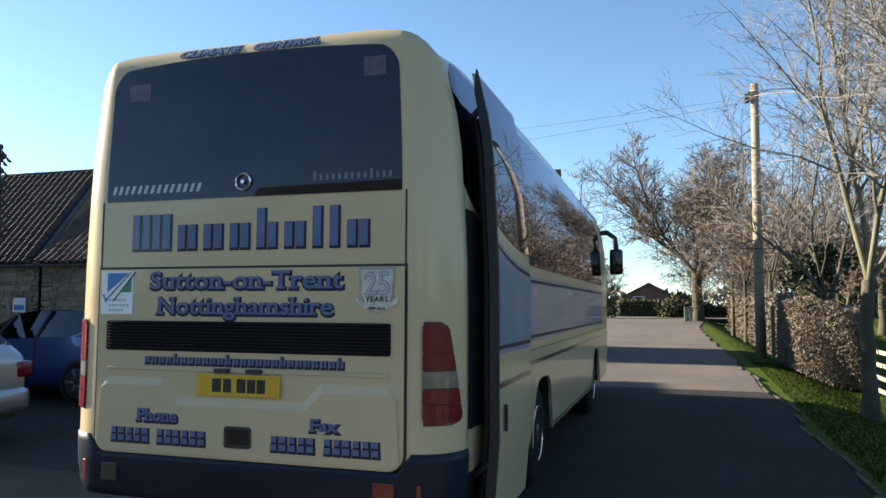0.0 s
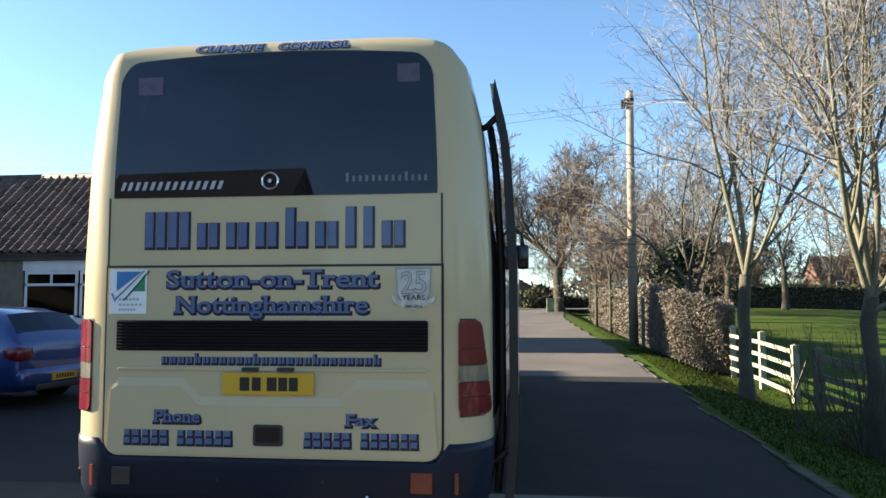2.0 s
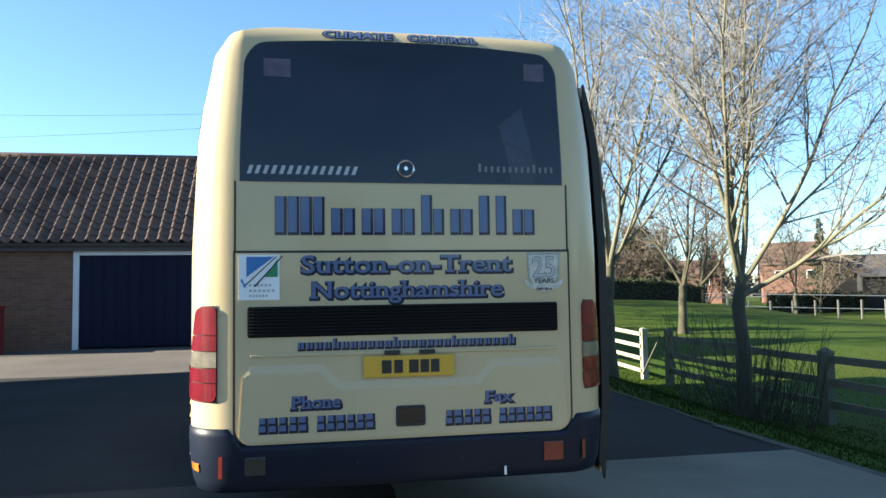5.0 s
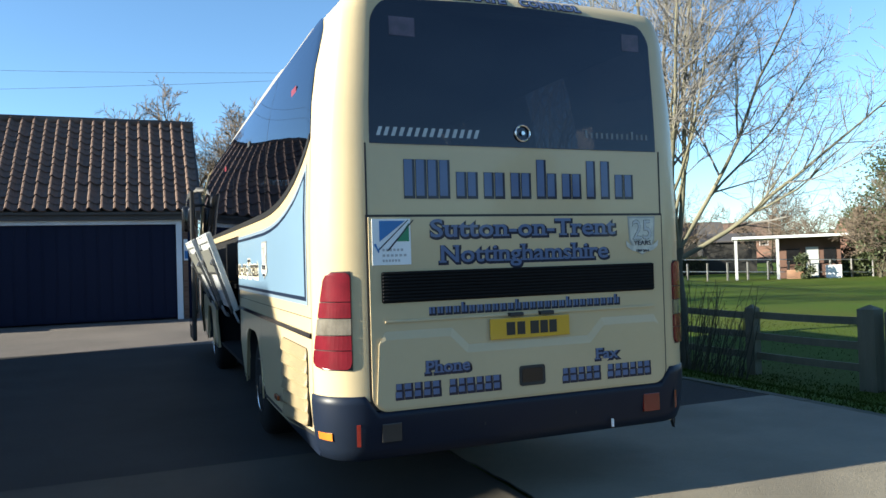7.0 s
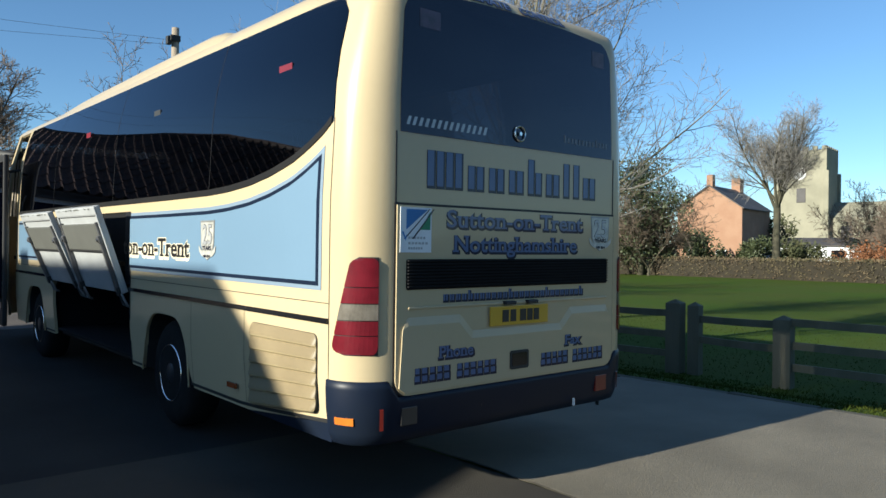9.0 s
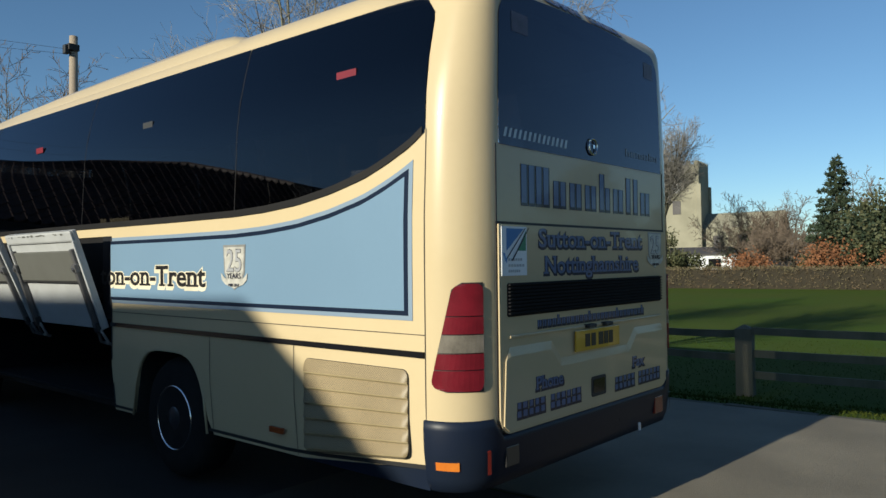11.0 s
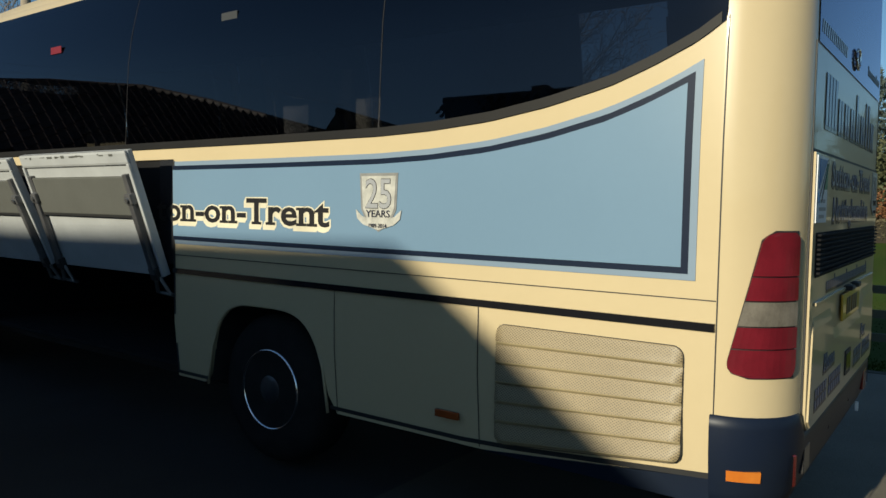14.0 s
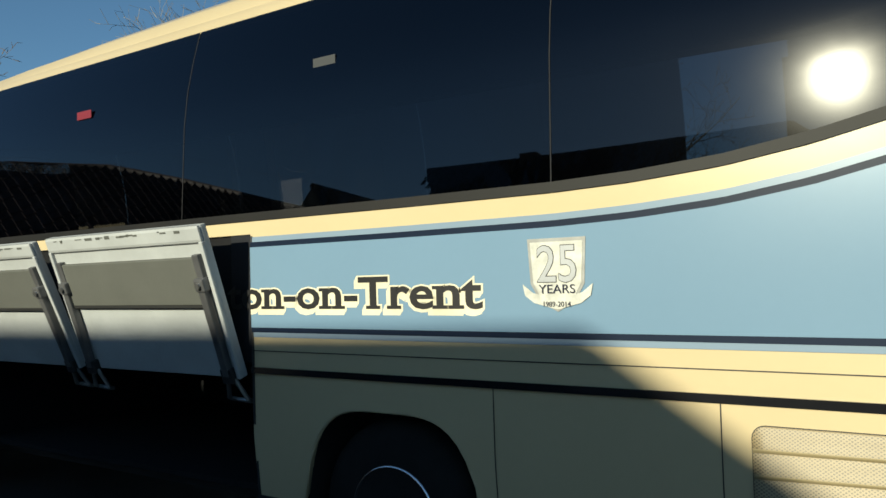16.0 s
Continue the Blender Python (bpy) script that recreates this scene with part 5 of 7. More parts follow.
def tile_shape(long):
    """One S-shaped pantile: x across, y up the slope, z off it."""
    verts, faces = [], []
    n = len(TILE_SEC)
    for y, l in ((0.0, 0.028), (long, 0.0), (0.0, 0.0)):
        verts += [(u * TILE_W, y, h + l) for u, h in TILE_SEC]
    for k in range(n - 1):
        faces += [(k, k + 1, n + k + 1, n + k), (2 * n + k, 2 * n + k + 1, k + 1, k)]
    return verts, faces


def pantile_roof(parent, frame_, width, length, mat, singles=0, keep=None, seed=4):
    """Pantiles laid on a slope whose lower left corner and axes frame_ gives: the last columns as single tiles, the others joined."""
    rng = random.Random(seed)
    cols, rows = int(width / TILE_W), int(length / TILE_G) + 1
    verts, faces, data = [], [], None
    tv, tf = tile_shape(TILE_G + 0.06)
    for c in range(cols - 1, -1, -1):
        for r in range(rows):
            if keep and not keep(c * TILE_W, r * TILE_G):
                continue
            m = frame_ @ pose(c * TILE_W, r * TILE_G + rng.uniform(-0.012, 0.012), 0.022 + rng.uniform(-0.012, 0.012), rng.uniform(-0.8, 0.8), rng.uniform(-1.5, 1.5), rng.uniform(-0.6, 0.6))
            if r == rows - 1:
                m = m @ Matrix.Diagonal((1, max(0.2, (length - r * TILE_G) / (TILE_G + 0.06)), 1, 1))
            if singles > 0:
                singles -= 1
                if data is None:
                    ob = mesh_part("pantile", tv, tf, mat, parent)
                    data = ob.data
                else:
                    ob = new("pantile", data)
                    ob.parent = parent
                ob.matrix_basis = m
            else:
                b = len(verts)
                verts += [(m @ Vector(v))[:] for v in tv]
                faces += [tuple(b + i for i in f) for f in tf]
    if verts:
        tagged(mesh_part("tiling", verts, faces, mat, parent, "weathered clay pantiles"), kind="stuff")


def slope_frame(origin, along, up):
    a, u = Vector(along).normalized(), Vector(up).normalized()
    n = a.cross(u)
    return Matrix(((a.x, u.x, n.x, origin[0]), (a.y, u.y, n.y, origin[1]), (a.z, u.z, n.z, origin[2]), (0, 0, 0, 1)))


garage = thing("garage_range", pose(0, 0, 0), "low brick garage range with pantile roof and dark blue doors", "outbuilding")
# front wall round the openings
DOOR_X = (-5.84, -1.35)
z_lo = 0.2
for x0, x1, z1 in ((GAR_X0, -12.2, EAVE - 0.08), (-9.06, -5.98, EAVE - 0.08), (-1.21, GAR_X1, EAVE - 0.08), (-12.2, -9.06, 1.05)):
    part("front_wall", boxed(x0, x1, GAR_Y + 0.006, GAR_Y + 0.25, z_lo, z1), MORTAR, garage, "brick front wall")
part("gable_wall", prism(bmesh.new(), [(GAR_Y, z_lo), (GAR_Y + 5.2, z_lo), (GAR_Y + 5.2, EAVE), (GAR_Y + 2.6, RIDGE - 0.08), (GAR_Y, EAVE - 0.05)], 0.25, Matrix(((0, -1, 0, GAR_X1), (1, 0, 0, 0), (0, 0, 1, 0), (0, 0, 0, 1)))), MORTAR, garage, "brick gable wall")
part("back_wall", boxed(GAR_X0, GAR_X1, GAR_Y + 4.95, GAR_Y + 5.2, z_lo, EAVE), MORTAR, garage)
part("inner_floor", boxed(GAR_X0, GAR_X1 - 0.3, GAR_Y + 0.3, GAR_Y + 4.9, z_lo, z_lo + 0.12), CONCRETE, garage)
roof = part("roof_deck", prism(bmesh.new(), [(GAR_Y - 0.22, EAVE - 0.16), (GAR_Y + 2.6, RIDGE - 0.06), (GAR_Y + 5.4, EAVE - 0.16), (GAR_Y + 5.4, EAVE - 0.22), (GAR_Y + 2.6, RIDGE - 0.14), (GAR_Y - 0.22, EAVE - 0.22)], GAR_X1 - GAR_X0 + 0.2, Matrix(((0, -1, 0, GAR_X1 + 0.1), (1, 0, 0, 0), (0, 0, 1, 0), (0, 0, 0, 1)))), SLATE, garage, "pitched pantile roof")
up = Vector((0, 2.86, RIDGE - EAVE + 0.12))
pantile_roof(roof, slope_frame((GAR_X0, GAR_Y - 0.26, EAVE - 0.17), (1, 0, 0), up), GAR_X1 + 0.12 - GAR_X0, up.length, TILE, 290)
part("ridge_board", boxed(GAR_X0, GAR_X1 + 0.08, GAR_Y + 2.50, GAR_Y + 2.70, RIDGE - 0.30, RIDGE - 0.02), BARN_TILE, roof)
part("ridge_cap", tubed([(GAR_X0, GAR_Y + 2.6, RIDGE - 0.04), (GAR_X1 + 0.1, GAR_Y + 2.6, RIDGE - 0.04)], 0.125, 10), TILE, roof, smooth=True)
part("fascia", boxed(GAR_X0, GAR_X1 + 0.05, GAR_Y - 0.14, GAR_Y - 0.02, EAVE - 0.34, EAVE - 0.20), SLATE, garage, "dark eaves board")
# garage door and its white frame
gd = part("garage_door", boxed(DOOR_X[0], DOOR_X[1], GAR_Y + 0.03, GAR_Y + 0.08, 0.38, 2.58), DOOR_BLUE, garage, "wide dark blue garage door")
for k in range(16):
    x = DOOR_X[0] + (DOOR_X[1] - DOOR_X[0]) * (k + 0.5) / 16
    part("door_rib", boxed(x - 0.11, x + 0.11, GAR_Y + 0.018, GAR_Y + 0.032, 0.42, 2.55, 0.004), DOOR_BLUE, gd)
for x0, x1, z0, z1 in ((DOOR_X[0] - 0.13, DOOR_X[0], 0.33, 2.72), (DOOR_X[1], DOOR_X[1] + 0.13, 0.33, 2.72), (DOOR_X[0], DOOR_X[1], 2.58, 2.72)):
    part("door_frame", boxed(x0, x1, GAR_Y - 0.03, GAR_Y + 0.10, z0, z1, 0.008), WHITE_PAINT, garage, "white painted door frame")
# white windowed stretch
part("window_board", boxed(-12.2, -9.06, GAR_Y - 0.01, GAR_Y + 0.10, 2.40, EAVE - 0.35), WHITE_PAINT, garage, "white boarding over the windows")
part("window_board", boxed(-12.2, -9.06, GAR_Y - 0.02, GAR_Y + 0.06, 0.95, 1.12), WHITE_PAINT, garage)
for x0, x1 in ((-12.15, -10.62), (-10.55, -9.12)):
    wf = part("window_frame", boxed(x0, x1, GAR_Y + 0.02, GAR_Y + 0.07, 2.30, 2.40), WHITE_PAINT, garage, "white timber window frame")
    for a, b, c, d in ((x0, x0 + 0.07, 1.12, 2.30), (x1 - 0.07, x1, 1.12, 2.30), (x0, x1, 1.12, 1.19), (x0, x1, 1.98, 2.05), ((x0 + x1) / 2 - 0.03, (x0 + x1) / 2 + 0.03, 2.05, 2.30)):
        part("bar", boxed(a, b, GAR_Y + 0.02, GAR_Y + 0.07, c, d, 0.004), WHITE_PAINT, wf)
    part("pane", boxed(x0 + 0.06, x1 - 0.06, GAR_Y + 0.04, GAR_Y + 0.046, 1.18, 2.30), WINDOW_GLASS, wf)
part("room_back", boxed(-12.2, -9.0, GAR_Y + 1.6, GAR_Y + 1.7, 0.3, 2.9), LINING, garage)
part("wall_plinth", boxed(-12.2, -9.06, GAR_Y - 0.03, GAR_Y, 0.25, 0.93), GREY_PAINT, garage)
sg = tagged(part("wall_sign", boxed(-1.185, -0.875, GAR_Y - 0.03, GAR_Y - 0.012, 1.72, 2.22), WHITE), "white and blue notice on the brick pier", "sign")
part("sign_bar", boxed(-1.165, -0.895, GAR_Y - 0.034, GAR_Y - 0.03, 1.76, 1.95), LOGO_BLUE, sg)
part("sign_bar", lathe(bmesh.new(), [(0.06, 0), (0.06, 0.004)], 14, pose(-1.03, GAR_Y - 0.034, 2.09, 0, 0, 90)), LOGO_BLUE, sg)

# low barn on the far side of the yard, its hipped end towards the road
BX, BZ, BE, BEZ = -15.0, 5.80, -12.35, 3.15
BY0, BY1 = 2.7, 11.7
barn = thing("stone_barn", pose(0, 0, 0), "low dark stone barn with a steep old tiled roof", "barn")
HIP = BY0 - 2.55
bm = bmesh.new()
out = [(BE, HIP), (BE, BY1 - 2.5), (2 * BX - BE, BY1 - 2.5), (2 * BX - BE, HIP)]
lo = [bm.verts.new((x * 0.985, y + (0.2 if y < 0 else -0.1), -0.1)) for x, y in out]
hi = [bm.verts.new((x * 0.985, y + (0.2 if y < 0 else -0.1), BEZ)) for x, y in out]
for k in range(4):
    bm.faces.new((lo[k], lo[(k + 1) % 4], hi[(k + 1) % 4], hi[k]))
g = bm.verts.new((BX, BY1 - 0.1, BZ - 0.1))
bm.faces.new((hi[1], hi[2], g))
part("wall", bm, STONE, barn, "rough buff stone walls")
bm = bmesh.new()
ridge_pts = [(BX, BY0 + (BY1 - BY0) * k / 10, BZ - 0.05 * math.sin(math.pi * k / 10)) for k in range(11)]
SKEW = 2.5                       # the far end runs back from ridge to eave
e1 = [(BE + 0.2, HIP - 0.2 + (BY1 - SKEW - HIP + 0.3) * k / 10, BEZ - 0.12) for k in range(11)]
e2 = [(2 * BX - BE - 0.2, y, z) for _, y, z in e1]
r = [bm.verts.new(p) for p in ridge_pts]
a = [bm.verts.new(p) for p in e1]
b = [bm.verts.new(p) for p in e2]
for k in range(10):
    bm.faces.new((a[k], a[k + 1], r[k + 1], r[k]))
    bm.faces.new((r[k], r[k + 1], b[k + 1], b[k]))
bm.faces.new((a[0], r[0], b[0]))
barn_roof = part("roof", bm, TILE, barn, "steep old tiled roof, hipped at one end")
th = barn_roof.modifiers.new("thickness", "SOLIDIFY")
th.thickness, th.offset = 0.12, -1
for y in (8.6,):
    part("chimney", boxed(BX - 0.25, BX + 0.25, y - 0.22, y + 0.22, BZ - 0.4, BZ + 0.10, 0.02), BRICK, barn, "squat brick chimney stack")

HIPLEN = (Vector((BX, 0, BZ)) - Vector((BE + 0.2, 0, BEZ - 0.12))).length
pantile_roof(barn_roof, slope_frame((BE + 0.2, HIP - 0.2, BEZ - 0.10), (0, 1, 0), (BX - BE - 0.2, 0, BZ - BEZ + 0.12)), BY1 - HIP + 0.3, HIPLEN - 0.16, BARN_TILE, 0, lambda a, d: (BY0 - HIP) * (d + 0.5) / HIPLEN + 0.1 < a < BY1 - HIP + 0.25 - SKEW * (1 - d / HIPLEN))
part("ridge_cap", tubed([(BX, y, BZ - 0.05 * math.sin(math.pi * k / 10)) for k, y in enumerate([BY0 + (BY1 - BY0) * j / 10 for j in range(11)])], 0.09, 8), BARN_TILE, barn_roof, smooth=True)
part("hip_tiles", tubed([(BE + 0.2, HIP - 0.2, BEZ - 0.08), (BX, BY0, BZ)], 0.09, 8), BARN_TILE, barn_roof, smooth=True)
# bricks of the garage front: the piers between the openings
brick_data = None
rng = random.Random(12)
walls_ = (part("brick_facing", boxed(GAR_X1 - 0.002, GAR_X1, GAR_Y + 0.02, GAR_Y + 0.03, z_lo, z_lo + 0.05), MORTAR, garage),)
for x0, x1 in ((-1.20, GAR_X1), (-7.9, -5.99)):
    for r in range(35):
        z = z_lo + 0.10 + 0.075 * r
        if z > EAVE - 0.36:
            break
        x = x0 + (0.0 if r % 2 else -0.1125)
        while x < x1 - 0.03:
            a, b = max(x, x0), min(x + 0.215, x1)
            if b - a > 0.05:
                if brick_data is None:
                    ob = part("brick", boxed(-0.1075, 0.1075, -0.012, 0.004, 0, 0.065, 0.003), BRICK, walls_[0])
                    brick_data = ob.data
                else:
                    ob = new("brick", brick_data)
                    ob.parent = walls_[0]
                ob.matrix_basis = pose((a + b) / 2, GAR_Y + 0.004 + rng.uniform(-0.003, 0.003), z) @ Matrix.Diagonal(((b - a) / 0.215, 1, 1, 1))
            x += 0.225

# the brickwork beside the windows, too far off to pick apart
verts, faces = [], []
for r in range(35):
    z = z_lo + 0.10 + 0.075 * r
    if z > EAVE - 0.36:
        break
    x = -9.04 + (0.0 if r % 2 else -0.1125)
    while x < -7.94:
        a, b = max(x, -9.04), min(x + 0.215, -7.905)
        d = GAR_Y - 0.008 + rng.uniform(-0.003, 0.003)
        k = len(verts)
        verts += [(a, d, z), (b, d, z), (b, d, z + 0.065), (a, d, z + 0.065), (a, d + 0.02, z), (b, d + 0.02, z), (b, d + 0.02, z + 0.065), (a, d + 0.02, z + 0.065)]
        faces += [tuple(k + i for i in q) for q in ((0, 1, 2, 3), (0, 4, 5, 1), (3, 2, 6, 7), (0, 3, 7, 4), (1, 5, 6, 2))]
        x += 0.225
ob = mesh_part("brickwork", verts, faces, BRICK, garage)
ob["kind"] = "stuff"
rb = thing("red_bin", pose(-7.42, 14.0, ground_z(-7.42, 14.0)), "faded red plastic bin against the brick wall", "bin")
part("bin_body", boxed(-0.20, 0.20, -0.18, 0.18, 0.0, 1.02, 0.04), RED_BIN, rb)
part("bin_lid", boxed(-0.215, 0.215, -0.20, 0.19, 1.02, 1.10, 0.03), RED_BIN, rb)
hr = thing("metal_handrail", pose(0, 0, 0), "short dark metal handrail before the garage windows", "handrail")
part("top_rail", tubed([(-7.78, 13.6, 0.0), (-7.78, 13.6, 1.0), (-7.81, 13.6, 1.03), (-9.0, 13.6, 1.03)], 0.022, 8), BLACK, hr, smooth=True)
part("rail_post", tubed([(-9.0, 13.6, 0.2), (-9.0, 13.6, 1.03)], 0.022, 8), BLACK, hr, smooth=True)

# stone outbuildings that carry the garage range on, their roofs stepping up
def outbuilding(x0, x1, ridge, doorway, label, seed, tile=BARN_TILE):
    root = thing("stone_outbuilding", pose(0, 0, 0), label, "outbuilding", "stone outbuildings")
    spans_ = ((x0, doorway[0]), (doorway[1], x1)) if doorway else ((x0, x1),)
    for a, b in spans_:
        part("front_wall", boxed(a, b, GAR_Y, GAR_Y + 0.35, z_lo, EAVE - 0.1), STONE, root)
    if doorway:
        part("door_head", boxed(doorway[0], doorway[1], GAR_Y, GAR_Y + 0.35, 2.72, EAVE - 0.1), STONE, root)
        part("door", boxed(doorway[0], doorway[1], GAR_Y + 0.25, GAR_Y + 0.30, z_lo, 2.72), SHED, root, "dark boarded door")
    for x in (x0, x1 - 0.3):
        part("gable_wall", prism(bmesh.new(), [(GAR_Y, z_lo), (GAR_Y + 5.2, z_lo), (GAR_Y + 5.2, EAVE), (GAR_Y + 2.6, ridge - 0.1), (GAR_Y, EAVE - 0.05)], 0.3, Matrix(((0, -1, 0, x + 0.3), (1, 0, 0, 0), (0, 0, 1, 0), (0, 0, 0, 1)))), STONE, root)
    part("back_wall", boxed(x0, x1, GAR_Y + 4.9, GAR_Y + 5.2, z_lo, EAVE), STONE, root)
    deck = part("roof", prism(bmesh.new(), [(GAR_Y - 0.22, EAVE - 0.18), (GAR_Y + 2.6, ridge - 0.06), (GAR_Y + 5.4, EAVE - 0.18), (GAR_Y + 5.4, EAVE - 0.24), (GAR_Y + 2.6, ridge - 0.14), (GAR_Y - 0.22, EAVE - 0.24)], x1 - x0, Matrix(((0, -1, 0, x1), (1, 0, 0, 0), (0, 0, 1, 0), (0, 0, 0, 1)))), SLATE, root, "steep old dark tiled roof")
    up_ = Vector((0, 2.86, ridge - EAVE + 0.12))
    pantile_roof(deck, slope_frame((x0, GAR_Y - 0.26, EAVE - 0.17), (1, 0, 0), up_), x1 - x0, up_.length, tile, 0, None, seed)
    part("ridge_cap", tubed([(x0, GAR_Y + 2.6, ridge - 0.03), (x1, GAR_Y + 2.6, ridge - 0.03)], 0.11, 10), tile, deck, smooth=True)
    return root


def stone_courses(parent, x0, x1, z0, z1, seed):
    """Rough stones of uneven length in courses, a little proud of the wall, too far off to pick apart."""
    g = random.Random(seed)
    verts, faces = [], []
    z = z0
    while z < z1 - 0.08:
        h = min(g.uniform(0.11, 0.20), z1 - z)
        x = x0
        while x < x1 - 0.05:
            w = min(g.uniform(0.16, 0.48), x1 - x)
            d, k = GAR_Y - g.uniform(0.008, 0.035), len(verts)
            a, b, c, e = x + 0.012, x + w - 0.012, z + 0.010, z + h - 0.010
            verts += [(a, d + 0.01, c), (b, d, c + g.uniform(0, 0.012)), (b, d, e), (a, d + 0.006, e - g.uniform(0, 0.012)), (a, GAR_Y + 0.02, c), (b, GAR_Y + 0.02, c), (b, GAR_Y + 0.02, e), (a, GAR_Y + 0.02, e)]
            faces += [tuple(k + i for i in q) for q in ((0, 1, 2, 3), (0, 4, 5, 1), (3, 2, 6, 7), (0, 3, 7, 4), (1, 5, 6, 2))]
            x += w
        z += h
    tagged(mesh_part("stonework", verts, faces, COURSE_STONE, parent, "coursed buff rubble stone"), kind="stuff")


stone_courses(outbuilding(-16.6, -13.52, RIDGE, (-14.7, -13.7), "tile-roofed stone outbuilding with a dark boarded door", 21, TILE), -16.55, -14.72, 0.3, EAVE - 0.2, 3)
stone_courses(outbuilding(-26.0, -16.62, 6.30, None, "taller stone outbuilding with a steep dark tiled roof", 22), -24.0, -16.65, 0.3, EAVE - 0.2, 4)
sg = tagged(part("wall_sign", boxed(-17.6, -17.1, GAR_Y - 0.055, GAR_Y - 0.036, 1.35, 1.80), WHITE), "small white and blue notice on the stone wall", "sign")
part("sign_bar", boxed(-17.55, -17.15, GAR_Y - 0.059, GAR_Y - 0.055, 1.42, 1.58), LOGO_BLUE, sg)


# ---------------------------------------------------------------- trees and planting
def add_tube(verts, faces, pts, radii, sides):
    """Appends a tapered tube to plain lists."""
    first = len(verts)
    n = len(pts)
    for i, p in enumerate(pts):
        d = pts[min(i + 1, n - 1)] - pts[max(i - 1, 0)]
        d.normalize()
        a = d.cross(Vector((0.31, 0.17, 0.93)))
        if a.length < 0.05:
            a = d.cross(Vector((1, 0, 0)))
        a.normalize()
        b = d.cross(a)
        for k in range(sides):
            c = 2 * math.pi * k / sides
            verts.append((p + radii[i] * (math.cos(c) * a + math.sin(c) * b))[:])
    for i in range(n - 1):
        for k in range(sides):
            j = (k + 1) % sides
            faces.append((first + i * sides + k, first + i * sides + j, first + (i + 1) * sides + j, first + (i + 1) * sides + k))


def bare_tree(x, y, height, radius, seed, label, fork=0.2, density=1.0, twig=0.005, limbs=5, bark=None, fine=None, spread=1.0, group="bare trees"):
    """A leafless tree: flared trunk, long limbs that taper to the crown's edge, side branches and fine twigs.
    limbs is a number, or a list of (compass angle, tilt, length, place on the trunk)."""
    rng = random.Random(seed)
    root = thing("tree", pose(x, y, ground_z(x, y) - 0.05), label, "tree", group)
    wood, bough, crown = ([], []), ([], []), ([], [])
    unit = height / 9.0
    step = [s * unit / density for s in ((0.32, 0.21, 0.15) if twig < 0.006 else (0.30, 0.185, 0.125))]
    near_by = twig < 0.006
    joints, sides = ((10, 5, 3, 2), (7, 5, 3, 3)) if near_by else ((6, 3, 2, 1), (5, 3, 3, 3))

    def branch(p, d, length, r, level, forks=0):
        n = joints[level]
        pts, radii = [p.copy()], [r]
        q, h = p.copy(), d.copy()
        bend = ((0.075, 0.16, 0.21, 0.23) if near_by else (0.12, 0.145, 0.17, 0.19))[level]
        for i in range(n):
            lift = 0.055 if level == 0 else 0.035
            h = (h + Vector((rng.gauss(0, bend), rng.gauss(0, bend), lift + rng.gauss(0, bend * 0.7)))).normalized()
            q = q + h * length / n
            pts.append(q.copy())
            radii.append(max(twig * 0.6, r * (1 - 0.86 * (i + 1) / n)))
        if near_by and level == 0:                   # each limb of a tree close by is a part of its own
            limb = ([], [])
            add_tube(limb[0], limb[1], pts, radii, sides[level])
            mesh_part("bough", limb[0], limb[1], SUNLIT_LIMB, root, smooth=True)
        else:
            store = bough if r > 2.4 * twig and not near_by else crown
            add_tube(store[0], store[1], pts, radii, sides[level])
        if level == 3:
            return
        for k in range(forks):                       # the limb divides
            f = rng.uniform(0.16, 0.5)
            i = int(f * n)
            along = (pts[i + 1] - pts[i]).normalized()
            side = Vector((rng.gauss(0, 1), rng.gauss(0, 1), rng.gauss(0, 0.4)))
            side = (side - side.dot(along) * along).normalized()
            a = rng.uniform(0.28, 0.48)
            branch(pts[i], along * math.cos(a) + side * math.sin(a), length * (1 - f) * rng.uniform(0.65, 0.9), radii[i] * 0.66, 0, forks - 1)
        s = length * (0.22 if level == 0 else 0.12)
        turn = rng.uniform(0, 6.28)
        while s < length * 0.985:
            f = s / length
            i = min(n - 1, int(f * n))
            base = pts[i].lerp(pts[i + 1], f * n - i)
            along = (pts[i + 1] - pts[i]).normalized()
            side = along.cross(Vector((0.2, 0.1, 1))).normalized()
            turn += 2.4 + rng.gauss(0, 0.5)
            out = side * math.cos(turn) + along.cross(side) * math.sin(turn)
            a = (rng.uniform(0.60, 1.08) if near_by else rng.uniform(0.55, 1.1)) if level < 2 else rng.uniform(0.45, 0.85)
            nd = (along * math.cos(a) + out * math.sin(a) + Vector((0, 0, 0.12))).normalized()
            ln = (0.56, 0.52, 0.42)[level] * length * (1.04 - 0.80 * f) * rng.uniform(0.55, 1.2) + 0.10 * unit
            branch(base, nd, ln, max(twig, min(radii[i] * rng.uniform(0.42, 0.6), 0.011 * ln + twig * 0.8)), level + 1)
            s += step[level] * rng.uniform(0.6, 1.4) * (1.0 if level else 1.25 - 0.55 * f)

    top = height * fork
    pts = [Vector((rng.gauss(0, 0.005) * k, rng.gauss(0, 0.005) * k, top * k / 6)) for k in range(7)]
    add_tube(wood[0], wood[1], pts, [radius * (1.45, 1.08, 1.0, 0.95, 0.92, 0.93, 0.86)[k] for k in range(7)], 10)
    if isinstance(limbs, int):
        limbs = max(3, int(limbs * 0.55 + 0.5))
        limbs = [(137 * k + rng.uniform(-25, 25), spread * (6 if k == 0 else rng.uniform(22, 46)), height * (1 - fork) * rng.uniform(0.8, 1.02), 1.0 if k < 2 else rng.uniform(0.86, 1.0)) for k in range(limbs)]
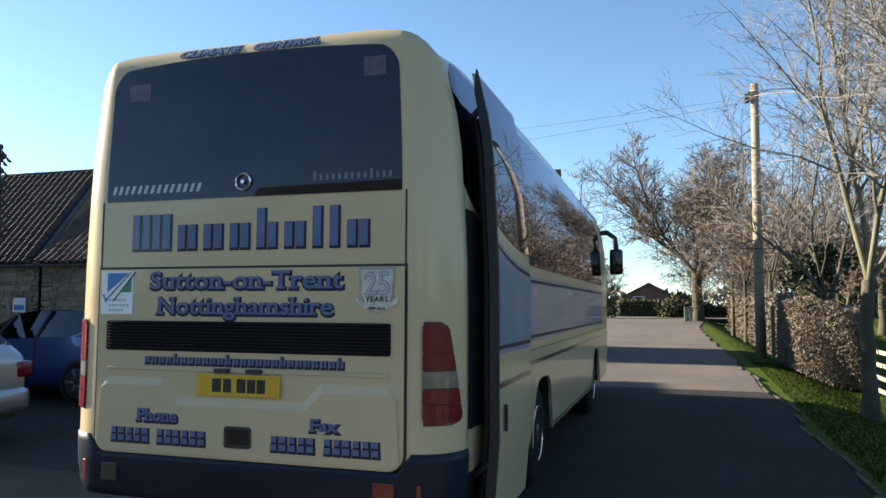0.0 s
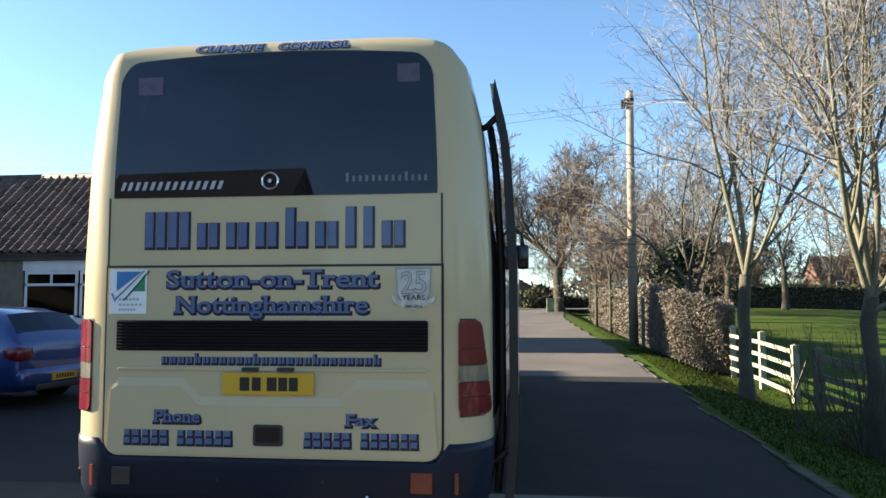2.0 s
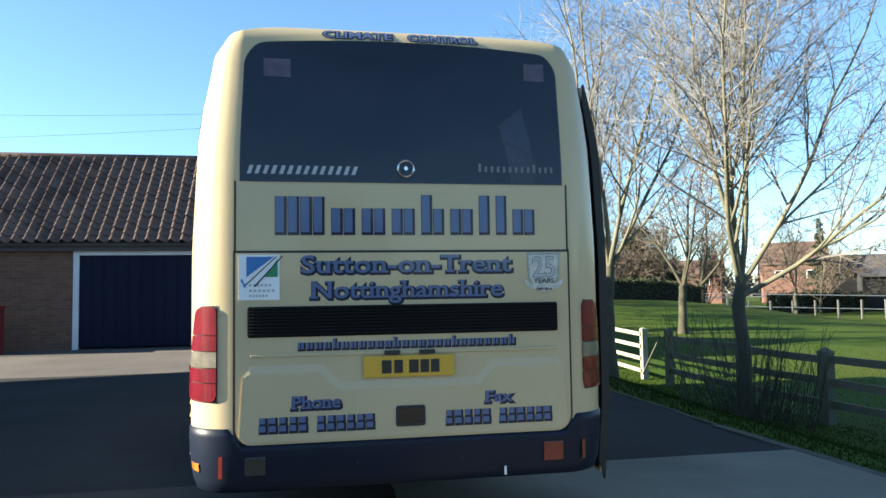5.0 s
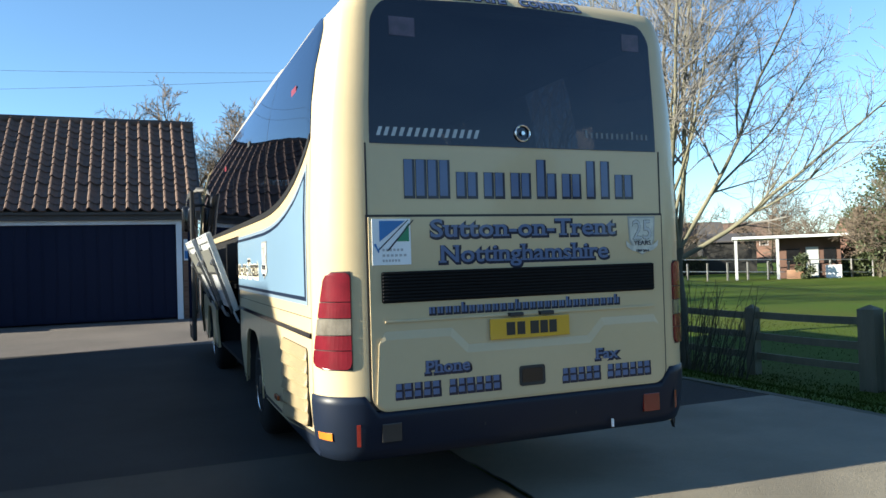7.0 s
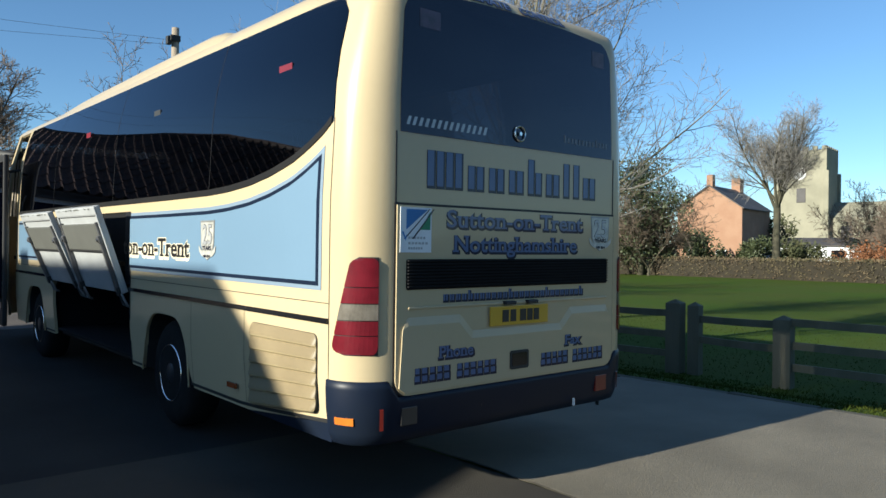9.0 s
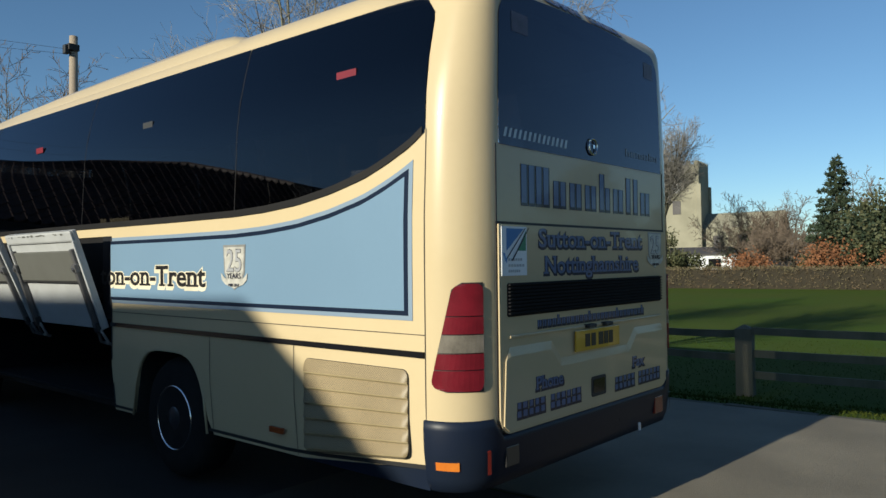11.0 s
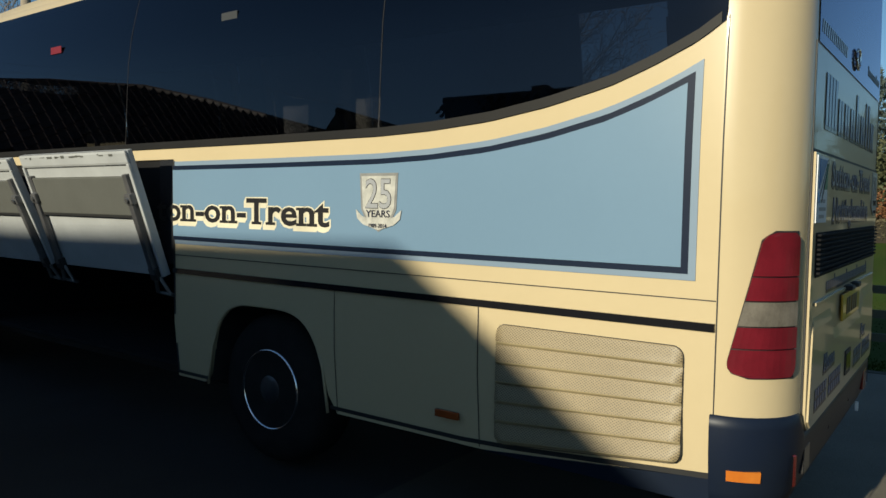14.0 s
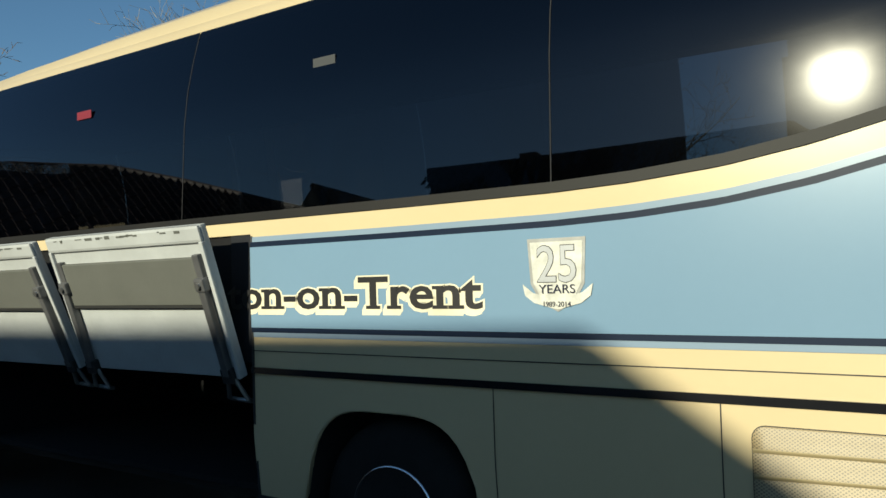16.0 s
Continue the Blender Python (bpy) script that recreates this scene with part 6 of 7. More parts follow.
    for k, (az, tilt, ln, place) in enumerate(limbs):
        d = Vector((math.cos(radians(az)) * math.sin(radians(tilt)), math.sin(radians(az)) * math.sin(radians(tilt)), math.cos(radians(tilt))))
        base = pts[5].lerp(pts[6], max(0.0, place * 6 - 5))
        branch(base - d * radius * 0.4, d, ln, radius * (0.46 if tilt < 30 else 0.40), 0, 2 if near_by else 1)
    mesh_part("trunk", wood[0], wood[1], bark or (SHADED_TRUNK if near_by else BARK), root, smooth=True)
    if not near_by:
        mesh_part("bough", bough[0], bough[1], bark or BARK, root, smooth=True)
    mesh_part("crown", crown[0], crown[1], fine or TWIG, root)
    return root


near = "bare pale-barked tree with rising limbs beside the drive"
bare_tree(5.02, 8.85, 8.8, 0.108, 11, near, 0.235, 1.08, 0.0042,
          [(172, 13, 6.2, 1.0), (60, 3, 6.6, 1.0), (-3, 36, 5.4, 0.96), (265, 24, 5.2, 1.0)])
bare_tree(5.46, 5.28, 8.0, 0.098, 25, "bare tree with pale green bark among young shoots by the fence", 0.235, 1.05, 0.0042,
          [(176, 12, 5.6, 1.0), (60, 4, 5.9, 1.0), (-30, 13, 5.9, 1.0), (-20, 38, 4.9, 0.97), (-40, 68, 4.4, 0.90), (235, 24, 5.0, 0.97)])
bare_tree(5.85, 16.2, 7.6, 0.115, 33, near, 0.24, 0.9, 0.007, 5)
bare_tree(5.25, 22.5, 8.6, 0.075, 41, near, 0.30, 0.75, 0.009, 4, spread=0.75, fine=DARK_TWIG)
bare_tree(5.00, 28.5, 7.0, 0.080, 52, near, 0.32, 0.7, 0.010, 4, spread=0.8, fine=DARK_TWIG)
bare_tree(4.90, 34.0, 7.0, 0.080, 63, near, 0.30, 0.65, 0.012, 4, spread=0.8, fine=DARK_TWIG)
bare_tree(9.5, 27.0, 9.0, 0.15, 71, "bare tree standing behind the roadside hedge", 0.25, 0.7, 0.010, 5, fine=DARK_TWIG)
bare_tree(14.0, 34.0, 8.5, 0.15, 72, "bare tree standing behind the roadside hedge", 0.25, 0.65, 0.013, 5, fine=DARK_TWIG)
bare_tree(3.9, 54.0, 14.8, 0.40, 81, "large old bare tree at the end of the drive", 0.24, 1.15, 0.021, 13, fine=DARK_TWIG, spread=1.15)
for k, (x, y, h) in enumerate(((7.6, 24.5, 7.0), (6.8, 31.0, 7.5), (8.2, 38.0, 8.0), (6.4, 44.0, 8.0), (9.5, 52.0, 8.5), (8.0, 60.0, 8.5), (13.0, 58.0, 8.0), (-5.5, 74.0, 7.0), (4.5, 80.0, 9.0), (10.0, 82.0, 9.0), (-12.0, 78.0, 8.0))):
    bare_tree(x, y, h, 0.10, 150 + k, "bushy bare tree along the drive", 0.12, 0.75, 0.012 + 0.00012 * y, 7, fine=DARK_TWIG, spread=0.95)
bare_tree(-3.4, 44.0, 10.0, 0.20, 92, "bare tree beyond the garage roof", 0.25, 0.75, 0.015, 6, fine=DARK_TWIG)
bare_tree(-9.0, 50.0, 10.0, 0.22, 93, "bare tree beyond the garage roof", 0.25, 0.75, 0.016, 6, fine=DARK_TWIG)
for k, (x, y, h) in enumerate(((12.0, 19.0, 7.5), (20.0, 44.0, 10.0), (26.0, 48.0, 9.5), (33.0, 42.0, 9.0))):
    bare_tree(x, y, h, 0.14, 100 + k, "bare tree on the far side of the lawn", 0.22, 0.7, 0.014 if k else 0.009, 5, fine=DARK_TWIG)
bare_tree(51.0, 22.4, 13.2, 0.27, 121, "tall spreading bare tree before the church", 0.40, 1.35, 0.010, 14, fine=TWIG, spread=0.85)
bare_tree(72.0, 12.0, 10.0, 0.22, 122, "bare tree behind the long hedge", 0.22, 0.6, 0.022, 6, fine=DARK_TWIG)
bare_tree(66.0, 17.0, 8.5, 0.22, 123, "bare tree behind the long hedge", 0.22, 0.6, 0.022, 6, fine=DARK_TWIG)
for k, (x, y, h) in enumerate(((44.0, 41.0, 8.0), (49.0, 35.0, 7.0), (38.0, 46.0, 8.5), (42.0, 27.5, 6.0))):
    bare_tree(x, y, h, 0.13, 140 + k, "brushy bare tree behind the pavilion", 0.12, 0.75, 0.016, 6, fine=DARK_TWIG, spread=1.2)

# young shoots round the second tree
verts, faces = [], []
rng = random.Random(7)
for k in range(150):
    a, d = rng.uniform(0, 6.28), rng.uniform(0.05, 0.95)
    p = Vector((5.46 + d * math.cos(a), 5.25 + d * math.sin(a), 0))
    p.z = ground_z(p.x, p.y) - 0.03
    q = p + Vector((0.5 * math.cos(a) * rng.random(), 0.5 * math.sin(a) * rng.random(), rng.uniform(0.4, 1.45)))
    m_ = p.lerp(q, 0.5) + Vector((rng.gauss(0, 0.06), rng.gauss(0, 0.06), 0))
    add_tube(verts, faces, [p, m_, q], [0.008, 0.006, 0.003], 3)
    for f in (0.3, 0.6):
        b_ = m_.lerp(q, f)
        add_tube(verts, faces, [b_, b_ + Vector((rng.gauss(0, 0.1), rng.gauss(0, 0.1), rng.uniform(0.1, 0.3)))], [0.004, 0.002], 3)
tagged(mesh_part("tree_shoots", verts, faces, BARK), "thin brown shoots round the tree foot", "shoots", kind="stuff")


def twig_mass(name, n, place, size, mat, label, category, seed, kind="", parent=None, flat=0.35):
    """Many small bent slips of leaf or twig at the points that place(rng) gives."""
    rng = random.Random(seed)
    verts, faces = [], []
    for k in range(n):
        p, out = place(rng)
        d = (Vector((rng.gauss(0, 1), rng.gauss(0, 1), rng.gauss(0.3, 1))) + out * 0.7).normalized()
        s = Vector((rng.gauss(0, 1), rng.gauss(0, 1), rng.gauss(0, 1)))
        s = (s - s.dot(d) * d).normalized()
        l, w = size * rng.uniform(0.6, 1.5), size * flat * rng.uniform(0.6, 1.3)
        b = len(verts)
        verts += [(p - s * w / 2)[:], (p + s * w / 2)[:], (p + d * l + s * w * 0.3)[:], (p + d * l * 0.55 - s * w * 0.8)[:]]
        faces.append((b, b + 1, b + 2, b + 3))
    ob = mesh_part(name, verts, faces, mat, parent)
    return tagged(ob, label, category, kind=kind) if category else ob


def box_shell(x0, x1, y0, y1, h, rough=0.10, base=0.0):
    """Points close to the faces of a clipped hedge that follows the land."""
    areas = ((y1 - y0) * h, (y1 - y0) * h, (x1 - x0) * h, (x1 - x0) * h, (x1 - x0) * (y1 - y0))

    def place(rng):
        f = rng.choices(range(5), areas)[0]
        x, y, z = rng.uniform(x0, x1), rng.uniform(y0, y1), rng.uniform(0.02, 1)
        out = Vector(((-1, 0, 0), (1, 0, 0), (0, -1, 0), (0, 1, 0), (0, 0, 1))[f])
        x, y, z = (x0, y, z) if f == 0 else (x1, y, z) if f == 1 else (x, y0, z) if f == 2 else (x, y1, z) if f == 3 else (x, y, 1.0)
        wob = 0.10 * math.sin(x * 2.1 + y * 1.3) + 0.06 * math.sin(y * 4.7 + z * 5)
        inn = abs(rng.gauss(0, rough)) + 0.12 - wob * 0.5
        p = Vector((x, y, ground_z(x, y) + base + z * h * (1 + 0.03 * math.sin(y * 1.9 + x)))) - out * inn
        return p, out
    return place


def hedge(x0, x1, y0, y1, h, n, size, mat, label, seed, core=True, twigs=None):
    root = thing("hedge", pose(0, 0, 0), label, "hedge", "hedges")
    twig_mass("hedge_growth", n, box_shell(x0, x1, y0, y1, h), size, mat, "", "", seed, parent=root)
    if core:
        bm = bmesh.new()
        m = 0.24
        nx, ny = max(2, int((x1 - x0) / 3)), max(2, int((y1 - y0) / 3))
        gx = [x0 + m + (x1 - x0 - 2 * m) * k / nx for k in range(nx + 1)]
        gy = [y0 + m + (y1 - y0 - 2 * m) * k / ny for k in range(ny + 1)]
        top = [[bm.verts.new((x, y, ground_z(x, y) + h - 0.2)) for x in gx] for y in gy]
        for j in range(ny):
            for i in range(nx):
                bm.faces.new((top[j][i], top[j][i + 1], top[j + 1][i + 1], top[j + 1][i]))
        ring_ = [top[0][i] for i in range(nx + 1)] + [top[j][nx] for j in range(1, ny + 1)] + [top[ny][i] for i in range(nx - 1, -1, -1)] + [top[j][0] for j in range(ny - 1, 0, -1)]
        low = [bm.verts.new((v.co.x, v.co.y, ground_z(v.co.x, v.co.y) - 0.1)) for v in ring_]
        for k in range(len(ring_)):
            j = (k + 1) % len(ring_)
            bm.faces.new((ring_[k], ring_[j], low[j], low[k]))
        part("hedge_heart", bm, twigs or HEDGE_SHADE, root)
    return root


# near-black solid core: the shade deep inside a hedge, put in as colour
HEDGE_SHADE = material("hedge_heart", (0.030, 0.024, 0.014), 1.0, 0, (0.018, 0.015, 0.010), 3, 20)
def round_end(g):
    a, z = g.uniform(0, 6.28), g.random()
    up = g.random() < 0.25
    out = Vector((math.cos(a), math.sin(a), 0))
    k = (g.random() ** 0.5 if up else 1.0) * (1 + 0.05 * math.sin(5 * a + 3 * z) - 0.06 * z - abs(g.gauss(0, 0.07)))
    sq = 1 / max(abs(math.cos(a)), abs(math.sin(a))) ** 0.45
    x, y = 5.50 + 0.88 * k * sq * math.cos(a), 15.15 + 1.95 * k * sq * math.sin(a)
    h = 1.60 + 0.10 * math.sin(3 * a + 1) + 0.04 * math.sin(17 * a)
    return Vector((x, y, ground_z(x, y) + (h - abs(g.gauss(0, 0.05)) if up else 0.06 + (h - 0.06) * z))), Vector((0, 0, 1)) if up else out


root_ = thing("hedge", pose(0, 0, 0), "clipped bare brown beech hedge with a rounded end", "hedge", "hedges")
twig_mass("hedge_growth", 46000, round_end, 0.055, HEDGE, "", "", 3, parent=root_, flat=0.28)
part("hedge_heart", lathe(bmesh.new(), [(0.70, 0.0), (0.74, -1.25), (0.55, -1.45), (0.02, -1.48)], 20, pose(5.5, 15.15, ground_z(5.2, 15) - 0.1, 0, 90, 0) @ Matrix.Diagonal((1, 2.2, 1, 1))), HEDGE_SHADE, root_)
hedge(4.95, 6.20, 16.9, 40.0, 1.80, 30000, 0.09, HEDGE, "long clipped brown hedge along the drive", 4)
hedge(7.5, 23.4, 37.0, 38.6, 1.3, 9000, 0.14, HEDGE_GREEN, "long dark hedge across the far lawn", 5)
hedge(41.0, 43.0, -40.0, 30.0, 1.30, 30000, 0.12, FIELD_HEDGE, "long low clipped hedge beyond the lawn", 6)
hedge(35.0, 43.0, 47.0, 48.4, 1.5, 4000, 0.20, HEDGE_GREEN, "dark clipped hedge behind the railings", 9)
hedge(-31.0, -27.0, 5.0, 14.0, 5.4, 7000, 0.3, HEDGE_GREEN, "tall dark evergreen screen beyond the yard", 10)
hedge(-3.0, 14.0, 70.5, 72.5, 1.6, 5000, 0.25, HEDGE_GREEN, "dark hedge across the end of the drive", 8)
# bare stems at the hedge end
verts, faces = [], []
rng = random.Random(17)
for k in range(26):
    x = rng.uniform(4.9, 6.1)
    y = 13.45 + 0.9 * abs(x - 5.5) ** 2 + rng.uniform(-0.02, 0.2)
    z = ground_z(x, y)
    add_tube(verts, faces, [Vector((x, y, z - 0.05)), Vector((x + rng.gauss(0, 0.08), y, z + 0.3)), Vector((x + rng.gauss(0, 0.15), y + 0.1, z + 0.8))], [0.022, 0.018, 0.01], 5)
tagged(mesh_part("hedge_stems", verts, faces, BARK), "pale bare stems at the hedge foot", "stems", kind="stuff")


def leafy_tree(x, y, height, width, seed, mat, label, n=5000, size=0.2, low=0.1, clumps=26, cone=False, group="evergreen trees"):
    rng = random.Random(seed)
    z0 = ground_z(x, y)
    root = thing("tree", pose(x, y, z0 - 0.05), label, "tree", group)
    part("trunk", tubed([(0, 0, 0), (0.05, 0, height * 0.4), (0, 0.05, height * 0.92)], [height * 0.028, height * 0.018, 0.03], 8), BARK, root, smooth=True)
    cs = []
    for k in range(clumps):
        t = (k + 0.5) / clumps
        if cone:
            z = height * (low + (1 - low) * t)
            r = width / 2 * (1 - t) ** 0.8 * rng.uniform(0.55, 1.0)
            cs.append((Vector((r * 0.75 * math.cos(k * 2.4), r * 0.75 * math.sin(k * 2.4), z)), max(0.18, width * 0.20 * (1.05 - t))))
        else:
            z = height * (low + (0.95 - low) * rng.random() ** 0.85)
            env = math.sin(math.pi * min(0.98, max(0.08, (z / height - low) / (1 - low) * 0.8 + 0.16)))
            a = rng.uniform(0, 6.28)
            r = width / 2 * env * rng.uniform(0.2, 0.95)
            cs.append((Vector((r * math.cos(a), r * math.sin(a), z)), width * rng.uniform(0.12, 0.24)))
    verts, faces = [], []
    for c, r in cs:
        add_tube(verts, faces, [Vector((0, 0, c.z * 0.8)), c], [0.05, 0.015], 4)
    mesh_part("bough", verts, faces, BARK, root)

    def place(g):
        c, r = g.choice(cs)
        d = Vector((g.gauss(0, 1), g.gauss(0, 1), g.gauss(0, 0.75 if not cone else 0.4))).normalized()
        return c + d * r * g.uniform(0.45, 1.08), d
    twig_mass("crown", n, place, size, mat, "", "", seed + 1, parent=root, flat=0.55)
    return root


def conifer(x, y, height, width, seed, mat, label, n=110):
    """A spire of tiered branches: each one sags, lifts its tip, and carries sprays of needles."""
    rng = random.Random(seed)
    root = thing("tree", pose(x, y, ground_z(x, y) - 0.05), label, "tree", "evergreen trees")
    part("trunk", tubed([(0, 0, 0), (0.04, 0, height * 0.5), (0, 0.03, height * 0.99)], [height * 0.022, height * 0.013, 0.015], 8), BARK, root, smooth=True)
    wood, sprays = ([], []), []
    for k in range(n):
        t = 0.05 + 0.93 * (k + rng.random()) / n
        ln = max(0.25, width / 2 * (1 - t) ** 0.85 * rng.choice((0.6, 0.85, 1.0, 1.12)) * rng.uniform(0.85, 1.1))
        a = 2.4 * k + rng.uniform(-0.5, 0.5)
        out = Vector((math.cos(a), math.sin(a), 0))
        b0 = Vector((0, 0, height * t))
        pts = [b0 + out * ln * f + Vector((0, 0, ln * (0.10 * f - 0.42 * f * f + 0.26 * f ** 3))) for f in (0, 0.33, 0.66, 1.0)]
        add_tube(wood[0], wood[1], pts, [0.012 + 0.010 * ln, 0.02, 0.012, 0.006], 4)
        sprays.append((pts, ln, out))
    mesh_part("bough", wood[0], wood[1], BARK, root)
    weights = [q[1] for q in sprays]

    def place(g):
        pts, ln, out = g.choices(sprays, weights)[0]
        f = 0.12 + 0.88 * g.random() ** 0.7
        i = min(2, int(f * 3))
        p = pts[i].lerp(pts[i + 1], f * 3 - i)
        side = Vector((-out.y, out.x, 0)) * g.gauss(0, 0.13 * ln * (1.15 - f) + 0.06)
        return p + side + Vector((0, 0, g.gauss(-0.05, 0.06))), out * 0.6 + side.normalized() * 0.5
    twig_mass("crown", int(150 * n), place, 0.20, mat, "", "", seed + 1, parent=root, flat=0.34)
    return root


leafy_tree(40.7, 27.0, 8.2, 6.4, 201, IVY, "tall ivy-clad evergreen tree at the lawn edge", 9500, 0.16, 0.16, 50)
leafy_tree(42.4, 27.2, 5.0, 3.2, 208, IVY, "tall ivy-clad evergreen tree at the lawn edge", 4500, 0.17, 0.1, 20)
leafy_tree(41.5, 31.0, 4.4, 4.0, 202, IVY, "rounded evergreen bush at the lawn edge", 6000, 0.17, 0.05, 26)
leafy_tree(49.2, 7.2, 4.6, 6.0, 236, CONIFER, "dark evergreen bush under the conifers", 5000, 0.2, 0.05, 24, group="garden bushes")
conifer(50.5, 10.0, 8.6, 6.2, 203, CONIFER, "dark layered conifer beyond the hedge", 100)
conifer(53.5, 5.6, 11.6, 7.6, 204, BLUE_SPRUCE, "tall blue-grey spruce beyond the hedge", 130)
leafy_tree(49.0, 5.6, 5.6, 8.0, 205, HEDGE_GREEN, "dark evergreen clump beyond the hedge", 9000, 0.2, 0.03, 34)
leafy_tree(49.5, 0.0, 5.4, 8.0, 206, HEDGE_GREEN, "dark evergreen clump beyond the hedge", 8000, 0.2, 0.03, 34)
leafy_tree(55.0, -5.0, 7.5, 8.0, 207, CONIFER, "dark evergreen clump beyond the hedge", 6000, 0.26, 0.03, 34)
for k, (x, y, h, w) in enumerate(((45.5, 14.0, 1.9, 4.5), (46.0, 9.5, 2.3, 5.0), (46.0, 5.0, 2.6, 5.0), (46.5, -0.5, 2.0, 5.0))):
    leafy_tree(x, y, h, w, 220 + k, RUST_LEAF, "low russet-leaved shrub behind the hedge", 3000, 0.13, 0.02, 16, group="russet shrubs")
for k, (x, y, h, w) in enumerate(((62.0, 29.0, 2.6, 4.0), (66.0, 27.5, 2.4, 5.0), (72.0, 22.0, 4.4, 6.0), (74.0, 33.0, 5.0, 5.0), (58.0, 33.0, 3.2, 5.0))):
    leafy_tree(x, y, h, w, 240 + k, HEDGE_GREEN if k % 2 else IVY, "dark garden bush behind the long hedge", 3500, 0.22, 0.03, 20, group="garden bushes")
leafy_tree(6.4, 20.6, 3.6, 2.2, 231, CONIFER, "dark ivy-clad bush behind the hedge", 4000, 0.13, 0.03, 20)
leafy_tree(2.8, 66.0, 1.9, 4.0, 232, HEDGE_GREEN, "dark bush at the end of the drive", 4000, 0.25, 0.03, 20)
for k, (x, y, h, w) in enumerate(((55.0, 0.5, 8.0, 6.0), (52.0, -5.5, 7.0, 7.0), (54.0, -12.0, 9.0, 8.0), (50.0, -19.0, 8.0, 8.0), (45.0, -26.0, 9.0, 8.0))):
    leafy_tree(x, y, h, w, 300 + k, HEDGE_GREEN, "dark evergreen tree behind the long hedge", 4000, 0.30, 0.05, 26)
conifer(50.6, 62.0, 9.2, 4.4, 233, CONIFER, "dark conifer among the far roofs", 60)
leafy_tree(-4.5, 62.0, 2.0, 4.0, 234, HEDGE_GREEN, "dark bush at the end of the drive", 3000, 0.25, 0.03, 18)
leafy_tree(36.6, 31.2, 1.7, 1.3, 235, IVY, "small green bush before the pavilion", 1800, 0.11, 0.02, 10)
for k, (x, y, h) in enumerate(((40.4, 26.2, 8.2), (42.2, 27.0, 6.2), (39.6, 28.2, 6.4))):
    bare_tree(x, y, h, 0.10, 196 + k, "twiggy bare tree grown through the ivy at the lawn edge", 0.06, 0.8, 0.013, 8, fine=DARK_TWIG, spread=1.2)
bare_tree(26.5, 43.0, 10.0, 0.30, 161, "old bare tree with crooked limbs by the railings", 0.22, 0.8, 0.014, 8, fine=DARK_TWIG, spread=1.5)
for k, (x, y, h) in enumerate(((53.0, 54.0, 6.5), (57.0, 52.0, 7.5), (61.0, 54.0, 7.0), (48.0, 58.0, 6.0), (54.0, 47.0, 6.5), (44.0, 30.5, 5.5))):
    bare_tree(x, y, h, 0.12, 170 + k, "brushy bare tree behind the pavilion", 0.10, 0.66, 0.018, 6, fine=DARK_TWIG, spread=1.25)
for k, (x, y, h) in enumerate(((15.0, 60.0, 5.5), (20.0, 62.0, 6.0), (25.0, 64.0, 5.5), (31.0, 66.0, 6.5), (37.0, 70.0, 6.5), (11.5, 48.0, 6.0))):
    bare_tree(x, y, h, 0.11, 180 + k, "bushy bare tree before the far houses", 0.10, 0.68, 0.020, 7, fine=DARK_TWIG, spread=1.3)
for k, (x, y, h) in enumerate(((55.0, 13.6, 5.0), (57.0, 17.0, 5.4), (53.5, 15.6, 4.2), (62.0, 20.0, 8.0), (64.0, 17.0, 7.5))):
    bare_tree(x, y, h, 0.11, 190 + k, "bushy bare tree behind the long hedge", 0.10, 0.8, 0.015, 8, fine=DARK_TWIG, spread=1.3)

for k, (x, y, h) in enumerate(((9.5, 46.0, 6.0), (12.5, 50.0, 7.0), (16.0, 47.0, 6.0), (19.5, 53.0, 7.5), (22.5, 48.0, 7.0), (28.0, 55.0, 8.0), (31.0, 50.0, 7.0))):
    bare_tree(x, y, h, 0.11, 280 + k, "bushy bare tree behind the far hedge", 0.10, 0.75, 0.017, 8, fine=DARK_TWIG, spread=1.2)
leafy_tree(24.6, 49.0, 6.8, 3.6, 290, IVY, "ivy-clad tree behind the far hedge", 4000, 0.2, 0.05, 24)
leafy_tree(14.5, 52.0, 3.6, 5.0, 291, HEDGE_GREEN, "dark garden bush behind the far hedge", 3000, 0.2, 0.03, 18, group="garden bushes")
leafy_tree(29.0, 53.0, 3.8, 5.0, 292, HEDGE_GREEN, "dark garden bush behind the far hedge", 3000, 0.2, 0.03, 18, group="garden bushes")

# woods all round the village, far off
def far_ring(g):
    a = g.uniform(0, 6.28)
    d = g.uniform(230, 300)
    h = 7.0 + 2.2 * math.sin(a * 9) + 1.5 * math.sin(a * 31) + 1.2 * math.sin(a * 73)
    return Vector((d * math.cos(a), d * math.sin(a), -1.0 + h * g.random())), Vector((0, 0, 1))


twig_mass("far_woods", 42000, far_ring, 1.9, FAR_WOOD, "grey-brown line of bare woods far off", "woods", 77, "stuff", flat=0.5)

# grass tufts on the verge and the nearer lawn
rng = random.Random(5)
verts, faces = [], []
for k in range(52000):
    u = rng.random()
    x = 4.0 + (2.6 * rng.random() if u < 0.55 else 10.0 * rng.random() ** 1.3)
    y = rng.uniform(-5.0, 15.5) if u < 0.9 else rng.uniform(15, 26)
    z = ground_z(x, y) - 0.032
    h = rng.uniform(0.015, 0.042) * (1.3 if x < 4.2 else 1.0)
    a = rng.uniform(0, 6.28)
    w = 0.006 + 0.004 * rng.random()
    b = len(verts)
    verts += [(x - w * math.cos(a), y - w * math.sin(a), z), (x + w * math.cos(a), y + w * math.sin(a), z), (x + rng.gauss(0, 0.02), y + rng.gauss(0, 0.02), z + h)]
    faces.append((b, b + 1, b + 2))
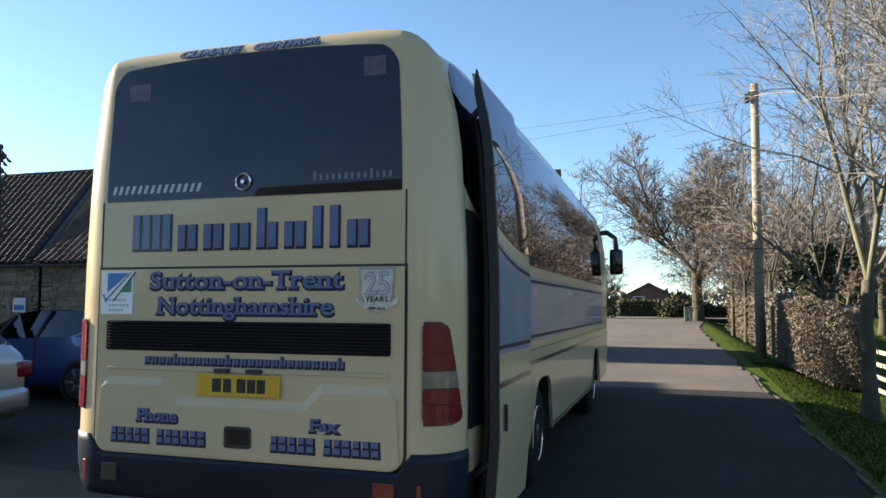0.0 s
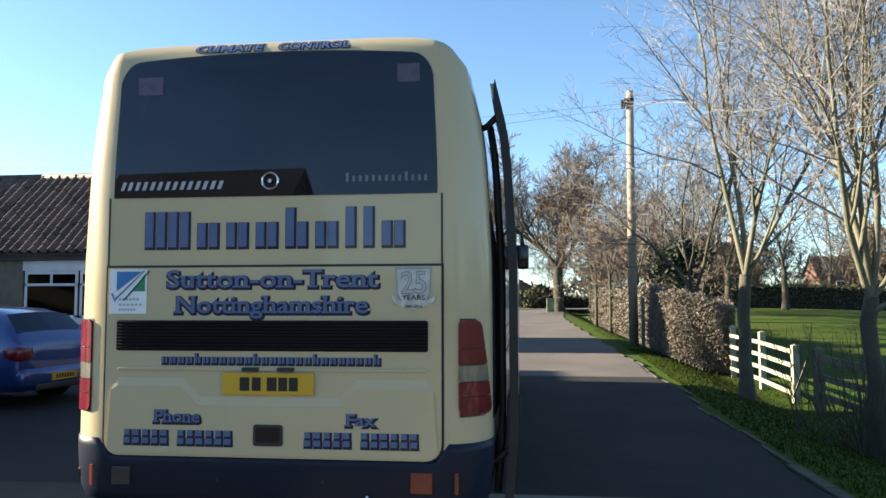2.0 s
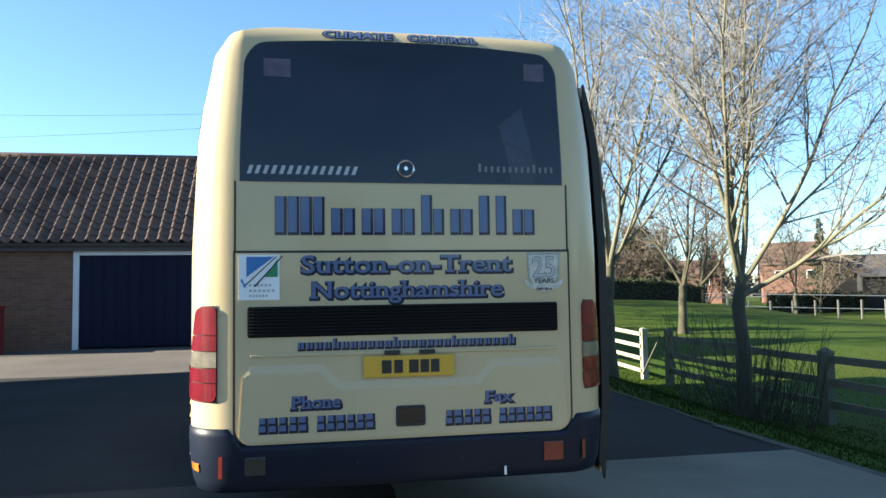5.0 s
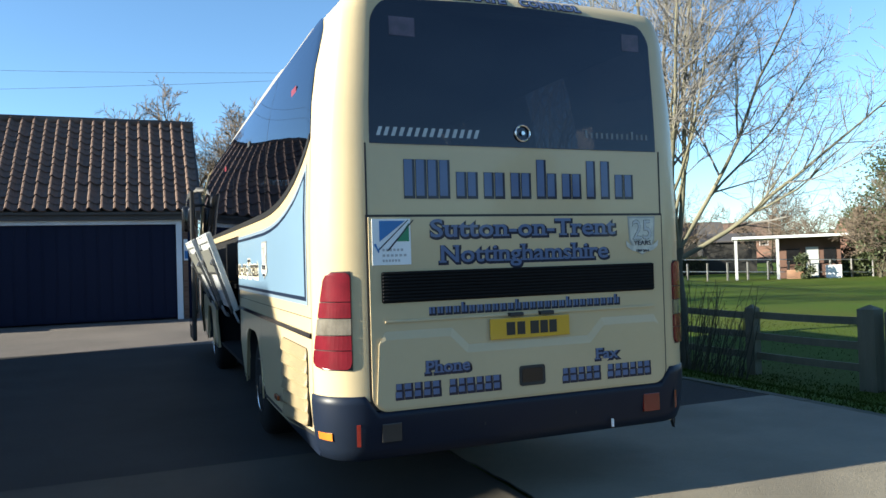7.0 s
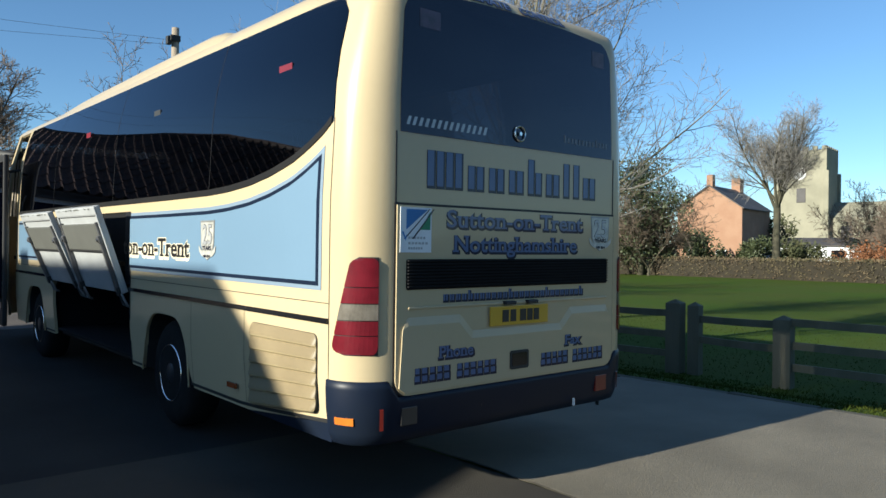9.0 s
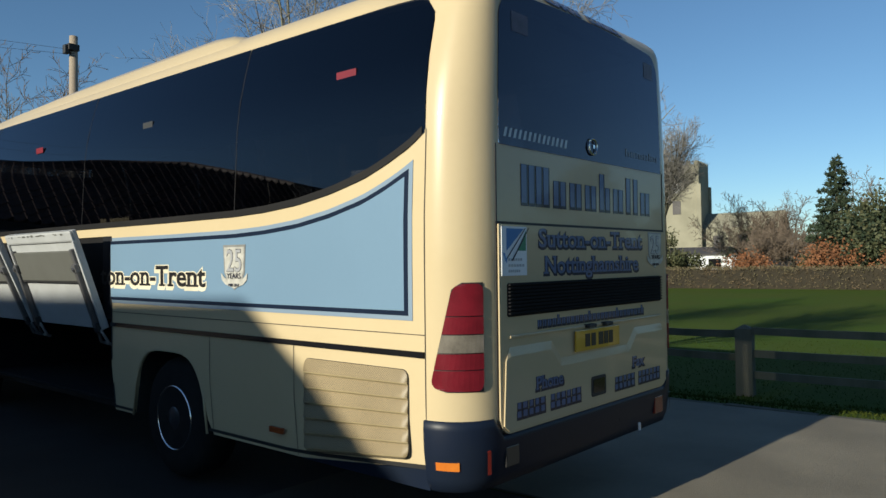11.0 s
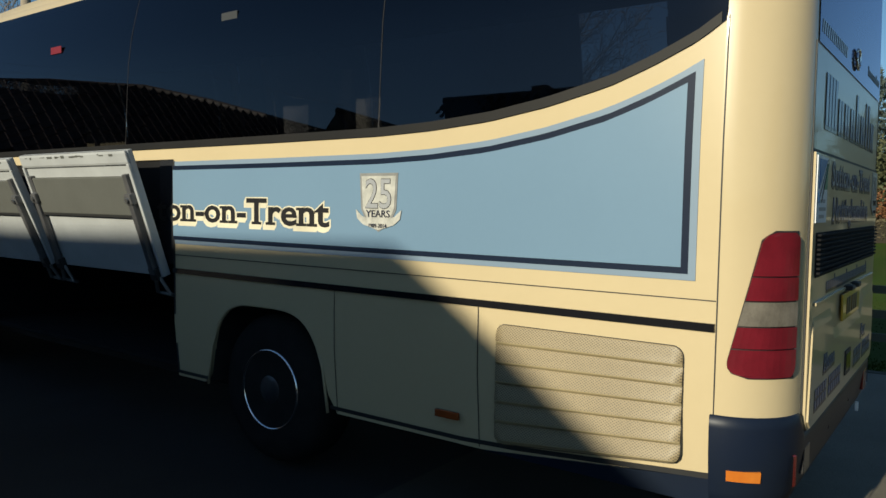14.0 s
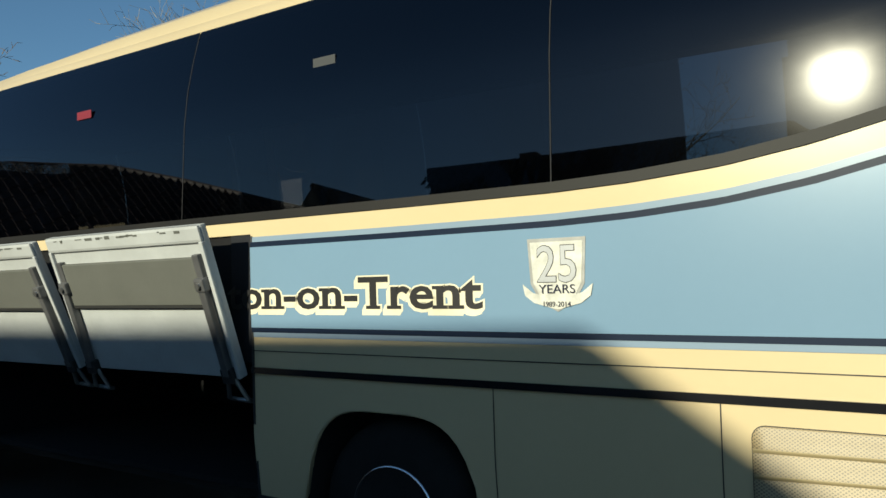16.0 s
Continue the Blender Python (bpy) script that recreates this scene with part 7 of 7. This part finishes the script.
tagged(mesh_part("grass", verts, faces, BLADE), "short green grass blades on the verge and lawn", "grass", kind="stuff")


# ---------------------------------------------------------------- fence, gate, pole
def post_mesh(w, h, point=0.06):
    bm = boxed(-w / 2, w / 2, -w / 2, w / 2, -0.25, h - point)
    top = max(bm.faces, key=lambda f: f.calc_center_median().z)
    r = bmesh.ops.poke(bm, faces=[top])
    for v in r["verts"]:
        v.co.z += point
    return bm


def rail_mesh(a, b, h=0.09, d=0.04, sag=0.0):
    a, b = Vector(a), Vector(b)
    u = (b - a).normalized()
    s = u.cross(Vector((0, 0, 1))).normalized() * d / 2
    bm = bmesh.new()
    rings = []
    for k in range(4):
        p = a.lerp(b, k / 3) + Vector((0, 0, -sag * math.sin(math.pi * k / 3)))
        rings.append([bm.verts.new(p + q) for q in (s + Vector((0, 0, h / 2)), -s + Vector((0, 0, h / 2)), -s - Vector((0, 0, h / 2)), s - Vector((0, 0, h / 2)))])
    for r, q in zip(rings, rings[1:]):
        for k in range(4):
            bm.faces.new((r[k], r[(k + 1) % 4], q[(k + 1) % 4], q[k]))
    bm.faces.new(rings[0])
    bm.faces.new(rings[-1][::-1])
    return bm


fence = thing("post_and_rail_fence", pose(0, 0, 0), "weathered green-brown post and rail fence beside the lawn", "fence")
spots = [(6.12, 8.70, 0.12, 1.05), (6.22, 6.50, 0.14, 1.0), (6.36, 4.76, 0.15, 1.02), (6.58, 2.98, 0.22, 1.08), (6.66, 2.70, 0.17, 1.05), (6.62, 1.36, 0.22, 0.95), (6.85, -1.2, 0.15, 1.0), (7.0, -3.6, 0.15, 1.0), (7.15, -6.0, 0.15, 1.0)]
for x, y, w, h in spots:
    ob = part("post", post_mesh(w, h), POST, fence)
    ob.matrix_basis = pose(x, y, ground_z(x, y), 0, 0, 8)
for (x0, y0, _, _), (x1, y1, _, _) in zip(spots, spots[1:]):
    if abs(y0 - y1) < 0.4:
        continue
    zs = (0.86, 0.55, 0.26) if y0 != 2.70 else (0.80, 0.5)
    for z in zs:
        part("rail", rail_mesh((x0, y0, ground_z(x0, y0) + z), (x1, y1, ground_z(x1, y1) + z + rng.uniform(-0.02, 0.02)), 0.10, 0.045, 0.01), POST, fence)
gate = thing("white_field_gate", pose(0, 0, 0), "chalky white timber field gate of four bars", "gate")
ga, gb = Vector((6.0, 13.4, 0)), Vector((6.12, 8.72, 0))
for t in (0.03, 0.44, 0.80):
    p = ga.lerp(gb, t)
    ob = part("gate_post", post_mesh(0.11, 1.12 if t < 0.7 else 1.0, 0.03), GATE_WHITE, gate)
    ob.matrix_basis = pose(p.x - 0.02, p.y, ground_z(p.x, p.y), 0, 0, 3)
for z in (0.90, 0.66, 0.42, 0.18):
    for t0, t1 in ((0.0, 0.44), (0.44, 0.80)):
        a, b = ga.lerp(gb, t0), ga.lerp(gb, t1)
        a.x, b.x = a.x - 0.09, b.x - 0.09
        a.z, b.z = ground_z(a.x, a.y) + z, ground_z(b.x, b.y) + z - (0.03 if t1 > 0.5 else 0.0)
        part("gate_bar", rail_mesh(a, b, 0.075, 0.03), GATE_WHITE, gate)
a, b = ga.lerp(gb, 0.82), ga.lerp(gb, 0.97)
part("brace", rail_mesh((a.x - 0.1, a.y, ground_z(a.x, a.y) + 0.1), (b.x - 0.1, b.y, ground_z(b.x, b.y) + 0.85), 0.03, 0.03), POST, gate)

pole = thing("telegraph_pole", pose(4.42, 17.5, ground_z(4.42, 17.5)), "tall weathered wooden telegraph pole with cables", "pole")
part("shaft", tubed([(0, 0, -0.3), (0, 0, 3.5), (0.02, 0, 7.25)], [0.135, 0.12, 0.10], 12), POLE_WOOD, pole, smooth=True)
part("head_bracket", boxed(-0.16, 0.12, -0.14, 0.14, 6.85, 7.02, 0.02), BLACK, pole)
part("insulator", boxed(-0.24, -0.12, -0.10, 0.06, 6.75, 6.98, 0.02), BLACK, pole)
part("step", boxed(0.10, 0.26, -0.015, 0.015, 5.0, 5.03), STEEL, pole)
for k, (x, y, z) in enumerate(((-34.0, 30.0, 10.6), (-34.0, 28.0, 8.4), (18.0, 60.0, 8.5))):
    a, b = Vector((4.42, 17.5, 7.25 - 0.12 * k)), Vector((x, y, z))
    pts = [a.lerp(b, t / 14) - Vector((0, 0, 0.9 * math.sin(math.pi * t / 14))) for t in range(15)]
    tagged(part("overhead_cable", tubed(pts, 0.0045, 5), CABLE), "thin black overhead cable strung from the pole", "cable", "overhead cables")
marker = thing("green_marker_post", pose(4.85, 18.6, ground_z(4.85, 18.6)), "slim dark green post at the hedge foot", "post")
part("shaft", boxed(-0.05, 0.05, -0.05, 0.05, -0.1, 1.4, 0.01), BIN_GREEN, marker)
wb = thing("wheelie_bin", pose(3.2, 52.0, ground_z(3.2, 52.0)), "pale green wheeled rubbish bin at the drive end", "bin")
part("bin_body", boxed(-0.28, 0.28, -0.3, 0.3, 0.03, 0.95, 0.04), BIN_GREEN, wb)
part("bin_lid", boxed(-0.30, 0.30, -0.34, 0.32, 0.95, 1.03, 0.03), BIN_GREEN, wb)

# kerb edging along the apron and drive
kerb = tagged(new("kerb_edging"), "worn concrete kerb edging set in the verge", "kerb", kind="structure")
stone_mesh = boxed(-0.06, 0.06, -0.445, 0.445, -0.12, 0.035, 0.012)
first = None
for k in range(24):
    y = -7.0 + 0.9 * k
    if first is None:
        first = part("kerb_stone", stone_mesh, KERB, kerb)
        ob = first
    else:
        ob = new("kerb_stone", first.data)
        ob.parent = kerb
    x = verge_line(EDGE, y) + 0.05 if y > 3 else EDGE + 0.07
    ob.matrix_basis = pose(x + rng.uniform(-0.012, 0.012), y, ground_z(min(x, 4.1), y) - 0.030 + rng.uniform(-0.006, 0.006), rng.uniform(-0.6, 0.6), rng.uniform(-1.5, 1.5), rng.uniform(-0.8, 0.8)) @ Matrix.Diagonal((0.4 if y > 3 else 1.0, 1, 1, 1))


# ---------------------------------------------------------------- cars
def hatchback(name, m, paint, label, length=4.32, width=1.77, height=1.42, rear_lamp=RED_LENS):
    """A five-door hatchback; the nose points along local +x, wheels on z = 0."""
    car = thing(name, m, label, "car", "parked cars")
    L, hw = length, width / 2
    #        x from tail, belt z, roof z, half width at belt, half width at roof
    st = ((0.00, 0.82, 0.84, 0.74, 0.70), (0.05, 0.92, 0.94, 0.80, 0.76), (0.16, 0.98, 1.06, 0.84, 0.70), (0.42, 1.00, 1.32, 0.86, 0.62), (0.75, 1.00, 1.40, 0.875, 0.61), (1.30, 0.99, height, hw, 0.61),
          (1.95, 0.96, height, hw, 0.61), (2.45, 0.94, 1.36, hw, 0.60), (2.85, 0.93, 1.18, 0.87, 0.63), (3.12, 0.93, 0.99, 0.86, 0.72), (3.6, 0.88, 0.91, 0.85, 0.70), (4.05, 0.78, 0.80, 0.80, 0.62), (4.25, 0.66, 0.67, 0.70, 0.52), (L, 0.52, 0.53, 0.55, 0.40))
    def sect(s):
        x, bz, rz, bw, rw = s
        mid = min(0.62, bz - 0.05)
        return [(x, bw - 0.10, 0.24), (x, bw, 0.34), (x, bw + 0.01, mid), (x, bw - 0.02, bz), (x, rw, rz - 0.02), (x, rw * 0.6, rz), (x, 0, rz + 0.012)]
    bm = bmesh.new()
    for sgn in (-1, 1):
        cols = [[bm.verts.new((x, sgn * y, z)) for x, y, z in sect(s)] for s in st]
        for i in range(len(st) - 1):
            for k in range(6):
                if k == 3 and 4 <= i <= 8:
                    continue
                if k in (4, 5) and i in (2, 7, 8):
                    continue
                f = (cols[i][k], cols[i + 1][k], cols[i + 1][k + 1], cols[i][k + 1])
                bm.faces.new(f)
        for c in (cols[0], cols[-1]):
            bm.faces.new(c + [bm.verts.new((c[0].co.x, 0, c[0].co.z))])
    bmesh.ops.remove_doubles(bm, verts=bm.verts, dist=0.001)
    body_ = part("body", bm, paint, car, smooth=True)
    body_.modifiers.new("round", "SUBSURF").levels = 1
    body_.modifiers["round"].render_levels = 2
    def pane(name, quads, tag=""):
        gl = bmesh.new()
        for q in quads:
            gl.faces.new([gl.verts.new(v) for v in q])
        bmesh.ops.remove_doubles(gl, verts=gl.verts, dist=0.002)
        part(name, gl, CAR_GLASS, car, tag)

    rows_ = {sgn: [[(x, sgn * (y - 0.012 if y else 0.0), z) for x, y, z in sect(s)] for s in st] for sgn in (-1, 1)}
    for sgn in (-1, 1):
        c = rows_[sgn]
        pane("side_glass", [(c[i][3], c[i + 1][3], c[i + 1][4], c[i][4]) for i in range(4, 9)], "dark side glass")
    for name_, span_ in (("rear_glass", (2,)), ("windscreen", (7, 8))):
        pane(name_, [(c[i][k], c[i + 1][k], c[i + 1][k + 1], c[i][k + 1]) for c in rows_.values() for i in span_ for k in (4, 5)], "dark car glass")
    part("cabin", boxed(0.5, 3.0, -0.72, 0.72, 0.3, 0.92, 0.05), LINING, car)
    for sgn in (-1, 1):
        for x, w in ((1.72, 0.05), (2.62, 0.05)):
            part("pillar", tubed([(x, sgn * (hw - 0.025), 0.95), (x - 0.06 if x < 2 else x - 0.15, sgn * 0.625, 1.40 if x < 2 else 1.30)], w * 0.6, 6), BLACK_GLOSS if x > 1 else paint, car)
        for x in (0.80, 3.48):
            w = part("wheel", lathe(bmesh.new(), [(0.20, -0.01), (0.29, -0.006), (0.315, 0.03), (0.315, 0.19), (0.29, 0.21), (0.2, 0.21)], 28), TYRE, car, smooth=True)
            w.matrix_basis = pose(x, sgn * (hw + 0.005), 0.315) @ pose(0, 0, 0, 0, 0, -90 if sgn > 0 else 90)
            part("rim", lathe(bmesh.new(), [(0.225, -0.012), (0.21, 0.0), (0.20, 0.04), (0.05, 0.03), (0.045, -0.004), (0.01, -0.006)], 24), DISC, w)
            for k in range(5):
                a = 2 * math.pi * k / 5
                part("spoke", tubed([(0.0, 0.03 * math.cos(a), 0.03 * math.sin(a)), (-0.004, 0.12 * math.cos(a + 0.09), 0.12 * math.sin(a + 0.09)), (-0.004, 0.21 * math.cos(a), 0.21 * math.sin(a))], [0.03, 0.022, 0.028], 6), ALLOY, w, smooth=True)
            part("wheel_arch", lathe(bmesh.new(), [(0.335, 0.0), (0.335, 0.012), (0.01, 0.012)], 28), BLACK, car).matrix_basis = pose(x, sgn * (hw + 0.002), 0.33) @ pose(0, 0, 0, 0, 0, -90 if sgn > 0 else 90)
        part("tail_lamp", boxed(-0.012, 0.30, sgn * 0.72 - 0.17, sgn * 0.72 + 0.120, 0.66, 0.86, 0.06), rear_lamp, car, "red tail lamp", smooth=True)
        part("door_mirror", boxed(2.66, 2.80, sgn * 0.98 - 0.08, sgn * 0.98 + 0.08, 0.93, 1.06, 0.03), paint, car)
        part("door_seam", boxed(1.70, 1.71, sgn * (hw + 0.008) - 0.004, sgn * (hw + 0.008) + 0.004, 0.36, 0.93), BLACK, car)
    plate = part("number_plate", boxed(-0.075, -0.058, -0.26, 0.26, 0.36, 0.47, 0.004), PLATE_YELLOW, car, "yellow plate with its signs as bars")
    for k in range(7):
        y = -0.19 + 0.057 * k
        part("plate_bar", boxed(-0.078, -0.074, y, y + 0.036, 0.385, 0.445), LETTER_BLACK, plate)
    part("rear_bumper", boxed(-0.06, 0.22, -0.80, 0.80, 0.27, 0.56, 0.09), paint, car, smooth=True)
    part("bumper_insert", boxed(-0.065, 0.05, -0.55, 0.55, 0.24, 0.34, 0.03), BLACK, car)
    return car


ang = 175.0
hatchback("parked_hatchback", pose(-5.36, 6.25, ground_z(-5, 6.3), 0, 0, ang), CAR_BLUE, "metallic blue five-door hatchback parked in the yard")
hatchback("parked_hatchback", pose(-4.92, 2.62, ground_z(-5, 2.6), 0, 0, math.degrees(math.atan2(-0.14, -0.99))), CAR_SILVER, "older silver hatchback parked beside a blue one", 4.1, 1.69, 1.42)


# ---------------------------------------------------------------- buildings across the lawn
def house(name, x, y, w, d, eave, ridge, wall_mat, roof_mat, turn, label, windows=(), chimneys=(), category="house"):
    """Gabled house; local x runs along the ridge, its gable ends at both sides."""
    z0 = ground_z(x, y)
    root = thing(name, pose(x, y, z0, 0, 0, turn), label, category, "distant houses")
    bm = bmesh.new()
    prism(bm, [(-d / 2, -0.3), (d / 2, -0.3), (d / 2, eave), (0, ridge - 0.12), (-d / 2, eave)], w, Matrix(((0, -1, 0, w / 2), (1, 0, 0, 0), (0, 0, 1, 0), (0, 0, 0, 1))))
    part("wall", bm, wall_mat, root)
    for s in (-1, 1):
        bm = bmesh.new()
        o = 0.25
        k = (ridge - eave) / (d / 2)
        vs = [(-w / 2 - o, 0, ridge), (w / 2 + o, 0, ridge), (w / 2 + o, s * (d / 2 + o), eave - k * o), (-w / 2 - o, s * (d / 2 + o), eave - k * o)]
        a = [bm.verts.new(v) for v in vs]
        b = [bm.verts.new((p, q, r - 0.10)) for p, q, r in vs]
        bm.faces.new(a)
        bm.faces.new(b[::-1])
        for i in range(4):
            bm.faces.new((a[i], a[(i + 1) % 4], b[(i + 1) % 4], b[i]))
        part("roof", bm, roof_mat, root)
    for cx, ch, cw in chimneys:
        part("chimney", boxed(cx - cw / 2, cx + cw / 2, -cw * 0.4, cw * 0.4, ridge - 0.5, ridge + ch, 0.02), wall_mat, root)
    for face, a, z, ww, hh in windows:
        if face == "front":
            fr = part("window", boxed(a - ww / 2, a + ww / 2, -d / 2 - 0.04, -d / 2 + 0.02, z, z + hh), WHITE_PAINT, root)
            part("pane", boxed(a - ww / 2 + 0.08, a + ww / 2 - 0.08, -d / 2 - 0.05, -d / 2 - 0.03, z + 0.08, z + hh - 0.08), BLACK_GLOSS, fr)
        else:
            fr = part("window", boxed(-w / 2 - 0.04, -w / 2 + 0.02, a - ww / 2, a + ww / 2, z, z + hh), WHITE_PAINT, root)
            part("pane", boxed(-w / 2 - 0.05, -w / 2 - 0.03, a - ww / 2 + 0.08, a + ww / 2 - 0.08, z + 0.08, z + hh - 0.08), BLACK_GLOSS, fr)
    return root


# orange brick house, gable to the lawn
house("brick_house", 68.4, 36.0, 8.5, 6.4, 5.9, 8.1, ORANGE_BRICK, SLATE, 9, "orange brick house with slate roof and chimneys", (("side", -1.2, 0.6, 1.0, 1.1), ("side", 1.4, 0.6, 1.4, 1.1)), ((-3.8, 1.0, 0.75), (3.8, 1.2, 1.15)))
# church
church = thing("stone_church", pose(104.0, 43.0, ground_z(104, 43), 0, 0, 9), "pale stone village church with square tower", "church")
tower = part("tower", boxed(-3.2, 3.2, -3.2, 3.2, -0.5, 15.4), CHURCH, church)
for s in (-1, 1):
    for t in (-1, 1):
        part("buttress", boxed(s * 3.2 - 0.35, s * 3.2 + 0.35, t * 3.2 - 0.35, t * 3.2 + 0.35, -0.5, 12.5, 0.1), CHURCH, church)
for k in range(6):
    for s in (-1, 1):
        part("merlon", boxed(-3.2 + 1.16 * k, -3.2 + 1.16 * k + 0.6, s * 3.04 - 0.16, s * 3.04 + 0.16, 15.4, 15.9), CHURCH, tower)
        part("merlon", boxed(s * 3.04 - 0.16, s * 3.04 + 0.16, -3.2 + 1.16 * k, -3.2 + 1.16 * k + 0.6, 15.4, 15.9), CHURCH, tower)
part("clock_face", lathe(bmesh.new(), [(0.85, 0), (0.85, 0.06), (0.01, 0.06)], 24, pose(-3.28, 0.2, 12.2)), WHITE, tower, "round pale clock face")
part("belfry_opening", boxed(-3.26, -3.1, -0.6, 0.6, 8.2, 10.2, 0.1), SLATE, tower)
part("nave", prism(bmesh.new(), [(-4.2, -0.5), (4.2, -0.5), (4.2, 6.0), (0, 8.4), (-4.2, 6.0)], 11.0, pose(2, -3.0, 0, 0, 0, 180)), CHURCH, church)
for k in range(4):
    part("nave_window", boxed(-2.26, -2.1, -5.5 - 3.2 * k - 0.7, -5.5 - 3.2 * k + 0.7, 2.0, 5.0, 0.2), SLATE, church)
# white low building left of the church yard
house("white_cottage", 76.0, 28.0, 14.0, 5.0, 2.3, 3.0, WHITE_PAINT, SLATE, -65, "low white-walled building behind the hedge", (("front", -4, 0.6, 1.4, 1.2), ("front", 0, 0.6, 1.4, 1.2), ("front", 4, 0.6, 1.4, 1.2)))
# brick houses beyond the hedge and at the end of the drive
house("brick_house", 19.0, 74.0, 9.5, 6.5, 4.9, 7.4, RED_HOUSE, BARN_TILE, 8, "red brick house with tiled roof beyond the trees", (("front", -2.6, 3.1, 1.3, 1.1), ("front", 2.2, 3.1, 1.3, 1.1), ("front", 2.2, 0.8, 1.6, 1.2)), ((3.6, 1.2, 0.8),))
house("brick_house", 40.0, 88.0, 10.0, 6.5, 4.9, 7.2, RED_HOUSE, BARN_TILE, -5, "red brick house with tiled roof beyond the trees", (("front", -2.6, 3.1, 1.3, 1.1), ("front", 2.2, 3.1, 1.3, 1.1)), ((3.6, 1.2, 0.8),))
house("brick_bungalow", -0.2, 79.0, 8.0, 5.0, 2.0, 3.3, RED_HOUSE, TILE, 90, "small brick bungalow at the end of the drive", (("side", 1.0, 0.9, 1.2, 1.0),), ())
for k, (x, y, t) in enumerate(((72.0, 96.0, 10), (92.0, 92.0, -8), (60.0, 104.0, 4), (110.0, 84.0, 12))):
    house("brick_house", x, y, 9.0, 6.5, 4.4, 6.8, RED_HOUSE, TILE, t - 40, "far red brick house with tiled roof", (("front", -2.4, 2.8, 1.3, 1.1), ("front", 2.2, 2.8, 1.3, 1.1)), ((3.4, 1.0, 0.8),))

# the houses and trees that close the yard behind the start of the walk
house("brick_house", -15.0, -33.0, 10.0, 8.0, 4.9, 8.7, RED_HOUSE, BARN_TILE, 4, "brick house with tiled roof behind the yard")
hedge(-45.0, 45.0, -25.5, -23.5, 1.7, 7000, 0.22, HEDGE_GREEN, "dark clipped hedge behind the yard", 14)
for k, (x, y, h, w) in enumerate(((-22.0, -31.0, 7.0, 6.0), (1.5, -33.0, 6.0, 4.5), (17.5, -31.0, 7.0, 6.0))):
    leafy_tree(x, y, h, w, 260 + k, HEDGE_GREEN, "dark evergreen tree behind the yard", 3500, 0.32, 0.12, 26)
house("dark_shed", 46.0, 48.0, 4.4, 3.0, 2.9, 3.5, SHED, SLATE, -32, "dark weatherboarded shed behind the railings", (), ())
house("brick_house", 68.0, 90.0, 8.0, 6.5, 5.6, 8.6, RED_HOUSE, TILE, -35, "far red brick house with tiled roof", (("front", -2.0, 3.4, 1.3, 1.1), ("front", 2.0, 3.4, 1.3, 1.1)), ((3.0, 1.0, 0.8),))
house("brick_house", 76.0, 88.0, 9.0, 6.0, 4.6, 6.6, ORANGE_BRICK, SLATE, -35, "far orange brick house with slate roof", (("front", -2.4, 2.8, 1.3, 1.1), ("front", 2.2, 2.8, 1.3, 1.1)), ())
# pavilion with a flat white canopy
pav = thing("park_pavilion", pose(38.15, 33.65, ground_z(38.15, 33.65), 0, 0, -43), "small brick pavilion under a flat white-edged canopy", "pavilion")
part("canopy", boxed(-3.6, 3.2, -2.6, 2.4, 2.62, 2.78, 0.02), WHITE_PAINT, pav, "flat white-edged roof")
part("room", boxed(-0.7, 2.9, -1.0, 2.2, -0.2, 2.62), PAVILION, pav, "brick room")
part("door", boxed(0.85, 1.6, -1.05, -0.98, 0.0, 2.0), GREY_PAINT, pav)
part("window", boxed(-0.3, 0.5, -1.05, -0.98, 0.9, 1.9), BLACK_GLOSS, pav)
part("window", boxed(1.9, 2.6, -1.05, -0.98, 0.9, 1.9), BLACK_GLOSS, pav)
for x in (-3.4, -0.9):
    part("canopy_post", boxed(x - 0.09, x + 0.09, -2.45, -2.27, -0.2, 2.62), GREY_PAINT, pav)
part("low_wall", boxed(-0.4, 0.7, -2.2, -1.9, -0.2, 0.55), ORANGE_BRICK, pav)
part("white_panel", boxed(1.9, 2.8, -1.9, -1.8, -0.1, 0.8), WHITE_PAINT, pav)
rf = thing("railing_fence", pose(0, 0, 0), "pale metal railing fence along the far lawn", "fence")
p0, p1 = Vector((24.0, 40.6, 0)), Vector((41.0, 29.8, 0))
for k in range(17):
    p = p0.lerp(p1, k / 16)
    part("post", boxed(-0.05, 0.05, -0.05, 0.05, -0.1, 1.15), STEEL, rf).matrix_basis = pose(p.x, p.y, ground_z(p.x, p.y))
for z in (1.05, 0.25):
    a, b = p0.copy(), p1.copy()
    a.z, b.z = ground_z(a.x, a.y) + z, ground_z(b.x, b.y) + z
    part("rail", rail_mesh(a, b, 0.05, 0.04), STEEL, rf)
rng = random.Random(9)
low_rail = thing("timber_barrier", pose(0, 0, 0), "pale timber knee rail beyond the lawn", "fence")
part("rail", rail_mesh((40.2, 0.6, 0.95), (40.2, -8.0, 0.95), 0.14, 0.06), GATE_WHITE, low_rail)
for y in (0.4, -2.6, -5.6):
    part("post", boxed(-0.07, 0.07, -0.07, 0.07, -0.1, 1.15), GATE_WHITE, low_rail).matrix_basis = pose(40.25, y, ground_z(40, y))
